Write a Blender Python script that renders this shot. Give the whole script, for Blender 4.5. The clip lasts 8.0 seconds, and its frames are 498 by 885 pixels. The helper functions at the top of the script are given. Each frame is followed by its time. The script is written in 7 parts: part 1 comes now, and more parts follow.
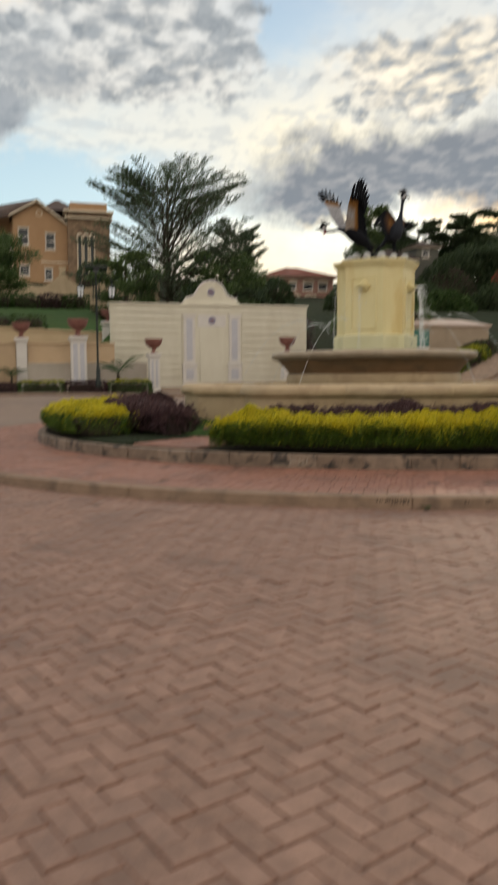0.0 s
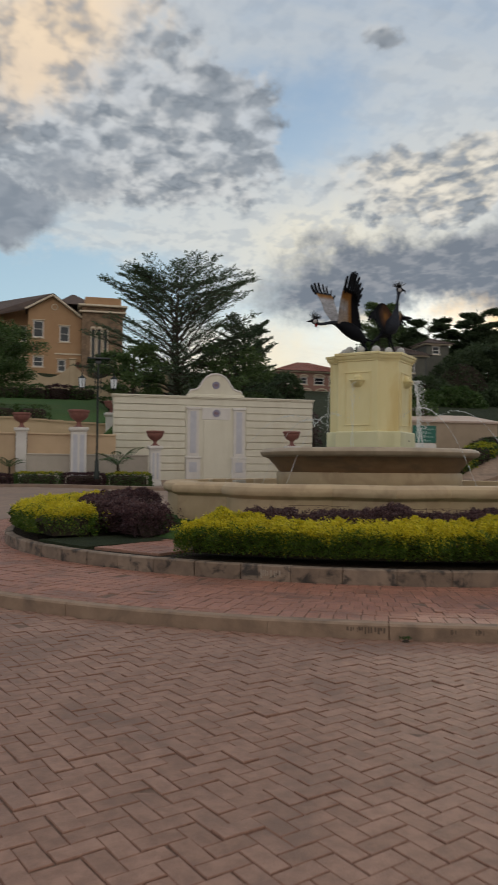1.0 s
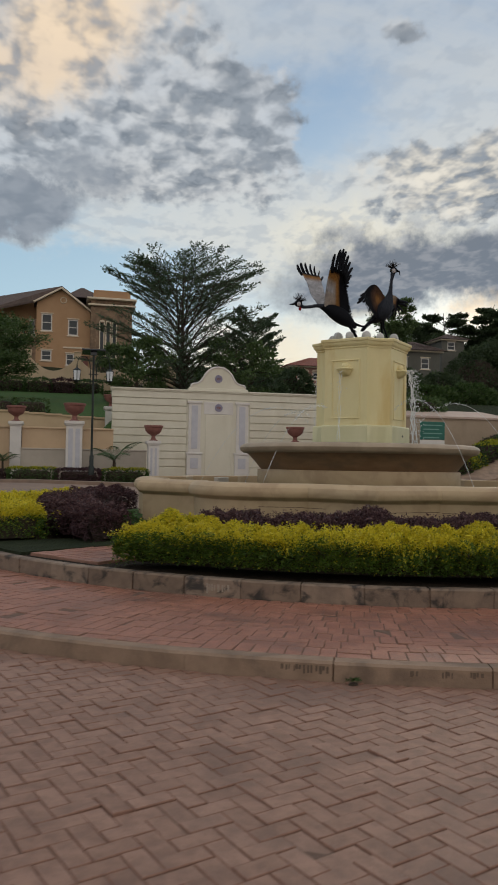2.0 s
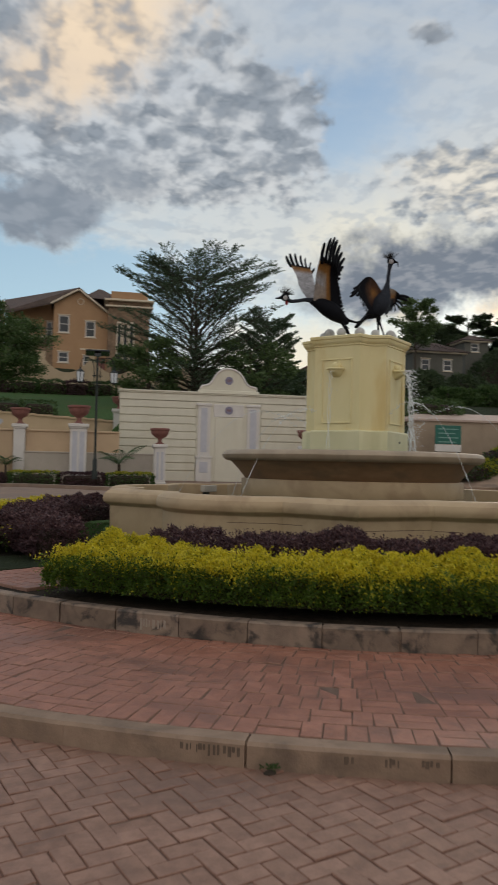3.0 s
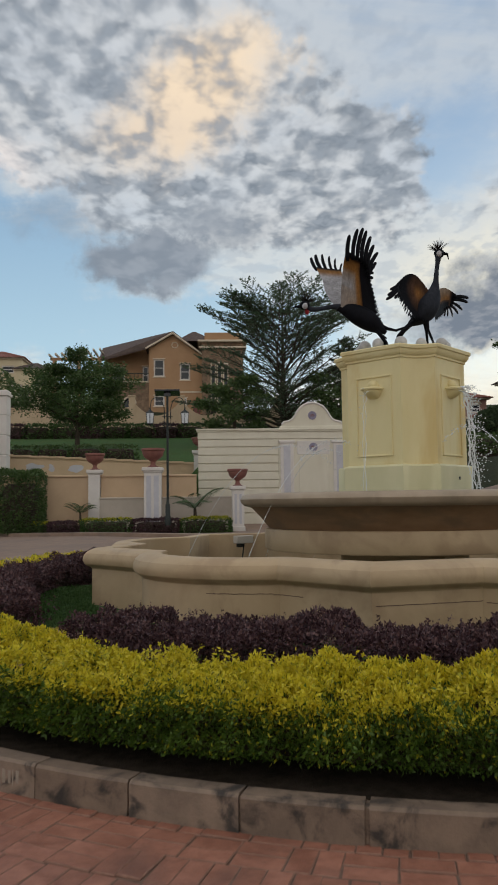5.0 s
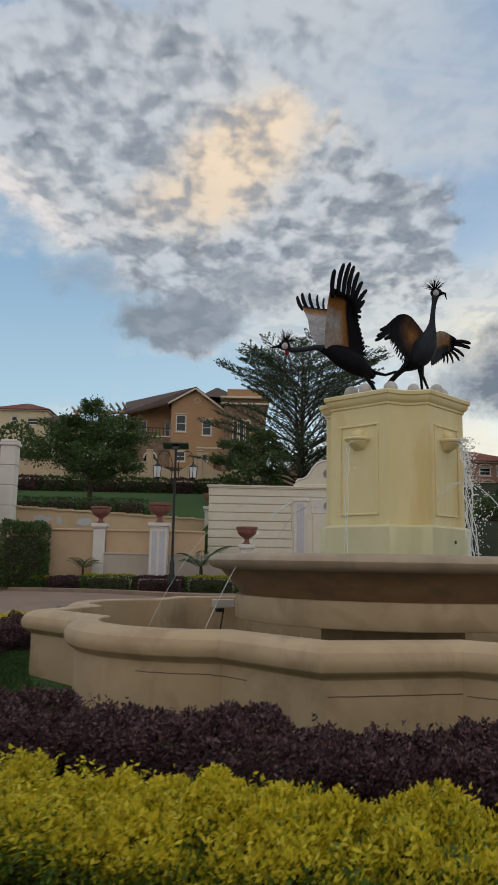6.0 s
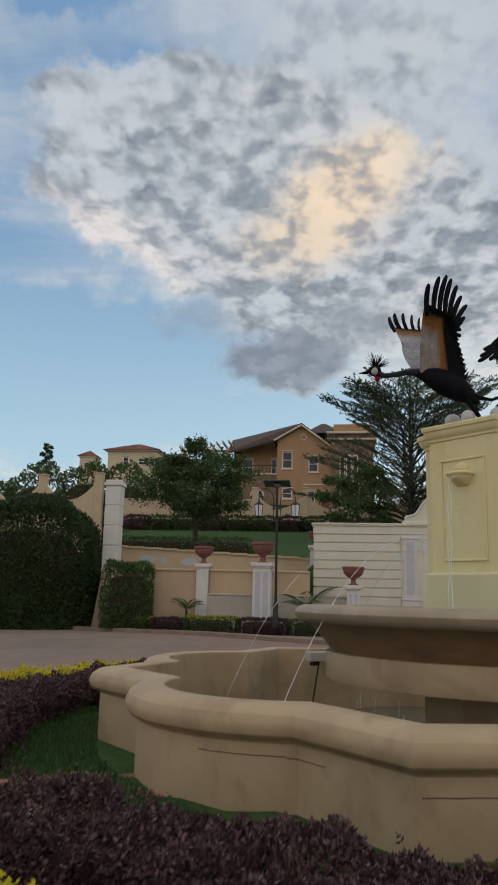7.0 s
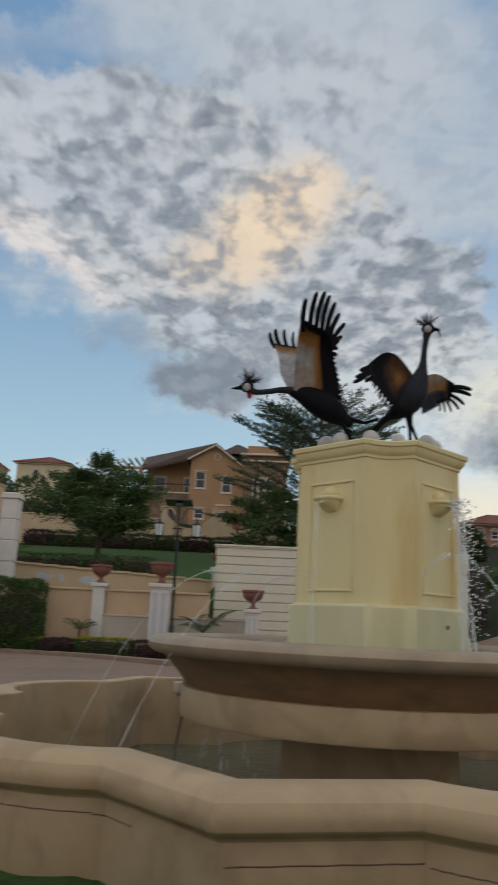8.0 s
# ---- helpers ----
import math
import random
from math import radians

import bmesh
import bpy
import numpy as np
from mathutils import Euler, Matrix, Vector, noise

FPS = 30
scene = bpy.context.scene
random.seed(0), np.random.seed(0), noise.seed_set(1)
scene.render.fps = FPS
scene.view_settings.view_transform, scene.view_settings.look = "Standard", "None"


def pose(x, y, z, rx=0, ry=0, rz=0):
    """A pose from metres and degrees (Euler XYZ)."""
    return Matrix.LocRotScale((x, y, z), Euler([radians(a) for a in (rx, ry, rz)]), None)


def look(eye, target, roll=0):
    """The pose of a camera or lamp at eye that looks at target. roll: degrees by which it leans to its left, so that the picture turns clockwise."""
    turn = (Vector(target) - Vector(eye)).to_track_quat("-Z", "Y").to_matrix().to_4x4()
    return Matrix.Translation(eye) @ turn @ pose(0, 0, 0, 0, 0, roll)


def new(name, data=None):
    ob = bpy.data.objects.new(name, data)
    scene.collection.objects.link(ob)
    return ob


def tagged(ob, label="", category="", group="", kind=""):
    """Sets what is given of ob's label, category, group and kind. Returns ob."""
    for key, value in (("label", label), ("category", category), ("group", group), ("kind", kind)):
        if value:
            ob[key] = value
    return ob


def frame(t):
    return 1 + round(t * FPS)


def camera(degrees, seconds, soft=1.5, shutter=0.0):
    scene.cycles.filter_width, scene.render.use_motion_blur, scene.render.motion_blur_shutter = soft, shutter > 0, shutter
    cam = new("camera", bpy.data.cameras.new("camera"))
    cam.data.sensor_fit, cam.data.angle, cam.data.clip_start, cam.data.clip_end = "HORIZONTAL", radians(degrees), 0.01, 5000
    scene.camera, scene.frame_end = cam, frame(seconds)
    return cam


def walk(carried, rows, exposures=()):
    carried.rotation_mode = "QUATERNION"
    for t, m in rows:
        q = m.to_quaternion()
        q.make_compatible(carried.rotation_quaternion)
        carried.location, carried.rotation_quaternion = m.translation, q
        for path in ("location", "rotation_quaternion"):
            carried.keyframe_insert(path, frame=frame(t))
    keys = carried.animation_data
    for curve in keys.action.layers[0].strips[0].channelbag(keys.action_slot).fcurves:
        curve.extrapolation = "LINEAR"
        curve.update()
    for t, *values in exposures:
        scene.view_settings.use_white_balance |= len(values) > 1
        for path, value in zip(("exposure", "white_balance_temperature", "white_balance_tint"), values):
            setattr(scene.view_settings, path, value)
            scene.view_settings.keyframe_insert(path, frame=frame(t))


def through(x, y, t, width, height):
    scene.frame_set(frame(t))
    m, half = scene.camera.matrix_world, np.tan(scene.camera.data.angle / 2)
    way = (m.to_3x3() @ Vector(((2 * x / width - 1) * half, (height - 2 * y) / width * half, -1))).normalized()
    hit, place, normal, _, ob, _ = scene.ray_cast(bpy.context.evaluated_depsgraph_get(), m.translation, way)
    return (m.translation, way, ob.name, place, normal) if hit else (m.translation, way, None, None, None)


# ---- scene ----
cam = camera(36.1, 8.0, soft=1.7, shutter=0.35)
PATH = [
    (0, (-0.39, -0.397, 1.133), (0.154, 1.52, 0.96), -0.4),
    (0.2, (-0.233, -0.238, 1.156), (0.365, 1.67, 1.151), -0.3),
    (0.3, (-0.154, -0.159, 1.167), (0.457, 1.745, 1.213), -0.3),
    (0.5, (0.003, 0.0, 1.19), (0.624, 1.9, 1.256), -0.3),
    (1, (0.344, 0.362, 1.227), (0.855, 2.295, 1.294), 0.5),
    (1.2, (0.499, 0.512, 1.225), (0.949, 2.459, 1.299), 1.2),
    (2.3, (1.568, 1.648, 1.256), (2.067, 3.584, 1.306), 0.5),
    (2.5, (1.743, 1.814, 1.298), (2.29, 3.737, 1.351), 0.3),
    (3, (2.149, 2.218, 1.344), (2.555, 4.176, 1.406), 1.2),
    (3.5, (2.532, 2.681, 1.371), (2.765, 4.665, 1.47), 1.7),
    (4, (2.952, 3.154, 1.401), (3.17, 5.136, 1.557), 0.9),
    (4.5, (3.28, 3.632, 1.433), (3.463, 5.616, 1.61), 0.6),
    (5, (3.692, 4.106, 1.469), (3.808, 6.096, 1.629), -0.7),
    (5.2, (3.815, 4.294, 1.493), (3.889, 6.282, 1.699), -0.7),
    (6.3, (4.511, 5.252, 1.491), (4.528, 7.227, 1.808), 2.0),
    (6.5, (4.553, 5.374, 1.509), (4.518, 7.347, 1.834), 2.5),
    (7, (4.602, 5.814, 1.63), (4.359, 7.758, 2.03), 1.3),
    (7.5, (4.858, 6.065, 1.705), (4.615, 8.002, 2.141), 1.0),
    (8, (5.083, 6.321, 1.715), (5.048, 8.267, 2.173), 2.6),
]
walk(cam, [(t, look(eye, target, roll)) for t, eye, target, roll in PATH],
     [(0, 0.42, 7300, 10), (0.4, 0.18, 6900, 10), (1.0, 0.0, 6700, 10), (2.5, 0.0, 6600, 10), (4.0, 0.07, 6600, 10), (5.2, 0.08, 6550, 10), (6.5, 0.0, 6500, 10), (7.3, 0.03, 6500, 10), (8, -0.06, 6500, 10)])

# ---------------------------------------------------------------- light
CX, CY = 6.135, 13.58            # the fountain's axis
SET_X = 0.06                     # the pedestal stands a little off the axis


def node(nt, kind, ins=None, **attrs):
    n = nt.nodes.new(kind)
    for k, v in attrs.items():
        setattr(n, k, v)
    for k, v in (ins or {}).items():
        if isinstance(v, bpy.types.NodeSocket):
            nt.links.new(v, n.inputs[k])
        else:
            n.inputs[k].default_value = v
    return n


def math_(nt, op, a, b=0.0, c=0.0, clamp=False):
    return node(nt, "ShaderNodeMath", {0: a, 1: b, 2: c}, operation=op, use_clamp=clamp).outputs[0]


def mixc(nt, f, a, b, blend="MIX"):
    n = node(nt, "ShaderNodeMix", {0: f, 6: a, 7: b}, data_type="RGBA", blend_type=blend)
    return n.outputs[2]


def span(nt, x, a, b, c=0.0, d=1.0, smooth=True):
    n = node(nt, "ShaderNodeMapRange", {0: x, 1: a, 2: b, 3: c, 4: d}, interpolation_type="SMOOTHSTEP" if smooth else "LINEAR")
    return n.outputs[0]


def rgb(r, g, b):
    return (r, g, b, 1.0)


SUN_AZ, SUN_EL = radians(31.0), radians(13.0)     # clockwise from +y, above the horizon


def evening_sky():
    w = bpy.data.worlds.new("evening_sky")
    w.use_nodes = True
    scene.world = w
    nt = w.node_tree
    nt.nodes.clear()
    sky = node(nt, "ShaderNodeTexSky", sky_type="NISHITA", sun_disc=False, sun_elevation=SUN_EL, sun_rotation=SUN_AZ,
               air_density=1.0, dust_density=1.6, ozone_density=2.0)
    d = node(nt, "ShaderNodeTexCoord").outputs["Generated"]
    sep = node(nt, "ShaderNodeSeparateXYZ", {0: d})
    x, y, z = sep.outputs
    # clouds lie on a level sheet: the view's direction over its height
    h = math_(nt, "ADD", math_(nt, "MAXIMUM", z, 0.0), 0.16)
    px, py = math_(nt, "DIVIDE", x, h), math_(nt, "DIVIDE", y, h)
    p = node(nt, "ShaderNodeCombineXYZ", {0: px, 1: py, 2: 0.0}).outputs[0]

    def fbm(scale, detail, rough, off, dist=0.0, stretch=(1, 1, 1)):
        m = node(nt, "ShaderNodeMapping", {"Vector": p, "Location": off, "Scale": stretch}).outputs[0]
        return node(nt, "ShaderNodeTexNoise", {"Vector": m, "Scale": scale, "Detail": detail, "Roughness": rough, "Distortion": dist}).outputs[0]

    az_, el_ = math_(nt, "ARCTAN2", x, y), math_(nt, "ARCSINE", z)

    def sway(off, scale, amount):
        m = node(nt, "ShaderNodeMapping", {"Vector": d, "Location": off}).outputs[0]
        n = node(nt, "ShaderNodeTexNoise", {"Vector": m, "Scale": scale, "Detail": 5.0, "Roughness": 0.62}).outputs[0]
        return math_(nt, "MULTIPLY", math_(nt, "SUBTRACT", n, 0.5), amount)

    az_w = math_(nt, "ADD", az_, sway((1.3, 0.2, 4.1), 11.0, 0.20))
    el_w = math_(nt, "ADD", el_, sway((5.7, 2.9, 0.6), 13.0, 0.12))

    def toward(az, el, wide, tall, soft=0.5, tilt=0.0, ragged=True):
        """1 at the direction given, 0 outside a tilted oval of so many degrees with a wind-torn edge."""
        u = math_(nt, "SUBTRACT", az_w if ragged else az_, radians(az))
        v = math_(nt, "SUBTRACT", el_w if ragged else el_, radians(el))
        c, q = math.cos(radians(tilt)), math.sin(radians(tilt))
        da = math_(nt, "DIVIDE", math_(nt, "ADD", math_(nt, "MULTIPLY", u, c), math_(nt, "MULTIPLY", v, q)), radians(wide))
        de = math_(nt, "DIVIDE", math_(nt, "SUBTRACT", math_(nt, "MULTIPLY", v, c), math_(nt, "MULTIPLY", u, q)), radians(tall))
        r = math_(nt, "SQRT", math_(nt, "ADD", math_(nt, "MULTIPLY", da, da), math_(nt, "MULTIPLY", de, de)))
        return span(nt, r, 1.0, soft, 0.0, 1.0)

    base = mixc(nt, 1.0, sky.outputs[0], rgb(*(SKY_GAIN,) * 3), "MULTIPLY")
    low = span(nt, z, 0.02, 0.55)
    clear = mixc(nt, low, rgb(0.50, 0.72, 0.83), rgb(0.19, 0.345, 0.56))
    clear = mixc(nt, 0.85, base, clear)

    def total(*terms):
        acc = 0.0
        for amount, mask in terms:
            acc = math_(nt, "ADD", acc, math_(nt, "MULTIPLY", mask, amount))
        return acc

    def union(*masks):
        acc = masks[0]
        for m in masks[1:]:
            acc = math_(nt, "MAXIMUM", acc, m)
        return acc

    # a thin bright veil
    gaps = union(toward(-21, 15.5, 18, 7.5, 0.2), toward(-25, 43.0, 10, 4.5, 0.0))
    thin = fbm(1.1, 6, 0.58, (3.1, 1.7, 0), 0.5)
    wisps = fbm(2.6, 6, 0.6, (8.3, 0.4, 0), 1.2, (0.5, 1.4, 1.0))
    veil = span(nt, total((0.7, thin), (0.3, wisps), (0.12, toward(28, 24, 22, 16, 0.1)), (0.22, toward(2, 40, 24, 14, 0.1)), (0.16, toward(18, 17, 13, 6, 0.2)), (0.10, toward(-16, 25, 14, 6, 0.1)), (-0.30, toward(-1, 12.5, 14, 4.6, 0.2)), (-0.10, toward(20, 25, 9, 5, 0.1)), (-0.42, gaps)), 0.36, 0.64)
    veil_c = mixc(nt, span(nt, z, 0.1, 0.6), rgb(0.72, 0.74, 0.71), rgb(0.53, 0.575, 0.62))
    veil_c = mixc(nt, toward(22, 16.5, 13, 4.0, 0.0), veil_c, rgb(0.83, 0.79, 0.66))
    # a sheet of heaped cells, grey beneath and lit between
    big = fbm(2.6, 5, 0.6, (0.4, 5.2, 0), 0.3)
    cells = fbm(15.0, 2.5, 0.5, (2.4, 0.7, 0), 0.3, (1.0, 0.8, 1.0))
    fine = fbm(30.0, 2, 0.5, (7.4, 3.7, 0), 0.2, (1.0, 0.75, 1.0))
    tex = total((0.64, cells), (0.36, fine))
    veil_c = mixc(nt, math_(nt, "MULTIPLY", span(nt, tex, 0.46, 0.60), 0.45), veil_c, rgb(0.40, 0.45, 0.51))
    col = mixc(nt, math_(nt, "MULTIPLY", veil, 0.9), clear, veil_c)
    warm = toward(-0.5, 29.0, 12.5, 5.4, 0.25, 28)
    mass = toward(10.2, 23.8, 8.6, 6.9, 0.4)
    broken = toward(30, 20.5, 12, 3.2, 0.25, 3)
    rim = toward(-19, 25.0, 13, 3.6, 0.1, -22)
    under = toward(-4.5, 23.3, 8.0, 2.6, 0.1, -6)
    disc = union(toward(-9, 30.5, 20, 9.6, 0.6, -6), mass, toward(0, 23.0, 12, 5.6, 0.45), math_(nt, "MULTIPLY", broken, 0.85), math_(nt, "MULTIPLY", toward(25.5, 29.8, 4.5, 1.8, 0.1), 0.62), math_(nt, "MULTIPLY", toward(4, 38, 20, 6, 0.1), 0.35))
    cover = span(nt, total((0.9, disc), (0.5, math_(nt, "SUBTRACT", big, 0.5)), (0.6, math_(nt, "SUBTRACT", tex, 0.5)), (-0.22, gaps)), 0.12, 0.52)
    shade = span(nt, total((1.0, tex), (0.16, math_(nt, "SUBTRACT", big, 0.5)), (0.05, mass), (0.055, under), (0.04, broken), (0.04, toward(-10, 32.0, 11, 5, 0.1)), (-0.015, warm), (-0.035, rim)), 0.385, 0.635)
    lit = mixc(nt, warm, rgb(0.64, 0.655, 0.67), rgb(1.06, 0.79, 0.49))
    lit = mixc(nt, rim, lit, rgb(0.92, 0.82, 0.76))
    lit = mixc(nt, math_(nt, "MULTIPLY", broken, 0.8), lit, rgb(0.98, 0.88, 0.70))
    dark = mixc(nt, span(nt, fine, 0.35, 0.65), rgb(0.18, 0.215, 0.26), rgb(0.285, 0.325, 0.375))
    dark = mixc(nt, math_(nt, "MULTIPLY", warm, 0.5), dark, rgb(0.48, 0.43, 0.39))
    dark = mixc(nt, math_(nt, "MULTIPLY", rim, 0.6), dark, rgb(0.46, 0.47, 0.50))
    body = mixc(nt, shade, lit, dark)
    col = mixc(nt, math_(nt, "MULTIPLY", cover, math_(nt, "ADD", 0.66, math_(nt, "MULTIPLY", shade, 0.30))), col, body)
    # smooth low cloud banks, ragged at the edge, and the pale light under them
    soft_bank = union(toward(-4.3, 18.0, 6.0, 2.7, 0.5), math_(nt, "MULTIPLY", toward(0.5, 20.2, 6.0, 2.8, 0.1), 0.7), math_(nt, "MULTIPLY", toward(-10, 20.6, 6.0, 2.2, 0.0), 0.45))
    bank = union(toward(25.5, 14.3, 12.0, 4.0, 0.55, 5), toward(36.0, 14.2, 10.0, 5.0, 0.45))
    low_glow = union(math_(nt, "MULTIPLY", toward(17, 9.4, 9, 3.2, 0.0), 0.85), math_(nt, "MULTIPLY", toward(23.5, 11.3, 3.4, 1.1, 0.1), 0.9))
    col = mixc(nt, math_(nt, "MULTIPLY", soft_bank, 0.95), col, mixc(nt, span(nt, cells, 0.35, 0.65), rgb(0.215, 0.255, 0.31), rgb(0.29, 0.33, 0.385)))
    col = mixc(nt, math_(nt, "MULTIPLY", bank, 0.95), col, mixc(nt, span(nt, tex, 0.44, 0.62), rgb(0.155, 0.19, 0.245), rgb(0.27, 0.295, 0.34)))
    col = mixc(nt, math_(nt, "MULTIPLY", low_glow, 0.75), col, rgb(0.92, 0.84, 0.66))
    # the low sun behind the cloud
    glow = math_(nt, "MULTIPLY", toward(15, 6.5, 12, 4.5, 0.0), 0.6)
    col = mixc(nt, glow, col, rgb(1.0, 0.84, 0.58))
    sunny = math_(nt, "MULTIPLY", toward(33, 10.8, 5, 2.6, 0.0), 0.9)
    col = mixc(nt, sunny, col, rgb(1.3, 0.93, 0.50))
    # unseen sky away from the sun: an even warm veil, added to brighten fronts
    away = span(nt, y, 0.35, -0.75)
    col = mixc(nt, math_(nt, "MULTIPLY", away, 0.85), col, rgb(0.80, 0.77, 0.725))
    # unseen bright veil added overhead to lift upward-facing surfaces
    col = mixc(nt, math_(nt, "MULTIPLY", span(nt, z, 0.66, 0.92), 0.85), col, rgb(0.84, 0.83, 0.81))
    bg = node(nt, "ShaderNodeBackground", {0: col, 1: 1.0})
    out = node(nt, "ShaderNodeOutputWorld", {0: bg.outputs[0]})
    return w


SKY_GAIN = 0.10
evening_sky()
sun = new("sun", bpy.data.lights.new("sun", "SUN"))
sun.data.energy, sun.data.angle, sun.data.color = 0.55, radians(14), (1.0, 0.86, 0.68)
sun.matrix_world = look((0, 0, 60), (-math.sin(SUN_AZ) * math.cos(SUN_EL) * 50, -math.cos(SUN_AZ) * math.cos(SUN_EL) * 50, 60 - math.sin(SUN_EL) * 50))
scene.view_settings.exposure = 0.0


# ---------------------------------------------------------------- materials
def material(name, a, b, scale=4.0, rough=0.8, bump=0.15, bump_scale=60.0, stain=None, stain_scale=0.7, stain_amount=0.5, vary=0.0,
             island=0.0, metal=0.0, spec=0.4, squash=(1, 1, 1), bump_dist=0.01, placed=False):
    """Two tones of one surface mixed by fine grain, with larger stains, and bump. vary, island: how far single pieces differ; placed: the grain runs on from piece to piece."""
    m = bpy.data.materials.new(name)
    m.use_nodes = True
    nt = m.node_tree
    nt.nodes.clear()
    co = node(nt, "ShaderNodeNewGeometry").outputs["Position"] if placed else node(nt, "ShaderNodeTexCoord").outputs["Object"]
    co = node(nt, "ShaderNodeMapping", {"Vector": co, "Scale": squash}).outputs[0]
    g = node(nt, "ShaderNodeTexNoise", {"Vector": co, "Scale": scale, "Detail": 6.0, "Roughness": 0.62}).outputs[0]
    col = mixc(nt, span(nt, g, 0.3, 0.7), rgb(*a), rgb(*b))
    if stain:
        s = node(nt, "ShaderNodeTexNoise", {"Vector": co, "Scale": stain_scale, "Detail": 5.0, "Roughness": 0.6, "Distortion": 0.6}).outputs[0]
        col = mixc(nt, math_(nt, "MULTIPLY", span(nt, s, 0.47, 0.66), stain_amount), col, rgb(*stain))
    if vary:
        r = node(nt, "ShaderNodeObjectInfo").outputs["Random"]
        col = mixc(nt, 1.0, col, node(nt, "ShaderNodeCombineColor", {0: span(nt, r, 0, 1, 1 - vary, 1 + vary, False), 1: span(nt, r, 0, 1, 1 - vary * 1.15, 1 + vary * 1.1, False), 2: span(nt, r, 0, 1, 1 - vary * 1.25, 1 + vary * 1.2, False)}).outputs[0], "MULTIPLY")
    if island:
        r = node(nt, "ShaderNodeNewGeometry").outputs["Random Per Island"]
        col = mixc(nt, 1.0, col, node(nt, "ShaderNodeCombineColor", {0: span(nt, r, 0, 1, 1 - island, 1 + island, False), 1: span(nt, r, 0, 1, 1 - island * 1.1, 1 + island * 1.05, False), 2: span(nt, r, 0, 1, 1 - island * 1.2, 1 + island * 1.15, False)}).outputs[0], "MULTIPLY")
    fine = node(nt, "ShaderNodeTexNoise", {"Vector": co, "Scale": bump_scale, "Detail": 4.0, "Roughness": 0.6}).outputs[0]
    bmp = node(nt, "ShaderNodeBump", {"Height": fine, "Strength": bump, "Distance": bump_dist}).outputs[0]
    ro = span(nt, g, 0.2, 0.8, max(0.0, rough - 0.08), min(1.0, rough + 0.08), False)
    bs = node(nt, "ShaderNodeBsdfPrincipled", {"Base Color": col, "Roughness": ro, "Metallic": metal, "Normal": bmp, "Specular IOR Level": spec})
    node(nt, "ShaderNodeOutputMaterial", {0: bs.outputs[0]})
    return m


def leaf_material(name, a, b, rough=0.5, through=0.25, spec=0.35):
    """Leaves, each of its own tone, that let some light through."""
    m = bpy.data.materials.new(name)
    m.use_nodes = True
    nt = m.node_tree
    nt.nodes.clear()
    r = node(nt, "ShaderNodeNewGeometry").outputs["Random Per Island"]
    co = node(nt, "ShaderNodeTexCoord").outputs["Object"]
    g = node(nt, "ShaderNodeTexNoise", {"Vector": co, "Scale": 2.2, "Detail": 3.0}).outputs[0]
    f = math_(nt, "ADD", math_(nt, "MULTIPLY", r, 0.65), math_(nt, "MULTIPLY", span(nt, g, 0.3, 0.7), 0.35))
    col = mixc(nt, f, rgb(*a), rgb(*b))
    bs = node(nt, "ShaderNodeBsdfPrincipled", {"Base Color": col, "Roughness": rough, "Specular IOR Level": spec})
    tr = node(nt, "ShaderNodeBsdfTranslucent", {"Color": col})
    mx = node(nt, "ShaderNodeMixShader", {0: through, 1: bs.outputs[0], 2: tr.outputs[0]})
    node(nt, "ShaderNodeOutputMaterial", {0: mx.outputs[0]})
    return m


def water_material(name, col=(0.10, 0.11, 0.08), rough=0.06, ripple=0.25, scale=9.0):
    m = bpy.data.materials.new(name)
    m.use_nodes = True
    nt = m.node_tree
    nt.nodes.clear()
    co = node(nt, "ShaderNodeTexCoord").outputs["Object"]
    n = node(nt, "ShaderNodeTexNoise", {"Vector": co, "Scale": scale, "Detail": 3.0, "Distortion": 0.8}).outputs[0]
    b = node(nt, "ShaderNodeBump", {"Height": n, "Strength": ripple, "Distance": 0.05}).outputs[0]
    bs = node(nt, "ShaderNodeBsdfPrincipled", {"Base Color": rgb(*col), "Roughness": rough, "IOR": 1.33, "Normal": b, "Specular IOR Level": 0.6})
    node(nt, "ShaderNodeOutputMaterial", {0: bs.outputs[0]})
    return m


def stream_material():
    m = bpy.data.materials.new("falling_water")
    m.use_nodes = True
    nt = m.node_tree
    nt.nodes.clear()
    bs = node(nt, "ShaderNodeBsdfPrincipled", {"Base Color": rgb(0.9, 0.93, 0.95), "Roughness": 0.12, "IOR": 1.33, "Transmission Weight": 0.35, "Specular IOR Level": 0.7})
    node(nt, "ShaderNodeOutputMaterial", {0: bs.outputs[0]})
    return m


def glass_material(name, tint=(0.015, 0.018, 0.022), rough=0.12):
    m = bpy.data.materials.new(name)
    m.use_nodes = True
    nt = m.node_tree
    nt.nodes.clear()
    bs = node(nt, "ShaderNodeBsdfPrincipled", {"Base Color": rgb(*tint), "Roughness": rough, "Specular IOR Level": 0.5, "IOR": 1.5})
    node(nt, "ShaderNodeOutputMaterial", {0: bs.outputs[0]})
    return m


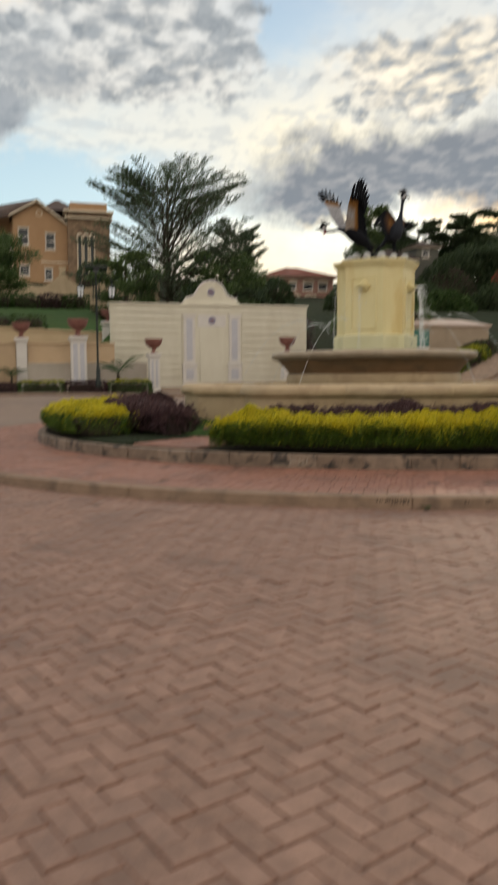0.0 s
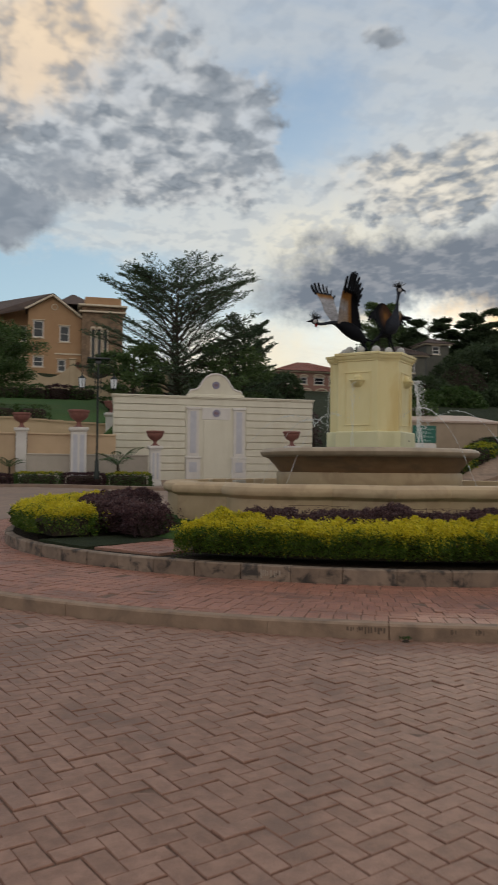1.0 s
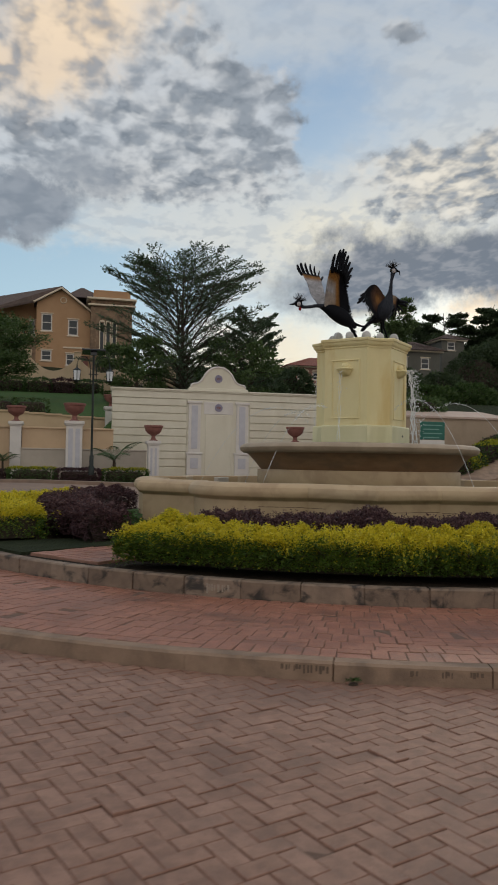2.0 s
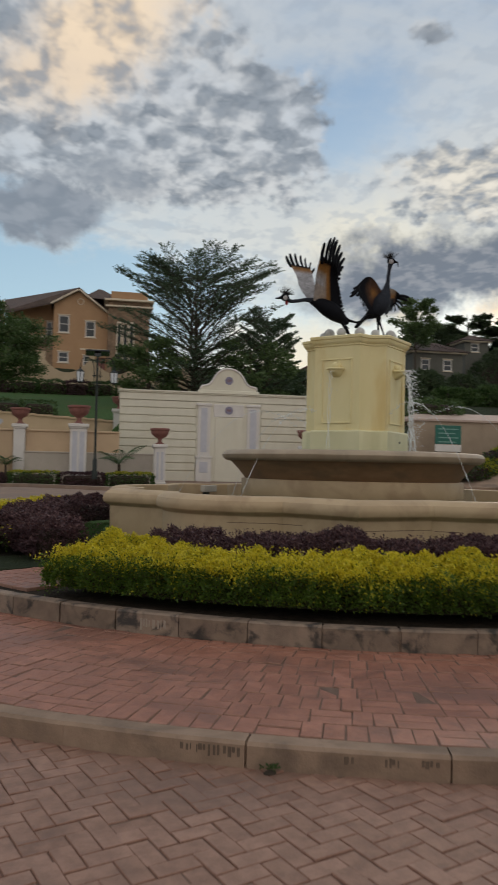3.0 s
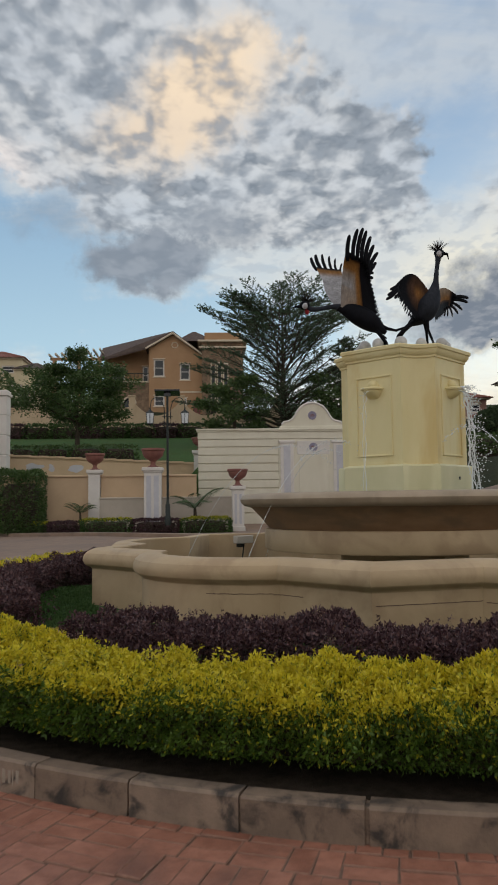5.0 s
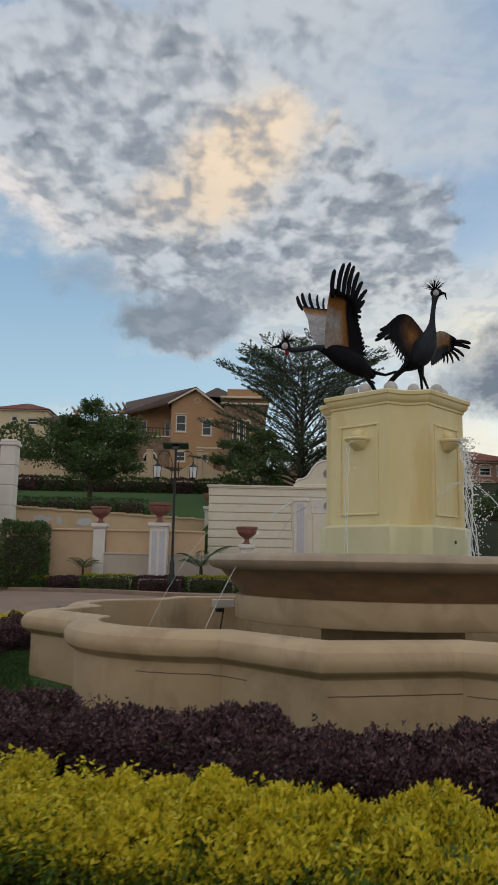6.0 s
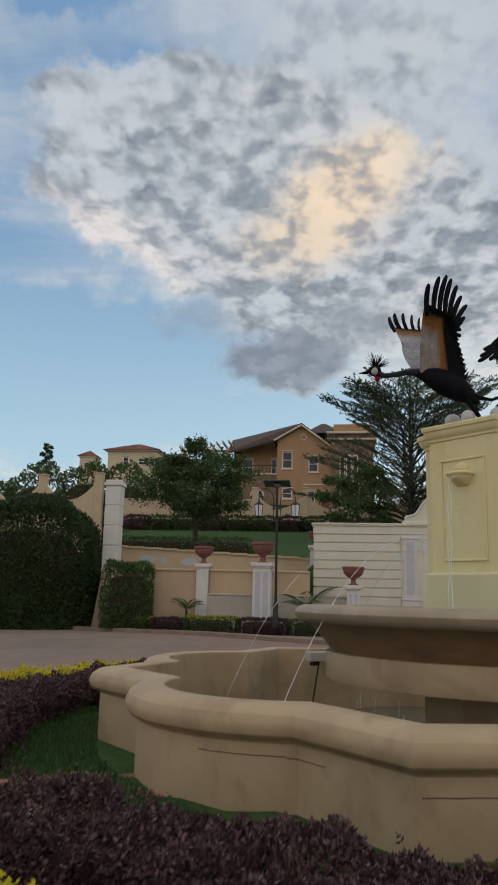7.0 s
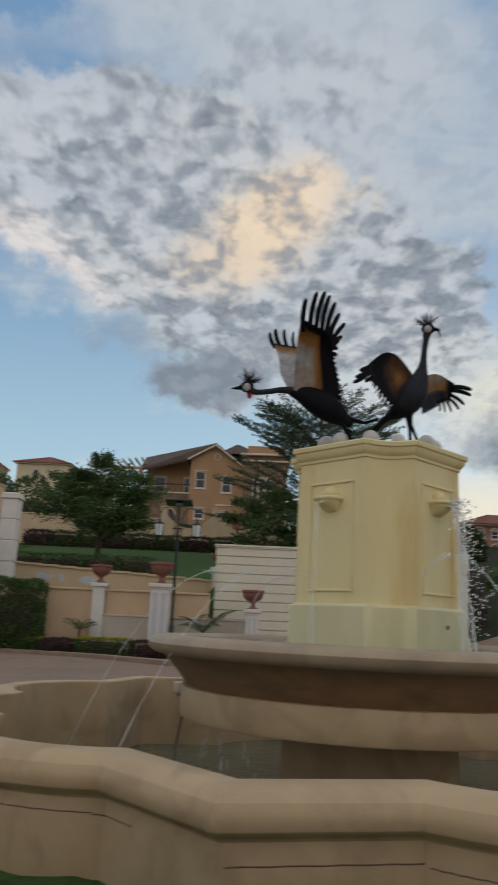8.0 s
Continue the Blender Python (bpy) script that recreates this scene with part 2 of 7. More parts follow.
ROAD_TONES = ((0.205, 0.114, 0.081), (0.305, 0.177, 0.128), 14, 0.66, 0.45, 90, (0.135, 0.083, 0.064), 1.3, 0.55)
ROAD_PAVER = material("brown_clay_paver", *ROAD_TONES, vary=0.11, bump_dist=0.006, placed=True)
ROAD_PAVER_JOINED = material("brown_clay_paver_field", *ROAD_TONES, island=0.11, bump_dist=0.006, placed=True)
WALK_TONES = ((0.225, 0.088, 0.056), (0.345, 0.150, 0.099), 14, 0.50, 0.45, 90, (0.125, 0.062, 0.046), 1.5, 0.65)
PINK_PAVER = material("red_clay_paver", *WALK_TONES, vary=0.11, bump_dist=0.006, placed=True)
PINK_PAVER_JOINED = material("red_clay_paver_field", *WALK_TONES, island=0.11, bump_dist=0.006, placed=True)
PAVER_EDGE = material("dirty_paver_edge", (0.21, 0.110, 0.079), (0.275, 0.148, 0.107), 30, 0.95, 0.4, 120)
JOINT_SAND = material("joint_sand", (0.12, 0.072, 0.052), (0.17, 0.108, 0.08), 30, 0.95, 0.5, 200)
KERB = material("weathered_concrete_kerb", (0.215, 0.142, 0.098), (0.295, 0.20, 0.14), 5, 0.85, 0.4, 70, (0.10, 0.07, 0.052), 1.7, 0.6, vary=0.05, placed=True)
KERB_STAINED = material("stained_concrete_kerb", (0.165, 0.118, 0.088), (0.25, 0.180, 0.132), 6, 0.85, 0.4, 70, (0.035, 0.03, 0.027), 4.6, 0.95, vary=0.14, placed=True)
BASIN = material("beige_painted_render", (0.405, 0.290, 0.170), (0.465, 0.338, 0.205), 2.0, 0.6, 0.14, 120, (0.27, 0.175, 0.10), 1.6, 0.55)
# this brown holds the bowl underside's shade as well as wetness stains
BOWL_SOFFIT = material("shaded_stained_soffit", (0.20, 0.115, 0.060), (0.26, 0.155, 0.085), 3.0, 0.55, 0.12, 80, (0.12, 0.085, 0.055), 1.4, 0.5, squash=(1, 1, 2.5))
BOWL = material("weathered_bowl_render", (0.29, 0.22, 0.152), (0.37, 0.288, 0.205), 3.0, 0.55, 0.12, 80, (0.23, 0.185, 0.13), 1.7, 0.6)
PEDESTAL = material("pale_yellow_painted_render", (0.70, 0.60, 0.32), (0.76, 0.66, 0.38), 1.6, 0.6, 0.10, 120, (0.60, 0.42, 0.15), 1.3, 0.65, squash=(1, 1, 0.35))
PLINTH = material("damp_pale_yellow_render", (0.60, 0.55, 0.33), (0.66, 0.60, 0.38), 2.0, 0.4, 0.10, 120, (0.52, 0.48, 0.27), 1.4, 0.5, squash=(1, 1, 0.4))
CREAM = material("cream_painted_wall", (0.62, 0.575, 0.47), (0.67, 0.625, 0.52), 1.2, 0.7, 0.10, 60, (0.52, 0.46, 0.35), 0.5, 0.35, squash=(1, 1, 0.5))
WHITE = material("white_painted_render", (0.60, 0.56, 0.53), (0.66, 0.62, 0.585), 2.0, 0.65, 0.08, 60, (0.56, 0.50, 0.46), 0.9, 0.35)
BALL_STONE = material("pale_grey_stone", (0.42, 0.41, 0.40), (0.52, 0.51, 0.50), 5.0, 0.7, 0.15, 60, (0.34, 0.33, 0.31), 4.0, 0.4)
LILAC = material("grey_lilac_panel", (0.45, 0.44, 0.485), (0.51, 0.50, 0.54), 3.0, 0.5, 0.05, 60)
PEACH = material("peach_painted_wall", (0.52, 0.37, 0.235), (0.57, 0.41, 0.265), 1.0, 0.75, 0.1, 60, (0.42, 0.30, 0.20), 0.35, 0.5)
GREY_BAND = material("grey_rendered_band", (0.42, 0.37, 0.31), (0.48, 0.42, 0.36), 1.5, 0.8, 0.1, 60, (0.34, 0.30, 0.25), 0.5, 0.4)
TERRACOTTA = material("terracotta", (0.19, 0.075, 0.062), (0.25, 0.105, 0.085), 6.0, 0.75, 0.15, 90, (0.20, 0.085, 0.07), 3.0, 0.4)
GRASS = material("lawn_grass", (0.034, 0.072, 0.024), (0.062, 0.112, 0.036), 9.0, 0.95, 0.6, 160, (0.075, 0.085, 0.03), 0.6, 0.35, spec=0.1)
BANK = material("rough_hill_grass", (0.022, 0.030, 0.016), (0.038, 0.046, 0.024), 2.0, 0.95, 0.8, 20, (0.04, 0.038, 0.024), 0.15, 0.5, spec=0.1, bump_dist=0.1)
SOIL = material("dark_garden_soil", (0.020, 0.015, 0.010), (0.045, 0.033, 0.024), 14, 0.98, 1.0, 60, spec=0.1, bump_dist=0.03)
ROAD_FAR = material("swept_paved_road", (0.20, 0.135, 0.10), (0.26, 0.18, 0.135), 3.0, 0.75, 0.25, 60, (0.14, 0.11, 0.095), 0.35, 0.45)
METAL_DARK = material("dark_green_painted_steel", (0.012, 0.016, 0.014), (0.022, 0.027, 0.024), 8, 0.45, 0.05, 60, metal=0.3)
BARK = material("brown_bark", (0.045, 0.034, 0.025), (0.085, 0.065, 0.048), 12, 0.95, 0.9, 30, squash=(1, 1, 0.2), bump_dist=0.03)
CORE_FILL = material("dark_fill", (0.028, 0.020, 0.014), (0.05, 0.036, 0.026), 12, 0.95, 0.5, 40)
WATER = water_material("basin_water")
STREAM = stream_material()
WINDOW_GLASS = glass_material("window_glass")
LEAF_YELLOW = leaf_material("golden_leaf", (0.52, 0.42, 0.02), (0.74, 0.62, 0.045), 0.5, 0.4)
LEAF_LIME = leaf_material("lime_leaf", (0.24, 0.25, 0.015), (0.46, 0.43, 0.03), 0.5, 0.35)
LEAF_GREEN = leaf_material("deep_green_leaf", (0.036, 0.078, 0.008), (0.098, 0.160, 0.018), 0.5, 0.2)
LEAF_PURPLE = leaf_material("plum_leaf", (0.038, 0.017, 0.022), (0.080, 0.036, 0.042), 0.55, 0.12)
LEAF_PURPLE_LIGHT = leaf_material("mauve_young_leaf", (0.105, 0.052, 0.052), (0.175, 0.094, 0.088), 0.55, 0.15)
LEAF_TREE = leaf_material("tree_leaf", (0.050, 0.088, 0.030), (0.115, 0.165, 0.055), 0.55, 0.3)
LEAF_FEATHER = leaf_material("feathery_tree_leaf", (0.045, 0.078, 0.042), (0.095, 0.138, 0.075), 0.55, 0.4)
# tree leaf darkened: the grove's backlit shade is put into its colour
LEAF_DIMMED = leaf_material("dimmed_tree_leaf", (0.030, 0.052, 0.024), (0.070, 0.100, 0.042), 0.6, 0.3)
LEAF_HEDGE = leaf_material("clipped_hedge_leaf", (0.028, 0.062, 0.016), (0.066, 0.118, 0.028), 0.55, 0.25)


# ---------------------------------------------------------------- mesh tools
class Shape:
    """Collects vertices and faces for one mesh; m is the slot of the material."""

    def __init__(self):
        self.v, self.f, self.m, self.paint = [], [], [], []

    def add(self, verts, faces, m=0):
        k = len(self.v)
        self.v.extend(verts)
        self.f.extend([tuple(i + k for i in f) for f in faces])
        self.m.extend([m] * len(faces))
        return self

    def box(self, x0, x1, y0, y1, z0, z1, m=0, c=0.0, turn=None):
        """A box, with its edges cut off by c."""
        if c <= 0:
            v = [(x, y, z) for x in (x0, x1) for y in (y0, y1) for z in (z0, z1)]
            f = [(0, 1, 3, 2), (4, 6, 7, 5), (0, 4, 5, 1), (2, 3, 7, 6), (0, 2, 6, 4), (1, 5, 7, 3)]
        else:
            v, f = [], []
            at = {}
            for i, (x, sx) in enumerate(((x0, 1), (x1, -1))):
                for j, (y, sy) in enumerate(((y0, 1), (y1, -1))):
                    for k, (z, sz) in enumerate(((z0, 1), (z1, -1))):
                        at[i, j, k] = len(v)
                        v += [(x, y + sy * c, z + sz * c), (x + sx * c, y, z + sz * c), (x + sx * c, y + sy * c, z)]
            flip = lambda q, s: q if s else q[::-1]
            for i in (0, 1):
                f.append(flip([at[i, 0, 0], at[i, 0, 1], at[i, 1, 1], at[i, 1, 0]], i == 0))
                f.append(flip([at[0, i, 0] + 1, at[1, i, 0] + 1, at[1, i, 1] + 1, at[0, i, 1] + 1], i == 0))
                f.append(flip([at[0, 0, i] + 2, at[0, 1, i] + 2, at[1, 1, i] + 2, at[1, 0, i] + 2], i == 0))
            for i in (0, 1):
                for j in (0, 1):
                    f.append(flip([at[0, i, j] + 2, at[0, i, j] + 1, at[1, i, j] + 1, at[1, i, j] + 2], i == j))
                    f.append(flip([at[i, 0, j] + 0, at[i, 0, j] + 2, at[i, 1, j] + 2, at[i, 1, j] + 0], i == j))
                    f.append(flip([at[i, j, 0] + 1, at[i, j, 0] + 0, at[i, j, 1] + 0, at[i, j, 1] + 1], i == j))
                    for k in (0, 1):
                        f.append(flip([at[i, j, k], at[i, j, k] + 1, at[i, j, k] + 2], (i + j + k) % 2 == 0))
        if turn:
            v = [tuple(turn @ Vector(p)) for p in v]
        return self.add(v, f, m)

    def loft(self, rings, closed=True, caps=(False, False), m=0):
        """Faces between rings of alike number of points."""
        n = len(rings[0])
        v = [p for r in rings for p in r]
        f = []
        for i in range(len(rings) - 1):
            for j in range(n if closed else n - 1):
                a, b = i * n + j, i * n + (j + 1) % n
                f.append((a, b, b + n, a + n))
        if caps[0]:
            f.append(tuple(range(n))[::-1])
        if caps[1]:
            f.append(tuple(range((len(rings) - 1) * n, len(rings) * n)))
        return self.add(v, f, m)

    def lathe(self, profile, n=32, at=(0, 0, 0), m=0, caps=(False, False)):
        return self.loft([[(at[0] + r * math.cos(2 * math.pi * k / n), at[1] + r * math.sin(2 * math.pi * k / n), at[2] + z) for k in range(n)] for r, z in profile], True, caps, m)

    def tube(self, pts, radii, n=8, m=0, flat=1.0, caps=True):
        pts = [Vector(p) for p in pts]
        if not hasattr(radii, "__len__"):
            radii = [radii] * len(pts)
        rings, side = [], None
        for i, p in enumerate(pts):
            d = (pts[min(i + 1, len(pts) - 1)] - pts[max(i - 1, 0)]).normalized()
            if side is None:
                side = d.cross(Vector((0, 0, 1)) if abs(d.z) < 0.9 else Vector((1, 0, 0))).normalized()
            side = (side - d * side.dot(d)).normalized()
            up = d.cross(side)
            rings.append([tuple(p + (side * math.cos(2 * math.pi * k / n) + up * math.sin(2 * math.pi * k / n) * flat) * radii[i]) for k in range(n)])
        return self.loft(rings, True, (caps, caps), m)

    def prism(self, poly, a, b, axis="z", m=0):
        """A flat outline given thickness along an axis."""
        put = {"z": lambda p, t: (p[0], p[1], t), "y": lambda p, t: (p[0], t, p[1]), "x": lambda p, t: (t, p[0], p[1])}[axis]
        n = len(poly)
        v = [put(p, a) for p in poly] + [put(p, b) for p in poly]
        f = [tuple(range(n))[::-1], tuple(range(n, 2 * n))] + [(i, (i + 1) % n, n + (i + 1) % n, n + i) for i in range(n)]
        return self.add(v, f, m)

    def ball(self, c, r, n=12, k=8, m=0):
        rx, ry, rz = r if hasattr(r, "__len__") else (r, r, r)
        rings = []
        for i in range(k + 1):
            t = -math.pi / 2 + math.pi * i / k
            q = max(math.cos(t), 0.02)
            rings.append([(c[0] + rx * q * math.cos(2 * math.pi * j / n), c[1] + ry * q * math.sin(2 * math.pi * j / n), c[2] + rz * math.sin(t)) for j in range(n)])
        return self.loft(rings, True, (True, True), m)

    def mesh(self, name, mats, smooth=False, sharp=38):
        me = bpy.data.meshes.new(name)
        me.from_pydata(self.v, [], self.f)
        for q in mats if isinstance(mats, (list, tuple)) else [mats]:
            me.materials.append(q)
        me.polygons.foreach_set("material_index", self.m)
        if smooth:
            me.polygons.foreach_set("use_smooth", [True] * len(self.f))
        bm = bmesh.new()
        bm.from_mesh(me)
        bmesh.ops.remove_doubles(bm, verts=bm.verts, dist=0.0004)
        bmesh.ops.recalc_face_normals(bm, faces=bm.faces)
        if smooth:
            for e in bm.edges:
                if len(e.link_faces) == 2 and e.calc_face_angle(0) > radians(sharp):
                    e.smooth = False
        bm.to_mesh(me)
        bm.free()
        return me

    def raw(self, name, mats):
        """The same with no clean-up, for the many small leaves."""
        me = bpy.data.meshes.new(name)
        me.from_pydata(self.v, [], self.f)
        for q in mats if isinstance(mats, (list, tuple)) else [mats]:
            me.materials.append(q)
        me.polygons.foreach_set("material_index", self.m)
        return me


def thing(name, label, category, at=(0, 0, 0), rz=0.0, group="", kind=""):
    ob = new(name)
    ob.empty_display_size = 0.2
    ob.matrix_basis = pose(*at, 0, 0, rz)
    return tagged(ob, label, category, group, kind)


def part(name, shape, mats, parent=None, label="", smooth=False, raw=False, kind="", sharp=38):
    me = shape.raw(name, mats) if raw else shape.mesh(name, mats, smooth, sharp)
    ob = new(name, me)
    if parent:
        ob.parent = parent
    return tagged(ob, label, "", "", kind) if label or kind else ob


def setting(name, shape, mats, label, category, smooth=False):
    return tagged(part(name, shape, mats, None, "", smooth), label, category, "", "structure")


def step(x, a, b):
    t = min(1.0, max(0.0, (x - a) / (b - a)))
    return t * t * (3 - 2 * t)


# ---------------------------------------------------------------- the ground
ROAD_Z, WALK_Z, BED_Z, LAWN_Z = -0.085, 0.03, 0.19, 0.36
R_KERB, R_BED, R_LAWN = 8.42, 6.43, 4.45
WALL_Y, TERRACE_Y, HILL_WALL_Y = 35.3, 40.0, 58.0


def base_rise(x, y):
    """The street: level round the fountain, then rising away and to one side."""
    r = step(y, 20.0, 31.0)
    side = 0.42 + 0.022 * min(0.0, max(-9.0, x)) + 1.85 * step(x, 10.5, 19.0)
    return ROAD_Z * (1 - r) + side * r


def ground_z(x, y):
    z = base_rise(x, y)
    if y <= WALL_Y:
        return z
    if x < 3.6:                                  # the terraced garden
        t = 2.65 + 0.02 * (y - WALL_Y)
        top = 3.45 + (y - TERRACE_Y) * 0.16
        a = step(y, TERRACE_Y, TERRACE_Y + 0.25)
        garden = t * (1 - a) + top * a
        wild = z + 0.155 * max(0.0, y - 36)
        edge = -4.9 - 0.32 * max(0.0, min(y, 58.0) - 37.5) if y < 59 else -4.9
        k = step(x, edge - 0.2, edge + 0.1)
        z = wild * (1 - k) + garden * k
    else:
        z = z + 0.165 * max(0.0, y - 36.5)
        k = step(x, 3.6, 6.0)
        z = (2.9 + (y - 36) * 0.16) * (1 - k) * step(y, 37.7, 38.6) + z * (k + (1 - k) * (1 - step(y, 37.7, 38.6)))
    if y > 60:
        crest = 130.0
        over = max(0.0, y - 60)
        z = z + 0.05 * min(over, 40.0) * step(-x, -12, 2)
        if y > crest:
            z -= 0.165 * (y - crest)
            z = z - 0.03 * (y - crest)
    return max(z, -6.0) if y > 60 else z


def build_ground():
    xs = sorted(set([-2500, -900, -400, -200, -120, -80] + [-60 + 4 * i for i in range(15)] + [round(-6.6 + 0.3 * i, 2) for i in range(9)] + [-4 + i for i in range(8)] + [-7, -7.5, -9, -10, -11, -13, -14] + [3.6, 4.2, 4.8, 5.4, 6.0] + [8 + 2 * i for i in range(12)] + [34 + 6 * i for i in range(12)] + [140, 200, 400, 900, 2500]))
    ys = sorted(set([-2500, -600, -200, -80, -40] + [-20 + 4 * i for i in range(5)] + [-2 + 1.0 * i for i in range(37)] + [35.3, 35.42, 35.55, 36.3, 37.7, 38.0, 38.3, 38.6, 40.0, 40.12, 40.25] + [41 + 2 * i for i in range(10)] + [62 + 4 * i for i in range(18)] + [140, 160, 200, 300, 600, 1200, 3000]))
    s = Shape()
    nx = len(xs)
    for y in ys:
        for x in xs:
            inside = math.hypot(x - CX, y - CY) < R_KERB + 0.0
            near = -6 < x < 12 and -2 < y < 9
            s.v.append((x, y, ground_z(x, y) - (0.03 if near or inside else 0.0) - (0.25 if inside else 0)))
    for j in range(len(ys) - 1):
        for i in range(nx - 1):
            a = j * nx + i
            cx, cy = (xs[i] + xs[i + 1]) / 2, (ys[j] + ys[j + 1]) / 2
            grass = cy > (WALL_Y + 0.3 if cx < 3.5 else 38.0) and not (cx < -7 and cy < 46 and cx < -7 - (cy - 36) * 0.7)
            bank = cy > 60 or cx > 12 or cx < -6 - 0.32 * max(0.0, cy - 37.5)
            s.f.append((a, a + 1, a + nx + 1, a + nx))
            s.m.append((2 if bank else 1) if grass else 0)
    tagged(part("ground", s, [ROAD_FAR, GRASS, BANK], None, "", True), "sloping ground of swept brown road, lawn and hillside grass", "ground", "", "structure")


build_ground()


def ring(r0, r1, z0, z1, a0, a1, n, s=None, m=0, zc=None):
    """A slab between two radii and two angles (degrees) round the fountain."""
    s = s or Shape()
    rings = []
    for k in range(n + 1):
        a = radians(a0 + (a1 - a0) * k / n)
        c, d = math.cos(a), math.sin(a)
        rings.append([(CX + r0 * c, CY + r0 * d, z0), (CX + r1 * c, CY + r1 * d, z0), (CX + r1 * c, CY + r1 * d, z1), (CX + r0 * c, CY + r0 * d, z1)])
    full = abs(a1 - a0) >= 359.9
    return s.loft(rings, True, (not full, not full), m)


# joint bed under the walk, the bed of soil and the lawn of the island
pavement = setting("pavement", ring(R_BED - 0.05, R_KERB - 0.13, -0.2, WALK_Z - 0.0055, 0, 360, 120), JOINT_SAND, "round walk of red clay pavers about the fountain bed", "pavement")
setting("soil_bed", ring(R_LAWN - 0.1, R_BED - 0.10, -0.2, BED_Z, 0, 360, 96), SOIL, "dark soil bed planted with hedges", "soil")


# ---------------------------------------------------------------- fountain
def basin_outline(off):
    """The basin's inner edge: six pointed bays between six round lobes; moved outwards by off."""
    pts = []
    for k in range(6):
        a = 252 + 60 * k
        for r, t in ((3.18, a - 15), (3.56, a), (3.18, a + 15)):
            pts.append(Vector((r * math.cos(radians(t)), r * math.sin(radians(t)))))
        # a lobe is an arc over its chord
        p, q = pts[-1], Vector((3.18 * math.cos(radians(a + 45)), 3.18 * math.sin(radians(a + 45))))
        m, h, sag = (p + q) / 2, (q - p).length / 2, 0.47
        rad = (h * h + sag * sag) / (2 * sag)
        out_ = m.normalized()
        c = m + out_ * (sag - rad)
        a0 = math.atan2((p - c).y, (p - c).x)
        sweep = (math.atan2((q - c).y, (q - c).x) - a0) % (2 * math.pi)
        for i in range(1, 14):
            t = a0 + sweep * i / 14
            pts.append(c + Vector((math.cos(t), math.sin(t))) * rad)
    out = []
    n = len(pts)
    for i in range(n):
        a, b, c = pts[i - 1], pts[i], pts[(i + 1) % n]
        d0, d1 = (b - a).normalized(), (c - b).normalized()
        n0, n1 = Vector((d0.y, -d0.x)), Vector((d1.y, -d1.x))
        m = (n0 + n1).normalized()
        k = off / max(0.5, m.dot(n0))
        out.append((b.x + m.x * k, b.y + m.y * k))
    return out


lawn_shape = Shape()
rings = [[], [], [], []]
for i, (x, y) in enumerate(basin_outline(0.1)):
    r, a = math.hypot(x, y), math.atan2(y, x)
    for row, (q, z) in zip(rings, ((R_LAWN + 0.35, BED_Z + 0.012), (R_LAWN, LAWN_Z - 0.02), (r + 0.3, LAWN_Z + 0.02), (r, LAWN_Z + 0.02))):
        row.append((CX + q * math.cos(a), CY + q * math.sin(a), z + 0.012 * math.sin(i * 1.7 + q)))
lawn_shape.loft(rings)
lawn = setting("lawn", lawn_shape, GRASS, "short green lawn round the basin", "lawn", True)


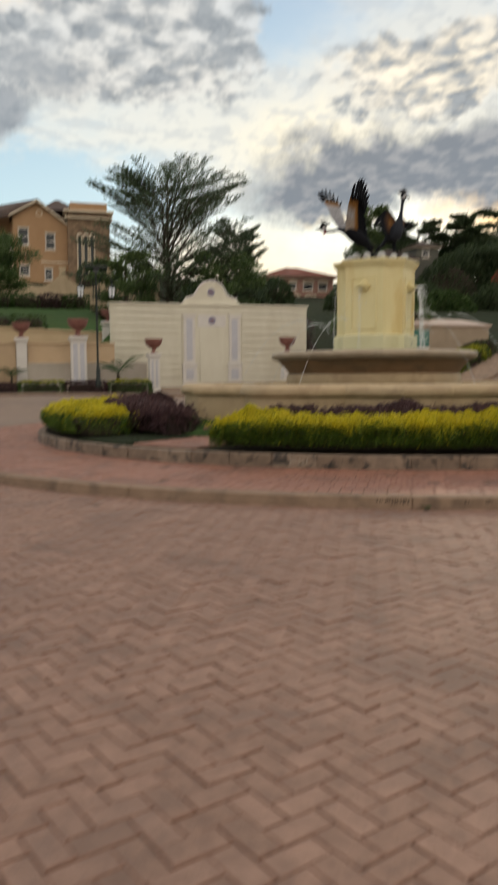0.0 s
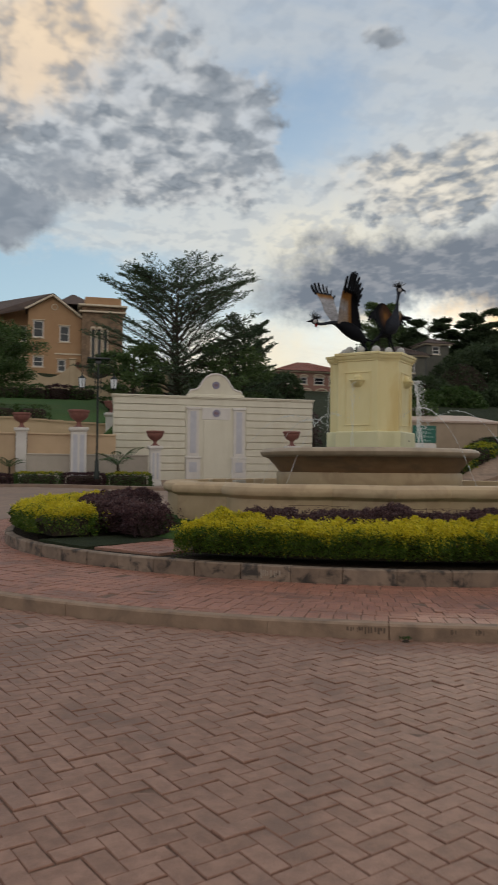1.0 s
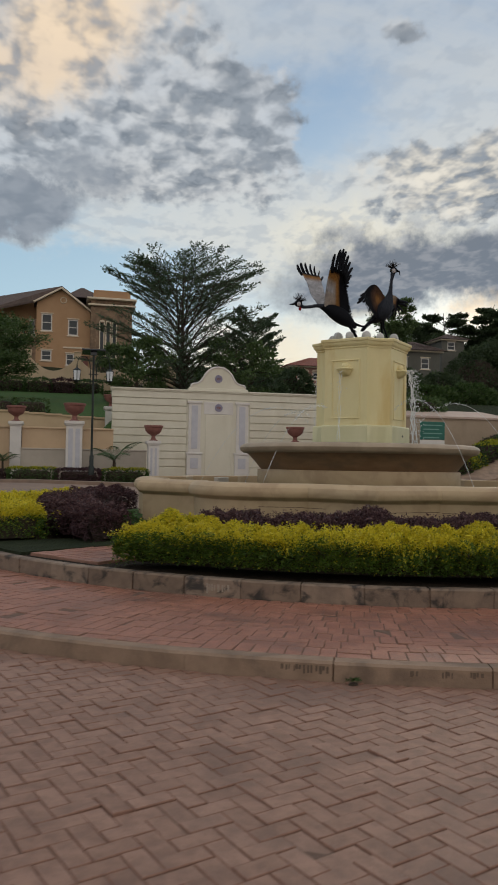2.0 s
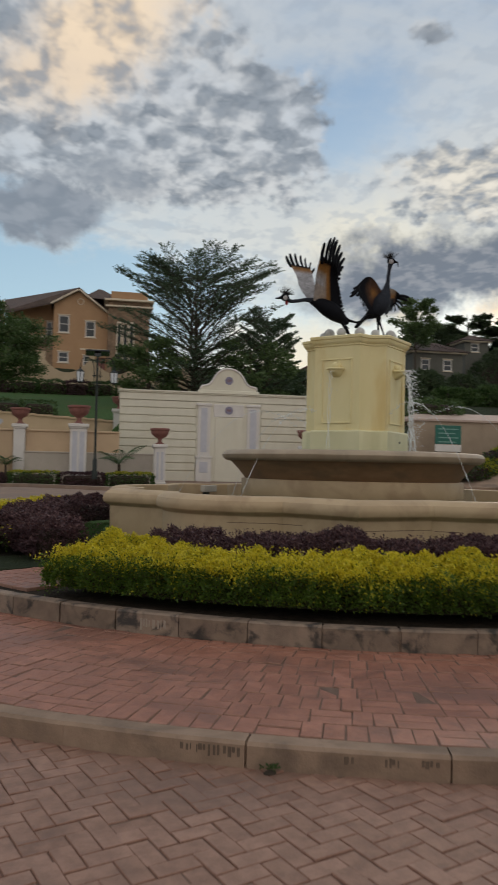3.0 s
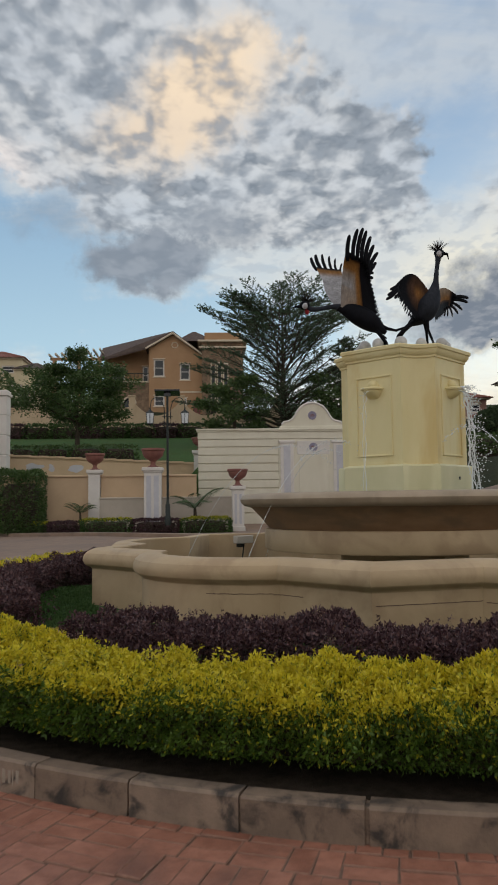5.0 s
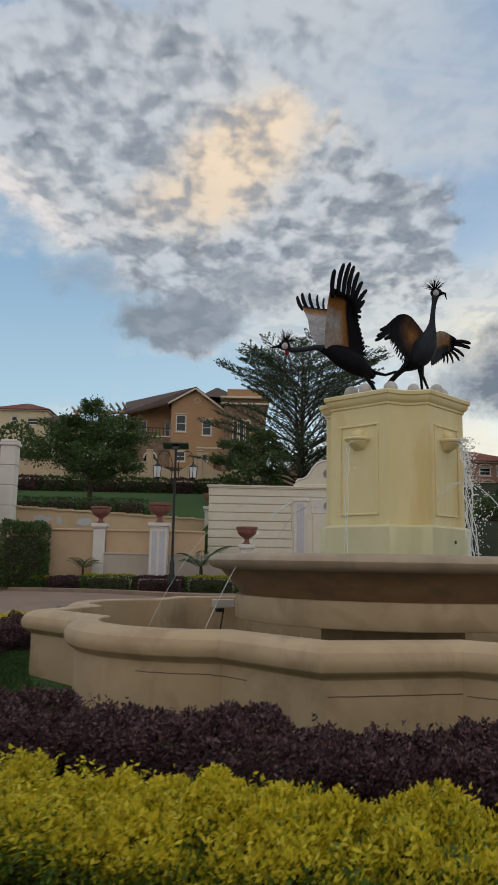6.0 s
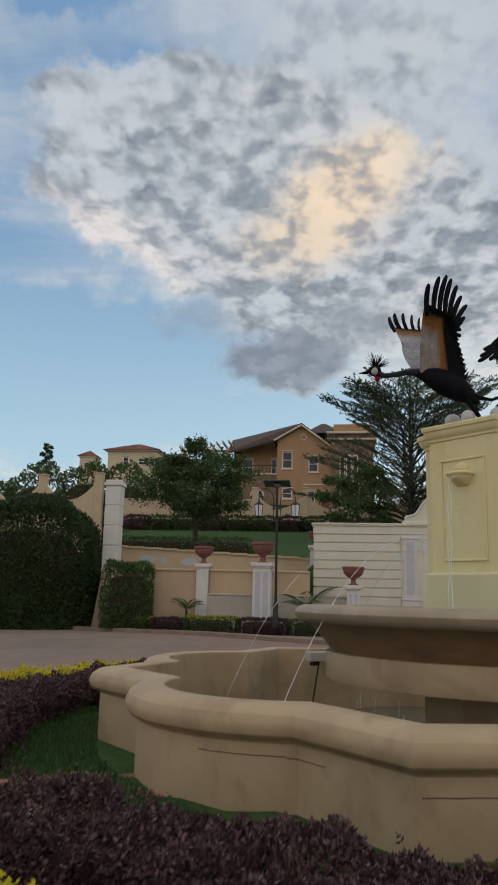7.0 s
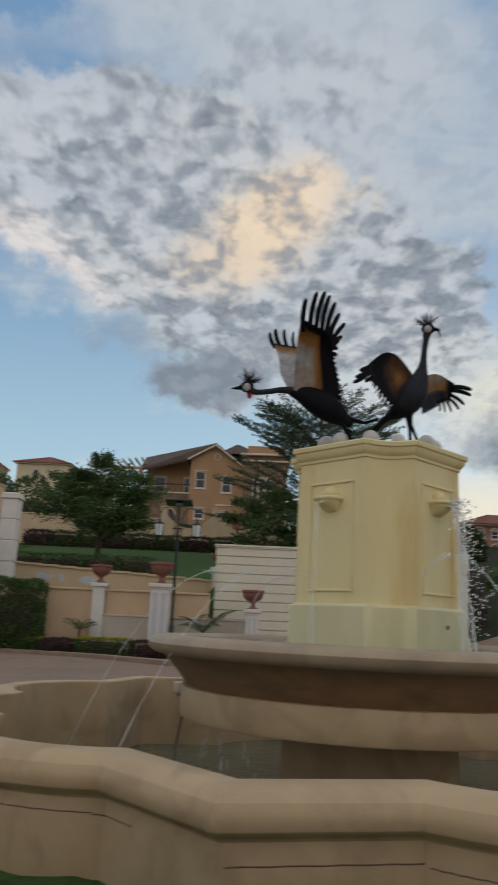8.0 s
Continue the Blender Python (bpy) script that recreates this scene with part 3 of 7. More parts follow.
def build_fountain():
    f = thing("fountain", "large beige rendered fountain with lobed basin, round bowl and yellow pedestal", "fountain", (CX, CY, LAWN_Z))
    up = lambda z: z - LAWN_Z
    s = Shape()
    prof = [(0.0, 0.02), (0.0, 0.985), (0.006, 0.997), (0.02, 1.0), (0.15, 1.0), (0.185, 0.994), (0.225, 0.975), (0.262, 0.945), (0.282, 0.905), (0.284, 0.865), (0.27, 0.828), (0.243, 0.803), (0.215, 0.792), (0.203, 0.782), (0.195, 0.77), (0.195, 0.25)]
    s.loft([[(x, y, up(z)) for x, y in basin_outline(o)] for o, z in prof])
    wall = part("basin_wall", s, BASIN, f, "beige rendered basin wall with rounded coping", True, sharp=24)
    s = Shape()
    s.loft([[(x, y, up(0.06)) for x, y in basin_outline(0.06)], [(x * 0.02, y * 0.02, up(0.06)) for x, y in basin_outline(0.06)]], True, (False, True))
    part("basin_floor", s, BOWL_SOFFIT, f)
    s = Shape()
    s.loft([[(x, y, up(0.22)) for x, y in basin_outline(0.05)], [(x * 0.02, y * 0.02, up(0.22)) for x, y in basin_outline(0.05)]], True, (False, True))
    part("basin_water", s, WATER, f, "dark rippled water in the basin")
    # hairline cracks in the render
    for a0, a1, z in ((228.5, 237.0, 0.70), (237.0, 242.0, 0.690), (252.4, 266.2, 0.672), (266.6, 271.0, 0.66)):
        c = Shape()
        o = basin_outline(0.196)
        pts = []
        for i in range(12):
            a = radians(a0 + (a1 - a0) * i / 11)
            best = None
            for k in range(len(o)):
                p, q = Vector(o[k]), Vector(o[(k + 1) % len(o)])
                d = Vector((math.cos(a), math.sin(a)))
                den = d.x * (q - p).y - d.y * (q - p).x
                if abs(den) < 1e-9:
                    continue
                t = (p.x * (q - p).y - p.y * (q - p).x) / den
                u = (p.x * d.y - p.y * d.x) / den
                if t > 0 and -1e-6 <= u <= 1 + 1e-6 and (best is None or t > best):
                    best = t
            pts.append((best * math.cos(a), best * math.sin(a), up(z + 0.0016 * math.sin(i * 2.3))))
        c.tube(pts, 0.0036, 5)
        part("crack", c, JOINT_SAND, wall)
    # bowl
    s = Shape()
    s.lathe([(0.02, up(1.44)), (1.66, up(1.44)), (1.76, up(1.50)), (1.82, up(1.572)), (1.86, up(1.588)), (1.93, up(1.585)), (1.985, up(1.56)), (2.008, up(1.52)), (1.995, up(1.475)), (1.95, up(1.44)), (1.90, up(1.43))], 80)
    bowl = part("bowl", s, BOWL, f, "weathered round bowl with thick rolled rim", True)
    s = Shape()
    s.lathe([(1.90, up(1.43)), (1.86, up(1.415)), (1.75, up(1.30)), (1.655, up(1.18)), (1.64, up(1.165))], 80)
    part("soffit", s, BOWL_SOFFIT, bowl, "brown stained underside of the bowl, its shade also in the colour", True)
    s = Shape()
    s.lathe([(1.64, up(1.166)), (1.69, up(1.163)), (1.70, up(1.15)), (1.70, up(0.93)), (1.69, up(0.915)), (1.66, up(0.91)), (0.7, up(0.91))], 80)
    part("bowl_band", s, BASIN, bowl, "", True)
    s = Shape()
    s.lathe([(1.80, up(1.555)), (0.02, up(1.555))], 64)
    part("bowl_water", s, WATER, bowl, "thin sheet of water filling the bowl")
    s = Shape()
    poly = [(0.74 * x, 0.74 * y) for x, y in ((1, 0.55), (0.55, 1), (-0.55, 1), (-1, 0.55), (-1, -0.55), (-0.55, -1), (0.55, -1), (1, -0.55))]
    t = radians(-8)
    poly = [(x * math.cos(t) - y * math.sin(t), x * math.sin(t) + y * math.cos(t)) for x, y in poly]
    s.prism(poly, up(0.05), up(0.92))
    part("stem", s, BASIN, f)
    # pedestal: a square with scooped corners
    def plan(a, w, scoop=0.085):
        out = []
        for k in range(4):
            t = radians(45 + 90 * k)
            c, d = math.cos(t), math.sin(t)
            pts = [(a, -w), (a, w)]
            for i in range(1, 8):
                u = i / 8
                x, y = a + (w - a) * u, w + (a - w) * u
                b = scoop * math.sin(math.pi * u)
                pts.append((x - b * 0.707, y - b * 0.707))
            out += [(x * c - y * d, x * d + y * c) for x, y in pts]
        return out
    s = Shape()
    A, Wd = 0.665, 0.375
    prof = [(0.0, 1.90), (0.0, 3.165), (0.014, 3.172), (0.016, 3.195), (0.032, 3.206), (0.052, 3.235), (0.057, 3.265), (0.074, 3.275), (0.078, 3.308), (0.066, 3.32)]
    s.loft([[(x, y, up(z)) for x, y in plan(A + o, Wd + o * 0.6)] for o, z in prof], True, (False, True))
    shaft = part("pedestal", s, PEDESTAL, f, "pale yellow pedestal with scooped corners and moulded cornice", True)
    s = Shape()
    s.loft([[(x, y, up(z)) for x, y in plan(A + o, Wd + o * 0.6)] for o, z in ((0.052, 1.45), (0.052, 1.885), (0.035, 1.905), (0.0, 1.91))])
    plinth = part("plinth", s, PLINTH, f, "damp greenish yellow plinth", True)
    shaft.location.x = plinth.location.x = SET_X
    for k in range(4):
        R = Matrix.Rotation(radians(45 + 90 * k), 4, "Z")
        s = Shape()
        # raised frame round a sunk field
        z0, z1, w, b = up(2.01), up(2.98), 0.25, 0.022
        for y0, y1, q0, q1 in ((-w, w, z0, z0 + b), (-w, w, z1 - b, z1), (-w, -w + b, z0 + b, z1 - b), (w - b, w, z0 + b, z1 - b)):
            s.box(A - 0.004, A + 0.016, y0, y1, q0, q1, 0, 0.004, R)
        part("panel_frame", s, PEDESTAL, shaft)
        # a flat lip on a rounded bracket
        s = Shape()
        rings = []
        for i in range(9):
            u = i / 8
            out_, wd, z = A - 0.01 + 0.155 * math.sin(math.pi / 2 * u) ** 0.8, 0.055 + 0.060 * u ** 0.7, up(2.70) + 0.10 * u
            rings.append([tuple(R @ Vector((A - 0.01 + (out_ - A + 0.01) * math.cos(t) ** 0.7 if abs(t) < 1.55 else A - 0.01, wd * math.sin(t), z))) for t in (math.pi * (j / 12 - 0.5) for j in range(13))])
        for o, dz in ((0.012, 0.004), (0.018, 0.02), (0.010, 0.036)):
            rings.append([tuple(R @ Vector((A - 0.01 + (0.155 + o) * max(0.0, math.cos(t)) ** 0.55, (0.12 + o) * math.sin(t), up(2.80) + dz))) for t in (math.pi * (j / 12 - 0.5) for j in range(13))])
        s.loft(rings, True, (True, True))
        s.ball(R @ Vector((A + 0.01, 0.0, up(2.87))), (0.07, 0.07, 0.06), 12, 8)
        part("spout", s, PEDESTAL, shaft, "scalloped water spout", True)
        if k in (2, 3):
            s = Shape()
            yy = 0.06 if k == 3 else 0.2
            s.tube([R @ Vector((A + 0.045, yy, up(1.745))), R @ Vector((A + 0.056, yy, up(1.745)))], 0.021, 10)
            if k == 3:
                part("drain_hole", s, METAL_DARK, plinth)
    # pale stone balls along the top edge
    for k in range(13):
        t = 2 * math.pi * k / 13 + 0.11
        r = 0.545 + 0.045 * math.cos(4 * t + math.pi)
        g = 0.9 + 0.2 * ((k * 7) % 5) / 4
        s = Shape()
        s.lathe([(max(0.004, 0.074 * g * math.cos(q)), 0.074 * g * (math.sin(q) + 0.93)) for q in (math.pi * (i / 9 - 0.5) for i in range(10))], 16, (SET_X + r * math.cos(t), r * math.sin(t), up(3.315)))
        part("stone_ball", s, BALL_STONE, f, "", True)
    # an inlet box on the far side of the basin wall
    a = radians(127)
    s = Shape()
    R = Matrix.Rotation(a, 4, "Z")
    s.box(3.02, 3.14, -0.16, 0.16, up(0.86), up(0.98), 0, 0.01, R)
    part("inlet_box", s, GREY_BAND, wall)
    s = Shape()
    s.box(3.10, 3.2, -0.05, 0.05, up(0.80), up(0.90), 0, 0.01, R)
    s.tube([R @ Vector((3.1, -0.03, up(0.84))), R @ Vector((3.06, 0.12, up(0.22)))], 0.012, 6)
    part("supply_pipe", s, METAL_DARK, wall)
    return f


fountain = build_fountain()


def build_water():
    """Water jets: from the bowl over its rim, and from the spouts down into the bowl."""
    rnd = random.Random(4)
    for deg, r_top, z_top, fall in ((126, 1.3, 0.65, 0.9), (168, 1.4, 0.65, 0.8), (210, 1.0, 0.65, 0.8), (294, 1.2, 0.75, 1.0), (336, 1.6, 0.75, 1.0)):
        a = radians(deg)
        t = thing("water_jet", "thin arc of water leaping from the bowl into the basin", "water jet", (CX, CY, 1.56), 0, "jets of the fountain")
        s = Shape()
        pts, rad = [], []
        r_end = min(3.05, r_top + math.sqrt((z_top + 1.12) / fall))
        for i in range(31):
            r = max(0.8, r_top - 0.55) + (r_end - max(0.8, r_top - 0.55)) * i / 30
            pts.append((r * math.cos(a), r * math.sin(a), z_top - fall * (r - r_top) ** 2))
            rad.append(0.0016 + 0.0026 * rnd.random())
        s.tube(pts[8:], rad[8:], 6)
        part("stream", s, STREAM, t, "", True)
        s = Shape()
        for i in range(90):
            r = max(0.8, r_top - 0.6) + 0.8 * rnd.random()
            z = z_top - fall * (r - r_top) ** 2 + rnd.gauss(0, 0.014)
            b = a + rnd.gauss(0, 0.018)
            q = 0.003 + 0.005 * rnd.random()
            s.ball((r * math.cos(b), r * math.sin(b), z), q, 5, 4)
        part("droplets", s, STREAM, t, "", True, kind="stuff")
    for k in range(4):
        a = radians(45 + 90 * k)
        t = thing("spout_water", "white trickle of water falling from a pedestal spout", "water", (CX + SET_X, CY, 1.56), 0, "falls of the pedestal")
        for w in ((-0.075, -0.05, -0.025, -0.005, 0.015, 0.04, 0.065) if k == 3 else (-0.02, 0.01)):
            s = Shape()
            pts = []
            for i in range(15):
                u = i / 14
                r = 0.81 + (0.09 + 0.08 * rnd.random() * (k == 3)) * math.sqrt(u)
                pts.append((r * math.cos(a) - (w + 0.012 * math.sin(i * 1.9 + w * 90)) * math.sin(a), r * math.sin(a) + (w + 0.012 * math.sin(i * 1.9 + w * 90)) * math.cos(a), 1.22 * (1 - u * u)))
            s.tube(pts, [(0.0022 + 0.0042 * rnd.random()) * (1.25 if k == 3 else 0.7) for _ in pts], 6)
            part("stream", s, STREAM, t, "", True)
        s = Shape()
        for i in range(420 if k == 3 else 24):
            u = rnd.random()
            r, w = 0.87 + 0.14 * u + rnd.gauss(0, 0.05), rnd.gauss(0, 0.06)
            s.ball((r * math.cos(a) - w * math.sin(a), r * math.sin(a) + w * math.cos(a), 1.25 * (1 - u * u) + 0.02), (0.003 + 0.006 * rnd.random()) * (1.1 if k == 3 else 0.8), 5, 4)
        part("droplets", s, STREAM, t, "", True, kind="stuff")

    # drips under the bowl
    t = thing("dripping_water", "curtain of thin drips falling from the bowl's lower edge", "water", (CX, CY, 0.91))
    for k in range(16):
        a = radians(214 + 24 * rnd.random())
        r = 1.69 + 0.03 * rnd.random()
        s = Shape()
        z0 = rnd.uniform(-0.25, 0.0)
        s.tube([(r * math.cos(a), r * math.sin(a), z0), (r * math.cos(a) * 1.004, r * math.sin(a) * 1.004, z0 - rnd.uniform(0.03, 0.12))], [0.0017, 0.0012], 5)
        part("drip", s, STREAM, t, "", True)


build_water()


# ---------------------------------------------------------------- crane statues on the pedestal
# paints of the statues: dark slate, pale grey, ochre, red, brown, tan, grey-blue
SLATE, ASH, OCHRE_P, WATTLE, UMBER, TAN_P, NECK = (0.0045, 0.005, 0.0075), (0.29, 0.28, 0.29), (0.225, 0.105, 0.030), (0.24, 0.02, 0.024), (0.075, 0.038, 0.022), (0.24, 0.175, 0.125), (0.024, 0.027, 0.036)


def painted_bronze():
    m = bpy.data.materials.new("painted_bronze")
    m.use_nodes = True
    nt = m.node_tree
    nt.nodes.clear()
    c = node(nt, "ShaderNodeAttribute", attribute_name="paint").outputs["Color"]
    co = node(nt, "ShaderNodeTexCoord").outputs["Object"]
    g = node(nt, "ShaderNodeTexNoise", {"Vector": co, "Scale": 9.0, "Detail": 5.0, "Roughness": 0.6}).outputs[0]
    q = node(nt, "ShaderNodeMapping", {"Vector": co, "Scale": (1, 1, 0.22)}).outputs[0]
    barbs = node(nt, "ShaderNodeTexNoise", {"Vector": q, "Scale": 55.0, "Detail": 3.0}).outputs[0]
    k = math_(nt, "MULTIPLY", span(nt, g, 0.25, 0.75, 0.72, 1.28), span(nt, barbs, 0.3, 0.7, 0.85, 1.12))
    col = mixc(nt, 1.0, c, node(nt, "ShaderNodeCombineColor", {0: k, 1: k, 2: k}).outputs[0], "MULTIPLY")
    b = node(nt, "ShaderNodeBump", {"Height": barbs, "Strength": 0.5, "Distance": 0.006}).outputs[0]
    bs = node(nt, "ShaderNodeBsdfPrincipled", {"Base Color": col, "Roughness": 0.65, "Normal": b, "Specular IOR Level": 0.1})
    node(nt, "ShaderNodeOutputMaterial", {0: bs.outputs[0]})
    return m


PAINTED_BRONZE = painted_bronze()


def along(pts, t):
    """A point of a smooth line through pts, t from 0 to 1."""
    n = len(pts) - 1
    k = min(n - 1, int(t * n))
    u = t * n - k
    p = [Vector(pts[max(0, min(n, k + i))]) for i in (-1, 0, 1, 2)]
    return 0.5 * ((2 * p[1]) + (p[2] - p[0]) * u + (2 * p[0] - 5 * p[1] + 4 * p[2] - p[3]) * u * u + (3 * p[1] - p[0] - 3 * p[2] + p[3]) * u ** 3)


def blend(a, b, f):
    f = min(1.0, max(0.0, f))
    return tuple(p + (q - p) * f for p, q in zip(a, b))


class Statue(Shape):
    """A shape whose points each carry a paint."""

    def dye(self, colour):
        """Paints all the points added since the last call."""
        self.paint += [colour] * (len(self.v) - len(self.paint))

    def build(self, name):
        self.dye(SLATE)
        me = bpy.data.meshes.new(name)
        me.from_pydata(self.v, [], self.f)
        me.materials.append(PAINTED_BRONZE)
        me.polygons.foreach_set("use_smooth", [True] * len(self.f))
        at = me.color_attributes.new("paint", "FLOAT_COLOR", "POINT")
        at.data.foreach_set("color", [x for c in self.paint for x in (*c, 1.0)])
        return me


def wing(s, lead, trail, tint, n=30, m=24, teeth=0.015, bulge=0.05):
    """A cambered feathered wing between a leading and a trailing edge in space; tint(t, c) gives the paint."""
    s.dye(SLATE)
    for side in (-1, 1):
        k = len(s.v)
        for i in range(n + 1):
            t = i / n
            a, b = along(lead, t), along(trail, t)
            d = b - a
            for j in range(m + 1):
                c = j / m
                p = a + d * c
                if j == m:
                    p = p + d.normalized() * teeth * (1 if i % 2 else -1)
                # shallow ribs of the feathers run out from the shoulder
                rib = 0.004 * math.sin(c * 46) * (0.3 + t)
                s.v.append((p.x, p.y + bulge * math.sin(math.pi * c) * (1 - 0.5 * t) + side * (0.012 * (1 - 0.7 * c)) + rib, p.z))
                s.paint.append(tint(t, c))
        for i in range(n):
            for j in range(m):
                q = k + i * (m + 1) + j
                s.f.append((q, q + 1, q + m + 2, q + m + 1))
                s.m.append(0)


def quills(s, pairs, w=0.026):
    """Long flight feathers: flat rounded blades, a little bent."""
    for a, b in pairs:
        a, b = Vector(a), Vector(b)
        bend = (b - a).cross(Vector((0, 1, 0))).normalized() * (b - a).length * 0.05
        pts = [a + (b - a) * t + bend * math.sin(math.pi * t) for t in (0, 0.2, 0.45, 0.7, 0.88, 0.97, 1.0)]
        s.tube(pts, [w * 0.20, w * 0.24, w * 0.26, w * 0.26, w * 0.23, w * 0.15, w * 0.04], 8, 0, 2.1)
        s.dye(SLATE)


def crane_head(s, c, face, beak, crest, wattle=False):
    x, y, z = c
    s.ball((x, y, z), (0.066, 0.05, 0.056), 14, 9)
    s.dye(SLATE)
    for side in (-1, 1):
        s.ball((x - face * 0.004, y + side * 0.03, z - 0.012), (0.037, 0.026, 0.042), 12, 8)
        s.dye((0.42, 0.40, 0.41))
    s.ball((x - face * 0.028, y, z - 0.072), (0.026, 0.02, 0.046), 10, 7)
    s.dye(WATTLE if wattle else SLATE)
    s.tube([(x + face * 0.045, y, z - 0.004), (x + face * 0.10, y, z - 0.014), (x + beak[0], y + beak[2], z + beak[1])], [0.026, 0.015, 0.004], 8)
    s.dye(SLATE)
    rnd = random.Random(int(x * 1000))
    for i in range(64):
        t = crest + radians(rnd.uniform(-68, 68))
        ln = rnd.uniform(0.09, 0.155)
        o = rnd.uniform(-0.07, 0.07)
        a = Vector((x - face * 0.014, y, z + 0.03))
        b = a + Vector((math.cos(t) * ln, o, math.sin(t) * ln))
        s.tube([a, (a + b) / 2 + Vector((0, o * 0.3, 0.004)), b], [0.0034, 0.0026, 0.0014], 3)
    s.dye((0.02, 0.017, 0.016))


def body_loft(s, pts, radii, paint, n=14, deep=0.8):
    """A rounded body along a line in space."""
    rings = []
    k = 3 * len(pts)
    for i in range(k + 1):
        t = i / k
        p, q = along(pts, t), along(pts, min(1, t + 0.02)) - along(pts, max(0, t - 0.02))
        q.normalize()
        r = along([(r, 0) for r in radii], t).x
        side = Vector((0, 1, 0))
        nrm = q.cross(side).normalized()
        side = nrm.cross(q)
        rings.append([tuple(p + nrm * r * math.cos(2 * math.pi * j / n) + side * deep * r * math.sin(2 * math.pi * j / n)) for j in range(n)])
    s.dye(SLATE)
    s.loft(rings, True, (True, True))
    s.paint += [paint(i / k) if callable(paint) else paint for i in range(k + 1) for _ in range(n)]


def ruffle(s, pts, size, step_n):
    """Overlapping feather tips along an edge."""
    for i in range(step_n):
        p = along(pts, (i + 0.5) / step_n)
        q = (along(pts, min(1, (i + 1) / step_n)) - along(pts, i / step_n)).normalized()
        nrm = Vector((-q.z, 0, q.x)) * -1
        e = p + (nrm * 0.8 + q * 0.55) * size
        s.tube([p, (p + e) / 2 + Vector((0, -0.006, 0)), e], [size * 0.26, size * 0.27, size * 0.10], 6, 0, 0.5)
    s.dye(SLATE)


def raised_paint(t, c):
    """Grey inside, then an ochre band, then the dark outer feathers."""
    u = max(c / 0.60, t / 0.87, 0.0)
    if t < 0.34:
        u = max(u, 0.62 + (0.34 - t) * 1.6 * c)
    if u < 0.72:
        return blend(ASH, TAN_P, (u - 0.5) / 0.25)
    return blend(TAN_P, OCHRE_P, (u - 0.72) / 0.07) if u < 0.84 else blend(OCHRE_P, SLATE, (u - 0.95) / 0.06)


def crane_rising():
    s = Statue()
    crane_head(s, (-1.243, -0.13, 0.548), -1, (-0.15, -0.022, -0.02), radians(78), True)
    body_loft(s, [(-1.205, -0.13, 0.515), (-1.15, -0.12, 0.495), (-1.04, -0.09, 0.51), (-0.92, -0.04, 0.54), (-0.77, 0.0, 0.535)], [0.036, 0.027, 0.027, 0.031, 0.05], NECK, 10, 0.9)
    body_loft(s, [(-0.88, -0.01, 0.545), (-0.75, 0, 0.51), (-0.62, 0, 0.445), (-0.48, 0, 0.36), (-0.38, 0, 0.285), (-0.27, 0, 0.20)], [0.03, 0.08, 0.12, 0.125, 0.09, 0.025], SLATE, 16, 0.9)
    # raised wing
    wing(s, [(-0.81, -0.06, 0.53), (-0.795, -0.12, 0.78), (-0.772, -0.18, 0.98), (-0.735, -0.25, 1.165)], [(-0.36, -0.02, 0.33), (-0.40, -0.03, 0.62), (-0.445, -0.07, 0.86), (-0.455, -0.12, 1.06)], raised_paint)
    bases = [(-0.715, -0.25, 1.12), (-0.655, -0.23, 1.14), (-0.60, -0.21, 1.14), (-0.55, -0.19, 1.12), (-0.51, -0.17, 1.09), (-0.49, -0.15, 1.05), (-0.48, -0.13, 1.01), (-0.47, -0.12, 0.97)]
    tips = [(-0.686, -0.34, 1.325), (-0.588, -0.29, 1.41), (-0.522, -0.22, 1.445), (-0.480, -0.19, 1.418), (-0.430, -0.15, 1.36), (-0.393, -0.11, 1.265), (-0.345, -0.05, 1.19), (-0.37, -0.07, 1.06)]
    quills(s, [((x, y, z - 0.09), e) for (x, y, z), e in zip(bases, tips)], 0.046)
    quills(s, [((-0.50, -0.12, 1.00), (-0.39, -0.09, 0.985)), ((-0.50, -0.10, 0.94), (-0.405, -0.08, 0.92)), ((-0.49, -0.09, 0.88), (-0.41, -0.07, 0.86))], 0.04)
    ruffle(s, [(-0.46, -0.06, 0.88), (-0.40, -0.03, 0.66), (-0.36, -0.01, 0.46), (-0.29, 0.0, 0.24)], 0.055, 15)
    ruffle(s, [(-0.42, 0.03, 0.76), (-0.37, 0.03, 0.58), (-0.33, 0.03, 0.42), (-0.27, 0.02, 0.22)], 0.05, 12)
    # the other wing leans back
    far_paint = lambda t, c: blend(ASH, OCHRE_P, (t - 0.76) / 0.10) if t < 0.90 else blend(OCHRE_P, SLATE, (t - 0.90) / 0.06)
    wing(s, [(-0.87, 0.06, 0.55), (-0.99, 0.25, 0.80), (-1.03, 0.38, 1.00), (-1.115, 0.52, 1.22)], [(-0.70, 0.06, 0.50), (-0.74, 0.30, 0.80), (-0.76, 0.47, 1.00), (-0.79, 0.62, 1.20)], far_paint, 26, 12, 0.004, 0.03)
    quills(s, [((-1.10, 0.53, 1.18), (-1.182, 0.63, 1.385)), ((-1.05, 0.55, 1.20), (-1.122, 0.62, 1.42)), ((-0.98, 0.58, 1.20), (-1.036, 0.69, 1.442)), ((-0.91, 0.61, 1.20), (-0.942, 0.74, 1.43)), ((-0.85, 0.63, 1.19), (-0.862, 0.77, 1.40)), ((-0.80, 0.62, 1.15), (-0.775, 0.72, 1.31)), ((-0.78, 0.56, 1.08), (-0.72, 0.64, 1.19))], 0.05)
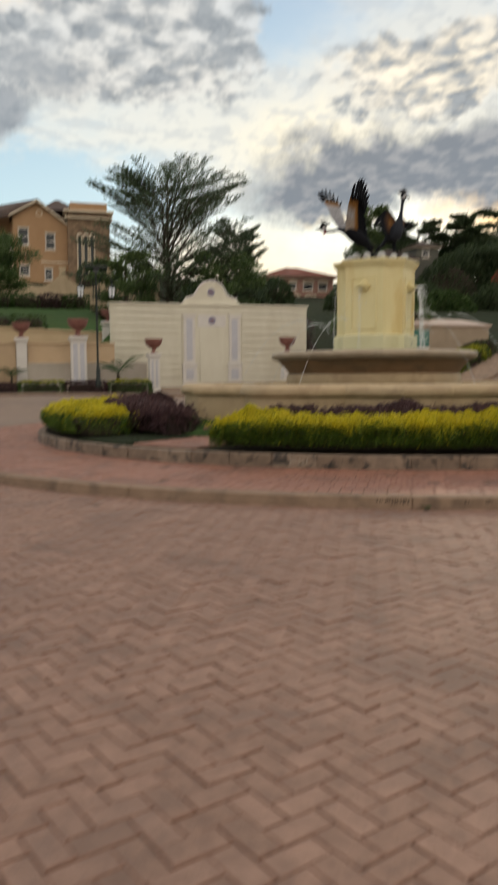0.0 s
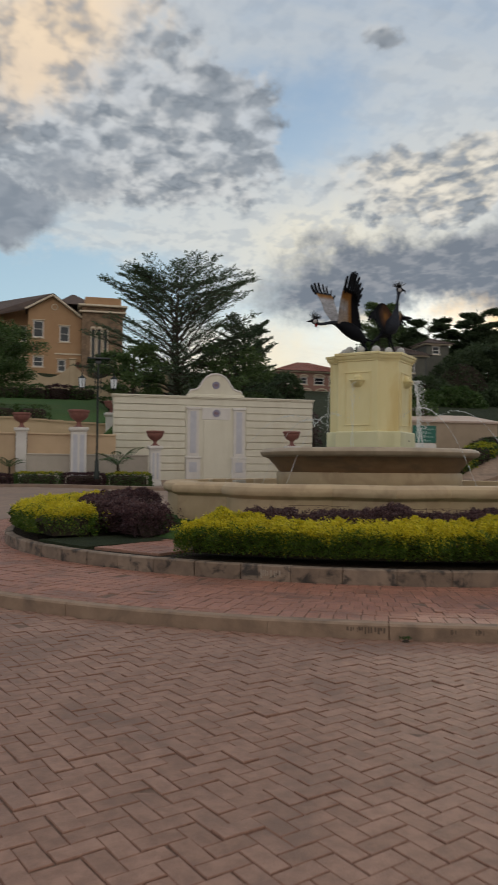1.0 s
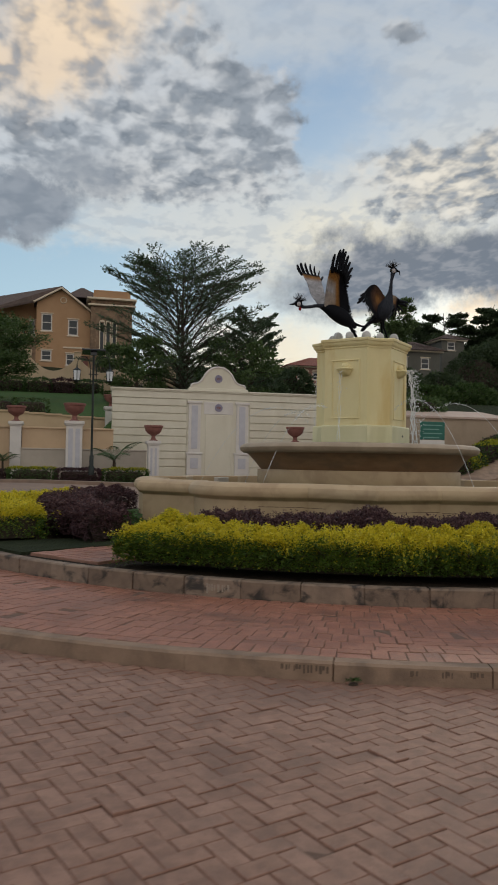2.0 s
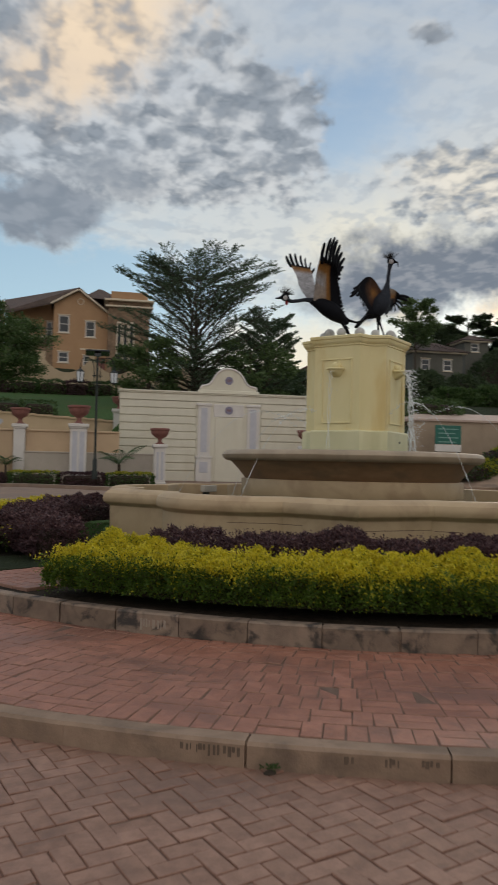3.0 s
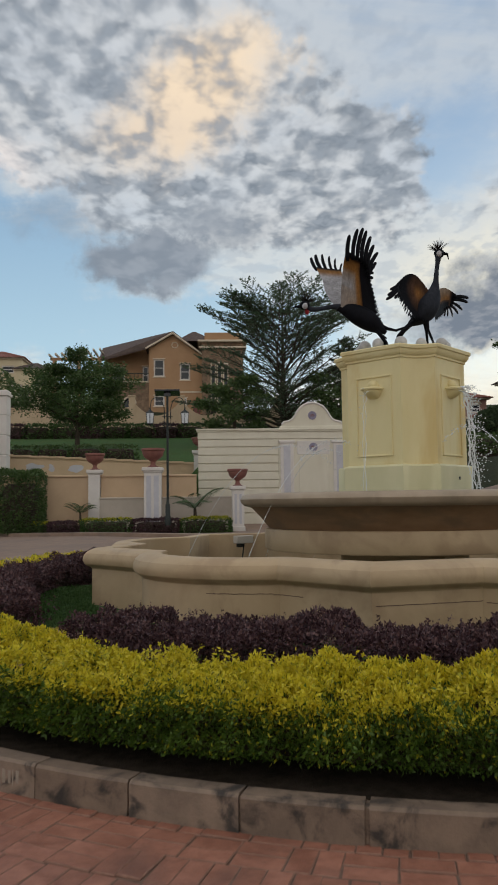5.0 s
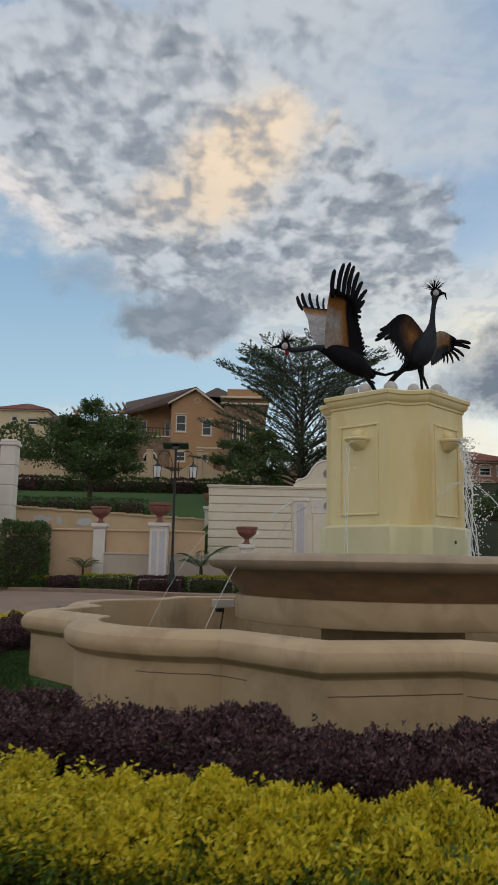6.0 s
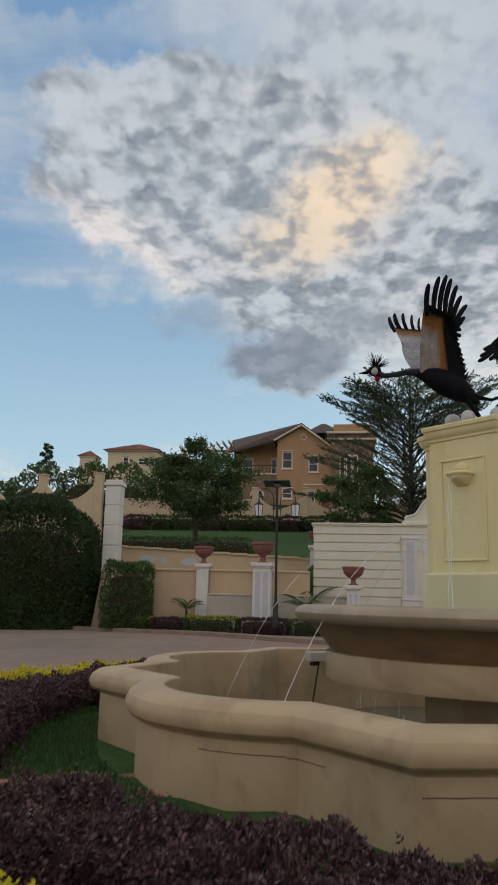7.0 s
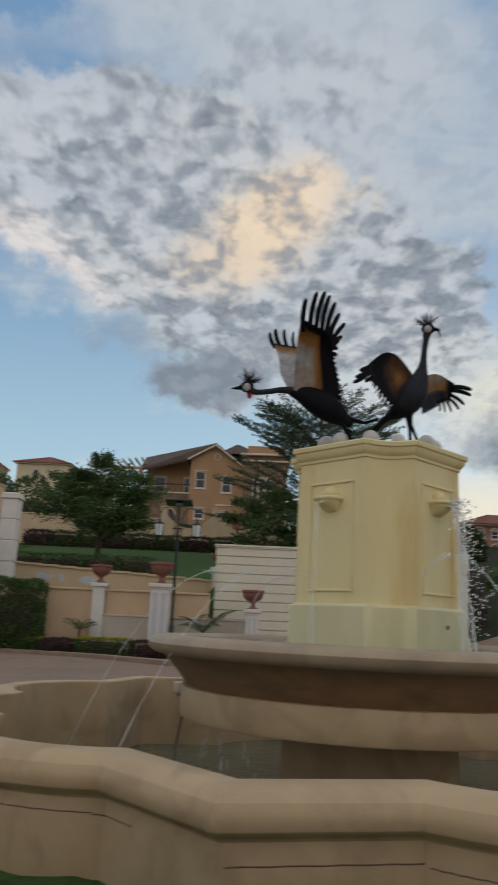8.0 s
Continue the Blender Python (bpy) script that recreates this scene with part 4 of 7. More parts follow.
    # legs: two down to the stone, the tail trailing
    s.tube([(-0.42, -0.03, 0.30), (-0.35, -0.03, 0.20), (-0.285, -0.03, 0.105), (-0.25, -0.03, 0.02)], [0.05, 0.02, 0.014, 0.018], 8)
    s.tube([(-0.38, 0.03, 0.27), (-0.33, 0.03, 0.16), (-0.27, 0.03, 0.06), (-0.22, 0.03, 0.02)], [0.04, 0.016, 0.013, 0.014], 8)
    s.tube([(-0.335, -0.03, 0.165), (-0.30, -0.03, 0.155), (-0.265, -0.03, 0.125)], [0.008, 0.012, 0.008], 6)
    s.tube([(-0.34, 0.0, 0.285), (-0.25, 0.0, 0.25), (-0.15, 0.0, 0.225), (-0.03, 0.0, 0.262)], [0.05, 0.026, 0.02, 0.018], 8, 0, 0.8)
    s.ball((-0.25, -0.03, 0.02), (0.06, 0.05, 0.022), 8, 5)
    return s


def crane_standing():
    s = Statue()
    crane_head(s, (0.495, 0.0, 1.262), 1, (0.117, -0.078, 0.02), radians(98))
    breast = lambda t: blend(NECK, SLATE, (t - 0.45) / 0.5)
    body_loft(s, [(0.485, 0, 1.22), (0.470, 0, 1.13), (0.456, 0, 1.03), (0.443, 0, 0.90), (0.420, 0, 0.78)], [0.042, 0.028, 0.028, 0.038, 0.075], NECK, 10, 0.9)
    body_loft(s, [(0.433, 0, 0.84), (0.40, 0, 0.72), (0.35, 0, 0.61), (0.285, 0, 0.51), (0.20, 0, 0.43), (0.10, 0, 0.37)], [0.05, 0.10, 0.135, 0.13, 0.085, 0.03], breast, 16, 0.9)
    s.tube([(0.20, 0.0, 0.43), (0.10, 0.0, 0.36), (0.035, 0.0, 0.30), (-0.03, 0.0, 0.225), (-0.06, 0.0, 0.21)], [0.08, 0.065, 0.06, 0.06, 0.02], 8, 0, 0.5)
    # lifted wing
    lifted = lambda t, c: (lambda q: blend(OCHRE_P, UMBER, q / 0.13) if q < 0.14 else blend(UMBER, SLATE, (q - 0.14) / 0.16))(math.hypot((t - 0.30) * 0.75, (c - 0.34) * 0.62)) if t > 0.12 else blend(UMBER, SLATE, c * 2)
    wing(s, [(0.36, -0.02, 0.76), (0.27, -0.06, 0.885), (0.175, -0.10, 0.97), (0.06, -0.19, 0.945), (-0.075, -0.29, 0.80)], [(0.31, -0.05, 0.45), (0.17, -0.12, 0.43), (0.07, -0.18, 0.52), (-0.01, -0.23, 0.63), (-0.07, -0.28, 0.725)], lifted, 26, 18, 0.022)
    quills(s, [((-0.04, -0.27, 0.75), (-0.205, -0.38, 0.60)), ((-0.04, -0.27, 0.78), (-0.185, -0.37, 0.655)), ((-0.03, -0.26, 0.82), (-0.15, -0.34, 0.73)), ((-0.02, -0.25, 0.72), (-0.10, -0.32, 0.63))], 0.038)
    ruffle(s, [(-0.04, -0.27, 0.72), (0.03, -0.21, 0.58), (0.12, -0.15, 0.45), (0.28, -0.08, 0.41)], 0.055, 15)
    ruffle(s, [(-0.03, -0.25, 0.70), (0.05, -0.19, 0.54), (0.15, -0.12, 0.43), (0.30, -0.05, 0.39)], 0.05, 11)
    # the other wing is held out and back
    held = lambda t, c: (blend(TAN_P, OCHRE_P, (c - 0.12) / 0.25) if c < 0.48 else blend(UMBER, SLATE, (c - 0.48) / 0.12)) if t < 0.80 else blend(UMBER, SLATE, (t - 0.80) / 0.06)
    wing(s, [(0.43, 0.05, 0.76), (0.53, 0.28, 0.885), (0.64, 0.50, 0.945), (0.79, 0.68, 0.91)], [(0.43, 0.06, 0.42), (0.54, 0.32, 0.545), (0.63, 0.56, 0.66), (0.745, 0.72, 0.755)], held, 22, 18, 0.02)
    quills(s, [((0.76, 0.66, 0.875), (0.975, 0.80, 0.885)), ((0.75, 0.67, 0.84), (0.975, 0.87, 0.845)), ((0.74, 0.69, 0.80), (0.905, 0.92, 0.755)), ((0.71, 0.67, 0.765), (0.852, 0.95, 0.712)), ((0.68, 0.63, 0.74), (0.77, 0.91, 0.672)), ((0.65, 0.58, 0.71), (0.70, 0.90, 0.672)), ((0.61, 0.50, 0.67), (0.64, 0.76, 0.645))], 0.045)
    ruffle(s, [(0.60, 0.50, 0.63), (0.53, 0.32, 0.54), (0.46, 0.16, 0.46)], 0.05, 7)
    # legs
    s.tube([(0.30, -0.03, 0.52), (0.315, -0.03, 0.42), (0.325, -0.03, 0.29), (0.375, -0.03, 0.155), (0.42, -0.03, 0.02)], [0.05, 0.03, 0.018, 0.014, 0.016], 8)
    s.tube([(0.28, 0.04, 0.50), (0.30, 0.04, 0.38), (0.315, 0.04, 0.26), (0.33, 0.04, 0.02)], [0.045, 0.025, 0.016, 0.015], 8)
    s.ball((0.42, -0.03, 0.02), (0.06, 0.05, 0.02), 8, 5)
    return s


for name, shape, at, label in (("crane_statue", crane_rising(), (CX + 0.03, CY - 0.50, 3.315), "painted bird statue rising with raised wings on the pedestal"),
                               ("crane_statue", crane_standing(), (CX + 0.03, CY - 0.16, 3.315), "painted long-necked bird statue standing with spread wings")):
    ob = new(name, shape.build(name))
    ob.matrix_basis = pose(*at, 0, 0, -10)
    tagged(ob, label, "statue", "pair of bird statues")


# ---------------------------------------------------------------- leaves
def leaf_mesh(name, centres, normals, size, mats, slots, rng, lean=0.7, slim=0.45, fold=0.15):
    """Many small folded leaves that stand out from a surface."""
    n = len(centres)
    rand = rng.normal(size=(n, 3))
    ax = normals * lean + rand * 0.55
    ax /= np.linalg.norm(ax, axis=1)[:, None] + 1e-9
    wd = np.cross(ax, rng.normal(size=(n, 3)))
    wd /= np.linalg.norm(wd, axis=1)[:, None] + 1e-9
    up = np.cross(wd, ax)
    ln = size * rng.uniform(0.65, 1.3, n)[:, None]
    w = ln * slim * 0.5
    a = centres
    mid = a + ax * ln * 0.5
    v = np.stack([a, mid + wd * w + up * w * fold * 2, a + ax * ln, mid - wd * w + up * w * fold * 2], 1).reshape(-1, 3)
    me = bpy.data.meshes.new(name)
    me.vertices.add(4 * n)
    me.vertices.foreach_set("co", v.ravel())
    me.loops.add(4 * n)
    me.loops.foreach_set("vertex_index", np.arange(4 * n))
    me.polygons.add(n)
    me.polygons.foreach_set("loop_start", np.arange(0, 4 * n, 4))
    for q in mats:
        me.materials.append(q)
    me.polygons.foreach_set("material_index", np.asarray(slots, dtype=np.int32))
    me.update(calc_edges=True)
    return me


def lumps(p, scale, amount):
    return np.array([noise.noise(Vector(q) * scale) for q in p]) * amount


def hedge_ring(name, label, category, r0, r1, z0, z1, a0, a1, kind, count, size, seed, slope=0.0):
    """A clipped hedge along an arc round the fountain; kind picks its leaves."""
    rng = np.random.default_rng(seed)
    am, rm = radians((a0 + a1) / 2), (r0 + r1) / 2
    base = np.array([CX + rm * math.cos(am), CY + rm * math.sin(am), z0])
    t = thing(name, label, category, tuple(base), 0, "hedges of the fountain bed")
    # a solid dark core, added to stand for the shade between the leaves
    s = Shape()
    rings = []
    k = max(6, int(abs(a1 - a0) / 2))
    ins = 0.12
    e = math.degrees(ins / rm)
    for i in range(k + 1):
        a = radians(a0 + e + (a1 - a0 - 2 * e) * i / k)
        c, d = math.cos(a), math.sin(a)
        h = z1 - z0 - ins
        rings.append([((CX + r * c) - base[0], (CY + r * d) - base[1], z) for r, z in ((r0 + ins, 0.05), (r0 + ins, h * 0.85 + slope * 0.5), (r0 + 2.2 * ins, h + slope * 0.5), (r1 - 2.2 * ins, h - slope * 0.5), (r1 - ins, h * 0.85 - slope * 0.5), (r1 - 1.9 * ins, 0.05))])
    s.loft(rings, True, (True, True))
    part("inner_growth", s, CORE_FILL, t)
    # leaves over the top, both sides and the ends
    wid, hgt = r1 - r0, z1 - z0
    q = rng.uniform(0, wid + 1.7 * hgt, count)
    a = np.radians(rng.uniform(a0, a1, count))
    top, out = q < wid, (q >= wid) & (q < wid + hgt)
    inn = q >= wid + hgt
    r = np.where(top, r0 + q, np.where(out, r1, r0))
    z = np.where(top, hgt, np.where(out, (q - wid), np.clip((q - wid - hgt) / 0.7, 0, hgt)))
    z = z + np.where(top, slope * (0.5 - (r - r0) / wid), np.where(out, -slope * 0.5 * z / hgt, slope * 0.5 * z / hgt))
    ends = rng.uniform(size=count) < 0.035
    a = np.where(ends, np.where(rng.uniform(size=count) < 0.5, np.radians(a0), np.radians(a1)), a)
    r = np.where(ends, r0 + rng.uniform(size=count) * wid, r)
    z = np.where(ends, rng.uniform(size=count) * hgt, z)
    # rounded shoulders
    edge = np.clip((z - (hgt - 0.12)) / 0.12, 0, 1) * (~top)
    r = r - np.where(out, 1, -1) * edge ** 2 * 0.06 * (~top)
    near_edge = np.minimum(r - r0, r1 - r)
    z = z - np.where(top, np.clip(1 - near_edge / 0.12, 0, 1) ** 2 * 0.07, 0)
    nr = np.where(top, 0.0, np.where(out, 1.0, -1.0))
    nz = np.where(top, 1.0, 0.25)
    world = np.stack([CX + r * np.cos(a), CY + r * np.sin(a), z0 + z], 1)
    # the foot is drawn in
    inset = np.where(top, 0.0, np.clip(1 - z / (0.55 * hgt), 0, 1) ** 1.6 * 0.10) * np.where(out, 1, -1)
    world = world - np.stack([np.cos(a), np.sin(a), 0 * a], 1) * inset[:, None]
    bumpy = lumps(world, 1.1, 0.10) + lumps(world, 2.6, 0.09) + lumps(world, 6.0, 0.105) + lumps(world, 13.0, 0.065)
    nrm = np.stack([nr * np.cos(a), nr * np.sin(a), nz], 1)
    nrm /= np.linalg.norm(nrm, axis=1)[:, None]
    deep = -np.abs(rng.normal(0, 0.035, count))
    world = world + nrm * (bumpy + deep)[:, None]
    # thin out the foot of the hedge
    keep = (z > 0.09) & (rng.uniform(size=count) < np.clip(0.15 + z / 0.25, 0, 1))
    # upright shoots on top
    sprigs, sn = [], []
    for _ in range(int(abs(a1 - a0) * (13 if kind == 'gold' else 4))):
        aa, rr = radians(rng.uniform(a0, a1)), rng.uniform(r0 + 0.05, r1 - 0.05)
        ht = rng.uniform(0.02, 0.09)
        c0 = np.array([CX + rr * math.cos(aa), CY + rr * math.sin(aa), z1 + slope * (0.5 - (rr - r0) / wid)])
        for j in range(9):
            f = j / 8
            sprigs.append(c0 + np.array([rng.normal(0, 0.008), rng.normal(0, 0.008), ht * f]))
            th = rng.uniform(0, 6.28)
            sn.append((math.cos(th), math.sin(th), 0.5))
    world = np.concatenate([world[keep], np.array(sprigs)])
    nrm = np.concatenate([nrm[keep], np.array(sn)])
    zz = np.concatenate([z[keep] / hgt, np.full(len(sprigs), 1.05)])
    u = rng.uniform(size=len(world))
    if kind == "gold":
        mats = [LEAF_YELLOW, LEAF_LIME, LEAF_GREEN]
        v = zz + rng.normal(0, 0.075, len(zz)) + lumps(world, 3.0, 0.08) + lumps(world, 6.0, 0.14)
        slots = np.where(v > 0.93, np.where(u < 0.9, 0, 1), np.where(v > 0.86, np.where(u < 0.38, 0, np.where(u < 0.82, 1, 2)), np.where(v > 0.70, np.where(u < 0.18, 1, 2), np.where(u < 0.04, 1, 2))))
    elif kind == "plum":
        mats = [LEAF_PURPLE, LEAF_PURPLE_LIGHT]
        slots = np.where(zz + rng.normal(0, 0.2, len(zz)) > 0.98, np.where(u < 0.6, 1, 0), np.where(u < 0.08, 1, 0))
    else:
        mats = [LEAF_HEDGE]
        slots = np.zeros(len(zz), int)
    me = leaf_mesh("foliage", world - base, nrm, size, mats, slots, rng, 0.7, 0.44 if kind == "gold" else 0.5)
    ob = new("foliage", me)
    ob.parent = t
    return t


hedge_ring("golden_hedge", "clipped hedge of golden yellow and green leaves behind the kerb", "hedge", 5.60, 6.28, BED_Z, 0.585, 226.0, 300, "gold", 250000, 0.028, 11, 0.05)
hedge_ring("golden_hedge", "rounded golden yellow hedge beside the paved path", "hedge", 5.40, 6.28, BED_Z, 0.61, 140, 201, "gold", 80000, 0.036, 12, 0.05)
hedge_ring("plum_hedge", "loose hedge of dark plum-coloured leaves before the basin", "hedge", 4.55, 5.30, BED_Z, 0.66, 229.5, 300, "plum", 150000, 0.027, 13)
hedge_ring("plum_hedge", "dark plum-coloured hedge beside the lawn", "hedge", 4.50, 5.22, BED_Z, 0.67, 140, 208, "plum", 80000, 0.034, 14)


# the darker hill grass puts this strip's shade into its colour
setting("grass_strip", ring(4.7, R_BED - 0.14, 0.0, BED_Z + 0.035, 201, 212.6, 8), BANK, "strip of shaded grass between hedge and path", "lawn")


def grass_tufts():
    """Blades over the lawn where the camera comes near it."""
    rng = np.random.default_rng(8)
    n = 16000
    a, r = np.radians(rng.uniform(165, 262, n)), rng.uniform(3.78, 4.62, n)
    z = LAWN_Z + 0.005 + np.where(r > R_LAWN, -(r - R_LAWN) * 0.3, 0)
    c = np.stack([CX + r * np.cos(a), CY + r * np.sin(a), z], 1)
    nrm = np.tile([0.0, 0.0, 1.0], (n, 1))
    ob = new("grass", leaf_mesh("grass", c, nrm, 0.05, [GRASS, LEAF_HEDGE], (rng.uniform(size=n) < 0.25).astype(int), rng, 1.2, 0.16))
    tagged(ob, "short blades of lawn grass about the basin", "grass", "", "stuff")


grass_tufts()


# ---------------------------------------------------------------- trees
def make_tree(name, label, at, height, spread, trunk_r, seed, leaf_mats, leaf_size, per_twig, limbs, rise, crown_from, kind="round", twigs=9, group=""):
    """A tapered trunk with limbs, side branches and clusters of small leaves.
    rise: the limbs' slope; crown_from: the height at which they begin, as a share."""
    rnd = random.Random(seed)
    rng = np.random.default_rng(seed)
    t = thing(name, label, "tree", at, 0, group)
    wood = Shape()
    lean = [(0, 0, -0.3)]
    for i in range(1, 7):
        lean.append((rnd.gauss(0, 0.012) * height * i / 6, rnd.gauss(0, 0.012) * height * i / 6, height * 0.92 * i / 6))
    wood.tube(lean, [trunk_r * (1.25 if i == 0 else 1 - 0.145 * i) for i in range(7)], 9)
    cen, nor = [], []
    for k in range(limbs):
        f = crown_from + (0.97 - crown_from) * (k + rnd.random() * 0.6) / limbs
        az = k * 2.399 + rnd.gauss(0, 0.25)
        idx = f * 0.98 * 6
        i0 = min(5, int(idx))
        st = Vector(lean[i0]).lerp(Vector(lean[i0 + 1]), idx - i0)
        top = (f - crown_from) / max(0.01, 1 - crown_from)
        if kind == "round":
            reach = spread * (0.55 + 0.5 * math.sin(math.pi * min(1, 0.25 + top * 0.75))) * rnd.uniform(0.75, 1.05)
        elif kind == "tiers":
            reach = spread * (1.05 - 0.5 * top) * rnd.uniform(0.7, 1.05)
        elif kind == "clumps":
            reach = spread * (1.02 - 0.55 * top) * rnd.uniform(0.55, 1.08)
        else:
            reach = spread * (1 - 0.8 * top) * rnd.uniform(0.8, 1.05)
        sl = rise * rnd.uniform(0.5, 1.2)
        end = st + Vector((math.cos(az) * reach, math.sin(az) * reach, reach * sl))
        if end.z > height:
            end.z = height * rnd.uniform(0.93, 1.0)
        mid = st.lerp(end, 0.5) + Vector((0, 0, 0.08 * reach))
        limb = [st, st.lerp(mid, 0.5) + Vector((0, 0, -0.01 * reach)), mid, mid.lerp(end, 0.5), end]
        wood.tube(limb, [trunk_r * 0.42 * (1 - 0.6 * top), trunk_r * 0.30 * (1 - 0.5 * top), trunk_r * 0.2, trunk_r * 0.12, trunk_r * 0.05], 6)
        for j in range(twigs):
            u = 0.22 + 0.78 * (j + rnd.random()) / twigs
            i1 = min(3, int(u * 4))
            p = Vector(limb[i1]).lerp(Vector(limb[i1 + 1]), u * 4 - i1) if u < 1 else end
            side = 1 if j % 2 else -1
            taz = az + side * rnd.uniform(0.5, 1.1)
            tl = reach * rnd.uniform(0.22, 0.42) * (1.15 - 0.5 * u)
            q = p + Vector((math.cos(taz) * tl, math.sin(taz) * tl, tl * (sl * 0.6 + rnd.uniform(-0.1, 0.3))))
            wood.tube([p, p.lerp(q, 0.5) + Vector((0, 0, 0.03 * tl)), q], [trunk_r * 0.09, trunk_r * 0.06, trunk_r * 0.025], 4, 0, 1, False)
            flat = 0.10 if kind == "tiers" else 0.28
            for m in range(per_twig):
                w = rnd.random() ** 0.7
                c = p.lerp(q, w)
                rr = tl * (0.26 if kind == "tiers" else 0.38) * (1.1 - 0.5 * w)
                cen.append((c.x + rnd.gauss(0, rr), c.y + rnd.gauss(0, rr), c.z + rnd.gauss(0, rr * (flat / 0.28)) + 0.02))
                d = q - p
                nor.append((d.x / tl * 0.8 + rnd.gauss(0, 0.5), d.y / tl * 0.8 + rnd.gauss(0, 0.5), 0.4 + rnd.gauss(0, 0.4)))
    part("trunk", wood, BARK, t, "", True)
    cen, nor = np.array(cen), np.array(nor)
    nor /= np.linalg.norm(nor, axis=1)[:, None]
    slots = rng.integers(0, len(leaf_mats), len(cen))
    ob = new("crown", leaf_mesh("crown", cen, nor, leaf_size, leaf_mats, slots, rng, 0.8, 0.42))
    ob.parent = t
    return t


def bush(name, label, at, size, seed, mats, count, leaf, boxy=0.0, category="bush", group="", crest=None):
    """Leaves over a lumpy mound, or over a clipped block where boxy is near 1."""
    rng = np.random.default_rng(seed)
    t = thing(name, label, category, at, 0, group)
    sx, sy, sz = size
    d = rng.normal(size=(count, 3))
    d[:, 2] = np.abs(d[:, 2]) * 0.9
    d /= np.linalg.norm(d, axis=1)[:, None]
    k = 2 + 10 * boxy
    rad = 1 / (np.abs(d[:, 0]) ** k + np.abs(d[:, 1]) ** k + np.abs(d[:, 2]) ** k) ** (1 / k)
    p = d * rad[:, None]
    low = rng.uniform(size=count) < 0.25
    p[:, 2] = np.where(low, rng.uniform(0, 1, count) * p[:, 2], p[:, 2])
    w = p * np.array([sx / 2, sy / 2, sz])
    off = lumps(w + np.array(at), 1.6 / max(0.5, min(sx, sz)), 0.22 * (1 - 0.65 * boxy)) + lumps(w + np.array(at), 5 / max(0.5, min(sx, sz)), 0.10 * (1 - 0.5 * boxy))
    w = w * (1 + off[:, None] - np.abs(rng.normal(0, 0.05, count))[:, None])
    w[:, 2] = np.maximum(w[:, 2], 0.03)
    # solid dark core added behind the leaves, its colour standing for inner shade
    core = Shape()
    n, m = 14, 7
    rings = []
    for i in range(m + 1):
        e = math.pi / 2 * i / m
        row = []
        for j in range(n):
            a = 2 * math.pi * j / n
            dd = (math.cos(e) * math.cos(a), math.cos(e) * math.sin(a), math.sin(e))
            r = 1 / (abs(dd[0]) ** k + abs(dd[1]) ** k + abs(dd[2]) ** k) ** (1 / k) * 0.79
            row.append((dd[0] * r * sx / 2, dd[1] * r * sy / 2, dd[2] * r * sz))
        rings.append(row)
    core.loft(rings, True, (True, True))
    part("inner_growth", core, CORE_FILL, t)
    slots = rng.integers(0, len(mats), count)
    if crest:
        mats = mats + [crest]
        slots = np.where(w[:, 2] > sz * rng.uniform(0.82, 0.98, count), len(mats) - 1, slots)
    ob = new("foliage", leaf_mesh("foliage", w, d, leaf, mats, slots, rng, 0.6, 0.5))
    ob.parent = t
    return t


# ---------------------------------------------------------------- the far side of the street: walls, pillars, lamp
def urn(s, z, k=1.0, at=(0, 0)):
    prof = [(0.18, 0.0), (0.19, 0.03), (0.12, 0.06), (0.085, 0.12), (0.085, 0.20), (0.13, 0.25), (0.24, 0.31), (0.32, 0.39), (0.355, 0.48), (0.36, 0.55), (0.395, 0.57), (0.40, 0.63), (0.385, 0.65), (0.33, 0.65), (0.30, 0.60), (0.02, 0.58)]
    return s.lathe([(r * k, z + h * k) for r, h in prof], 24, (at[0], at[1], 0))


def urn_pillar(at, width, height, k, panels, label):
    t = thing("urn_pillar", label, "pillar", at, 0, "pillars with urns")
    w = width / 2
    s = Shape()
    s.box(-w - 0.04, w + 0.04, -w - 0.04, w + 0.04, -0.3, 0.16, 0, 0.015)
    s.box(-w, w, -w, w, 0.16, height - 0.20, 0, 0.01)
    part("shaft", s, WHITE, t)
    s = Shape()
    s.box(-w - 0.03, w + 0.03, -w - 0.03, w + 0.03, height - 0.20, height - 0.14, 0, 0.01)
    s.box(-w - 0.08, w + 0.08, -w - 0.08, w + 0.08, height - 0.14, height, 0, 0.02)
    part("cap", s, WHITE, t)
    if panels:
        for x0 in (-w + 0.09, 0.05):
            s = Shape()
            s.box(x0, x0 + w - 0.14, -w - 0.006, -w + 0.02, 0.26, height - 0.32, 0, 0.004)
            part("inset_panel", s, LILAC, t, "grey lilac inset panel")
    s = Shape()
    urn(s, height - 0.004, k * 1.08)
    part("urn", s, TERRACOTTA, t, "red terracotta urn", True)
    return t


urn_pillar((1.66, 34.3, 0.44), 0.66, 2.49, 1.08, True, "tall white pillar with lilac panels under a terracotta urn")
urn_pillar((4.98, 34.2, 0.44), 0.46, 1.74, 0.95, True, "short white pillar with a terracotta urn before the screen wall")
urn_pillar((11.15, 33.6, 1.28), 0.44, 0.97, 0.95, True, "short white pillar with a terracotta urn before the screen wall")
urn_pillar((-0.75, 35.33, 0.44), 0.46, 2.47, 0.95, False, "white pillar with a terracotta urn at the garden wall")
urn_pillar((3.45, 39.4, 2.7), 0.52, 1.25, 0.85, False, "white pillar with a terracotta urn on the upper terrace")


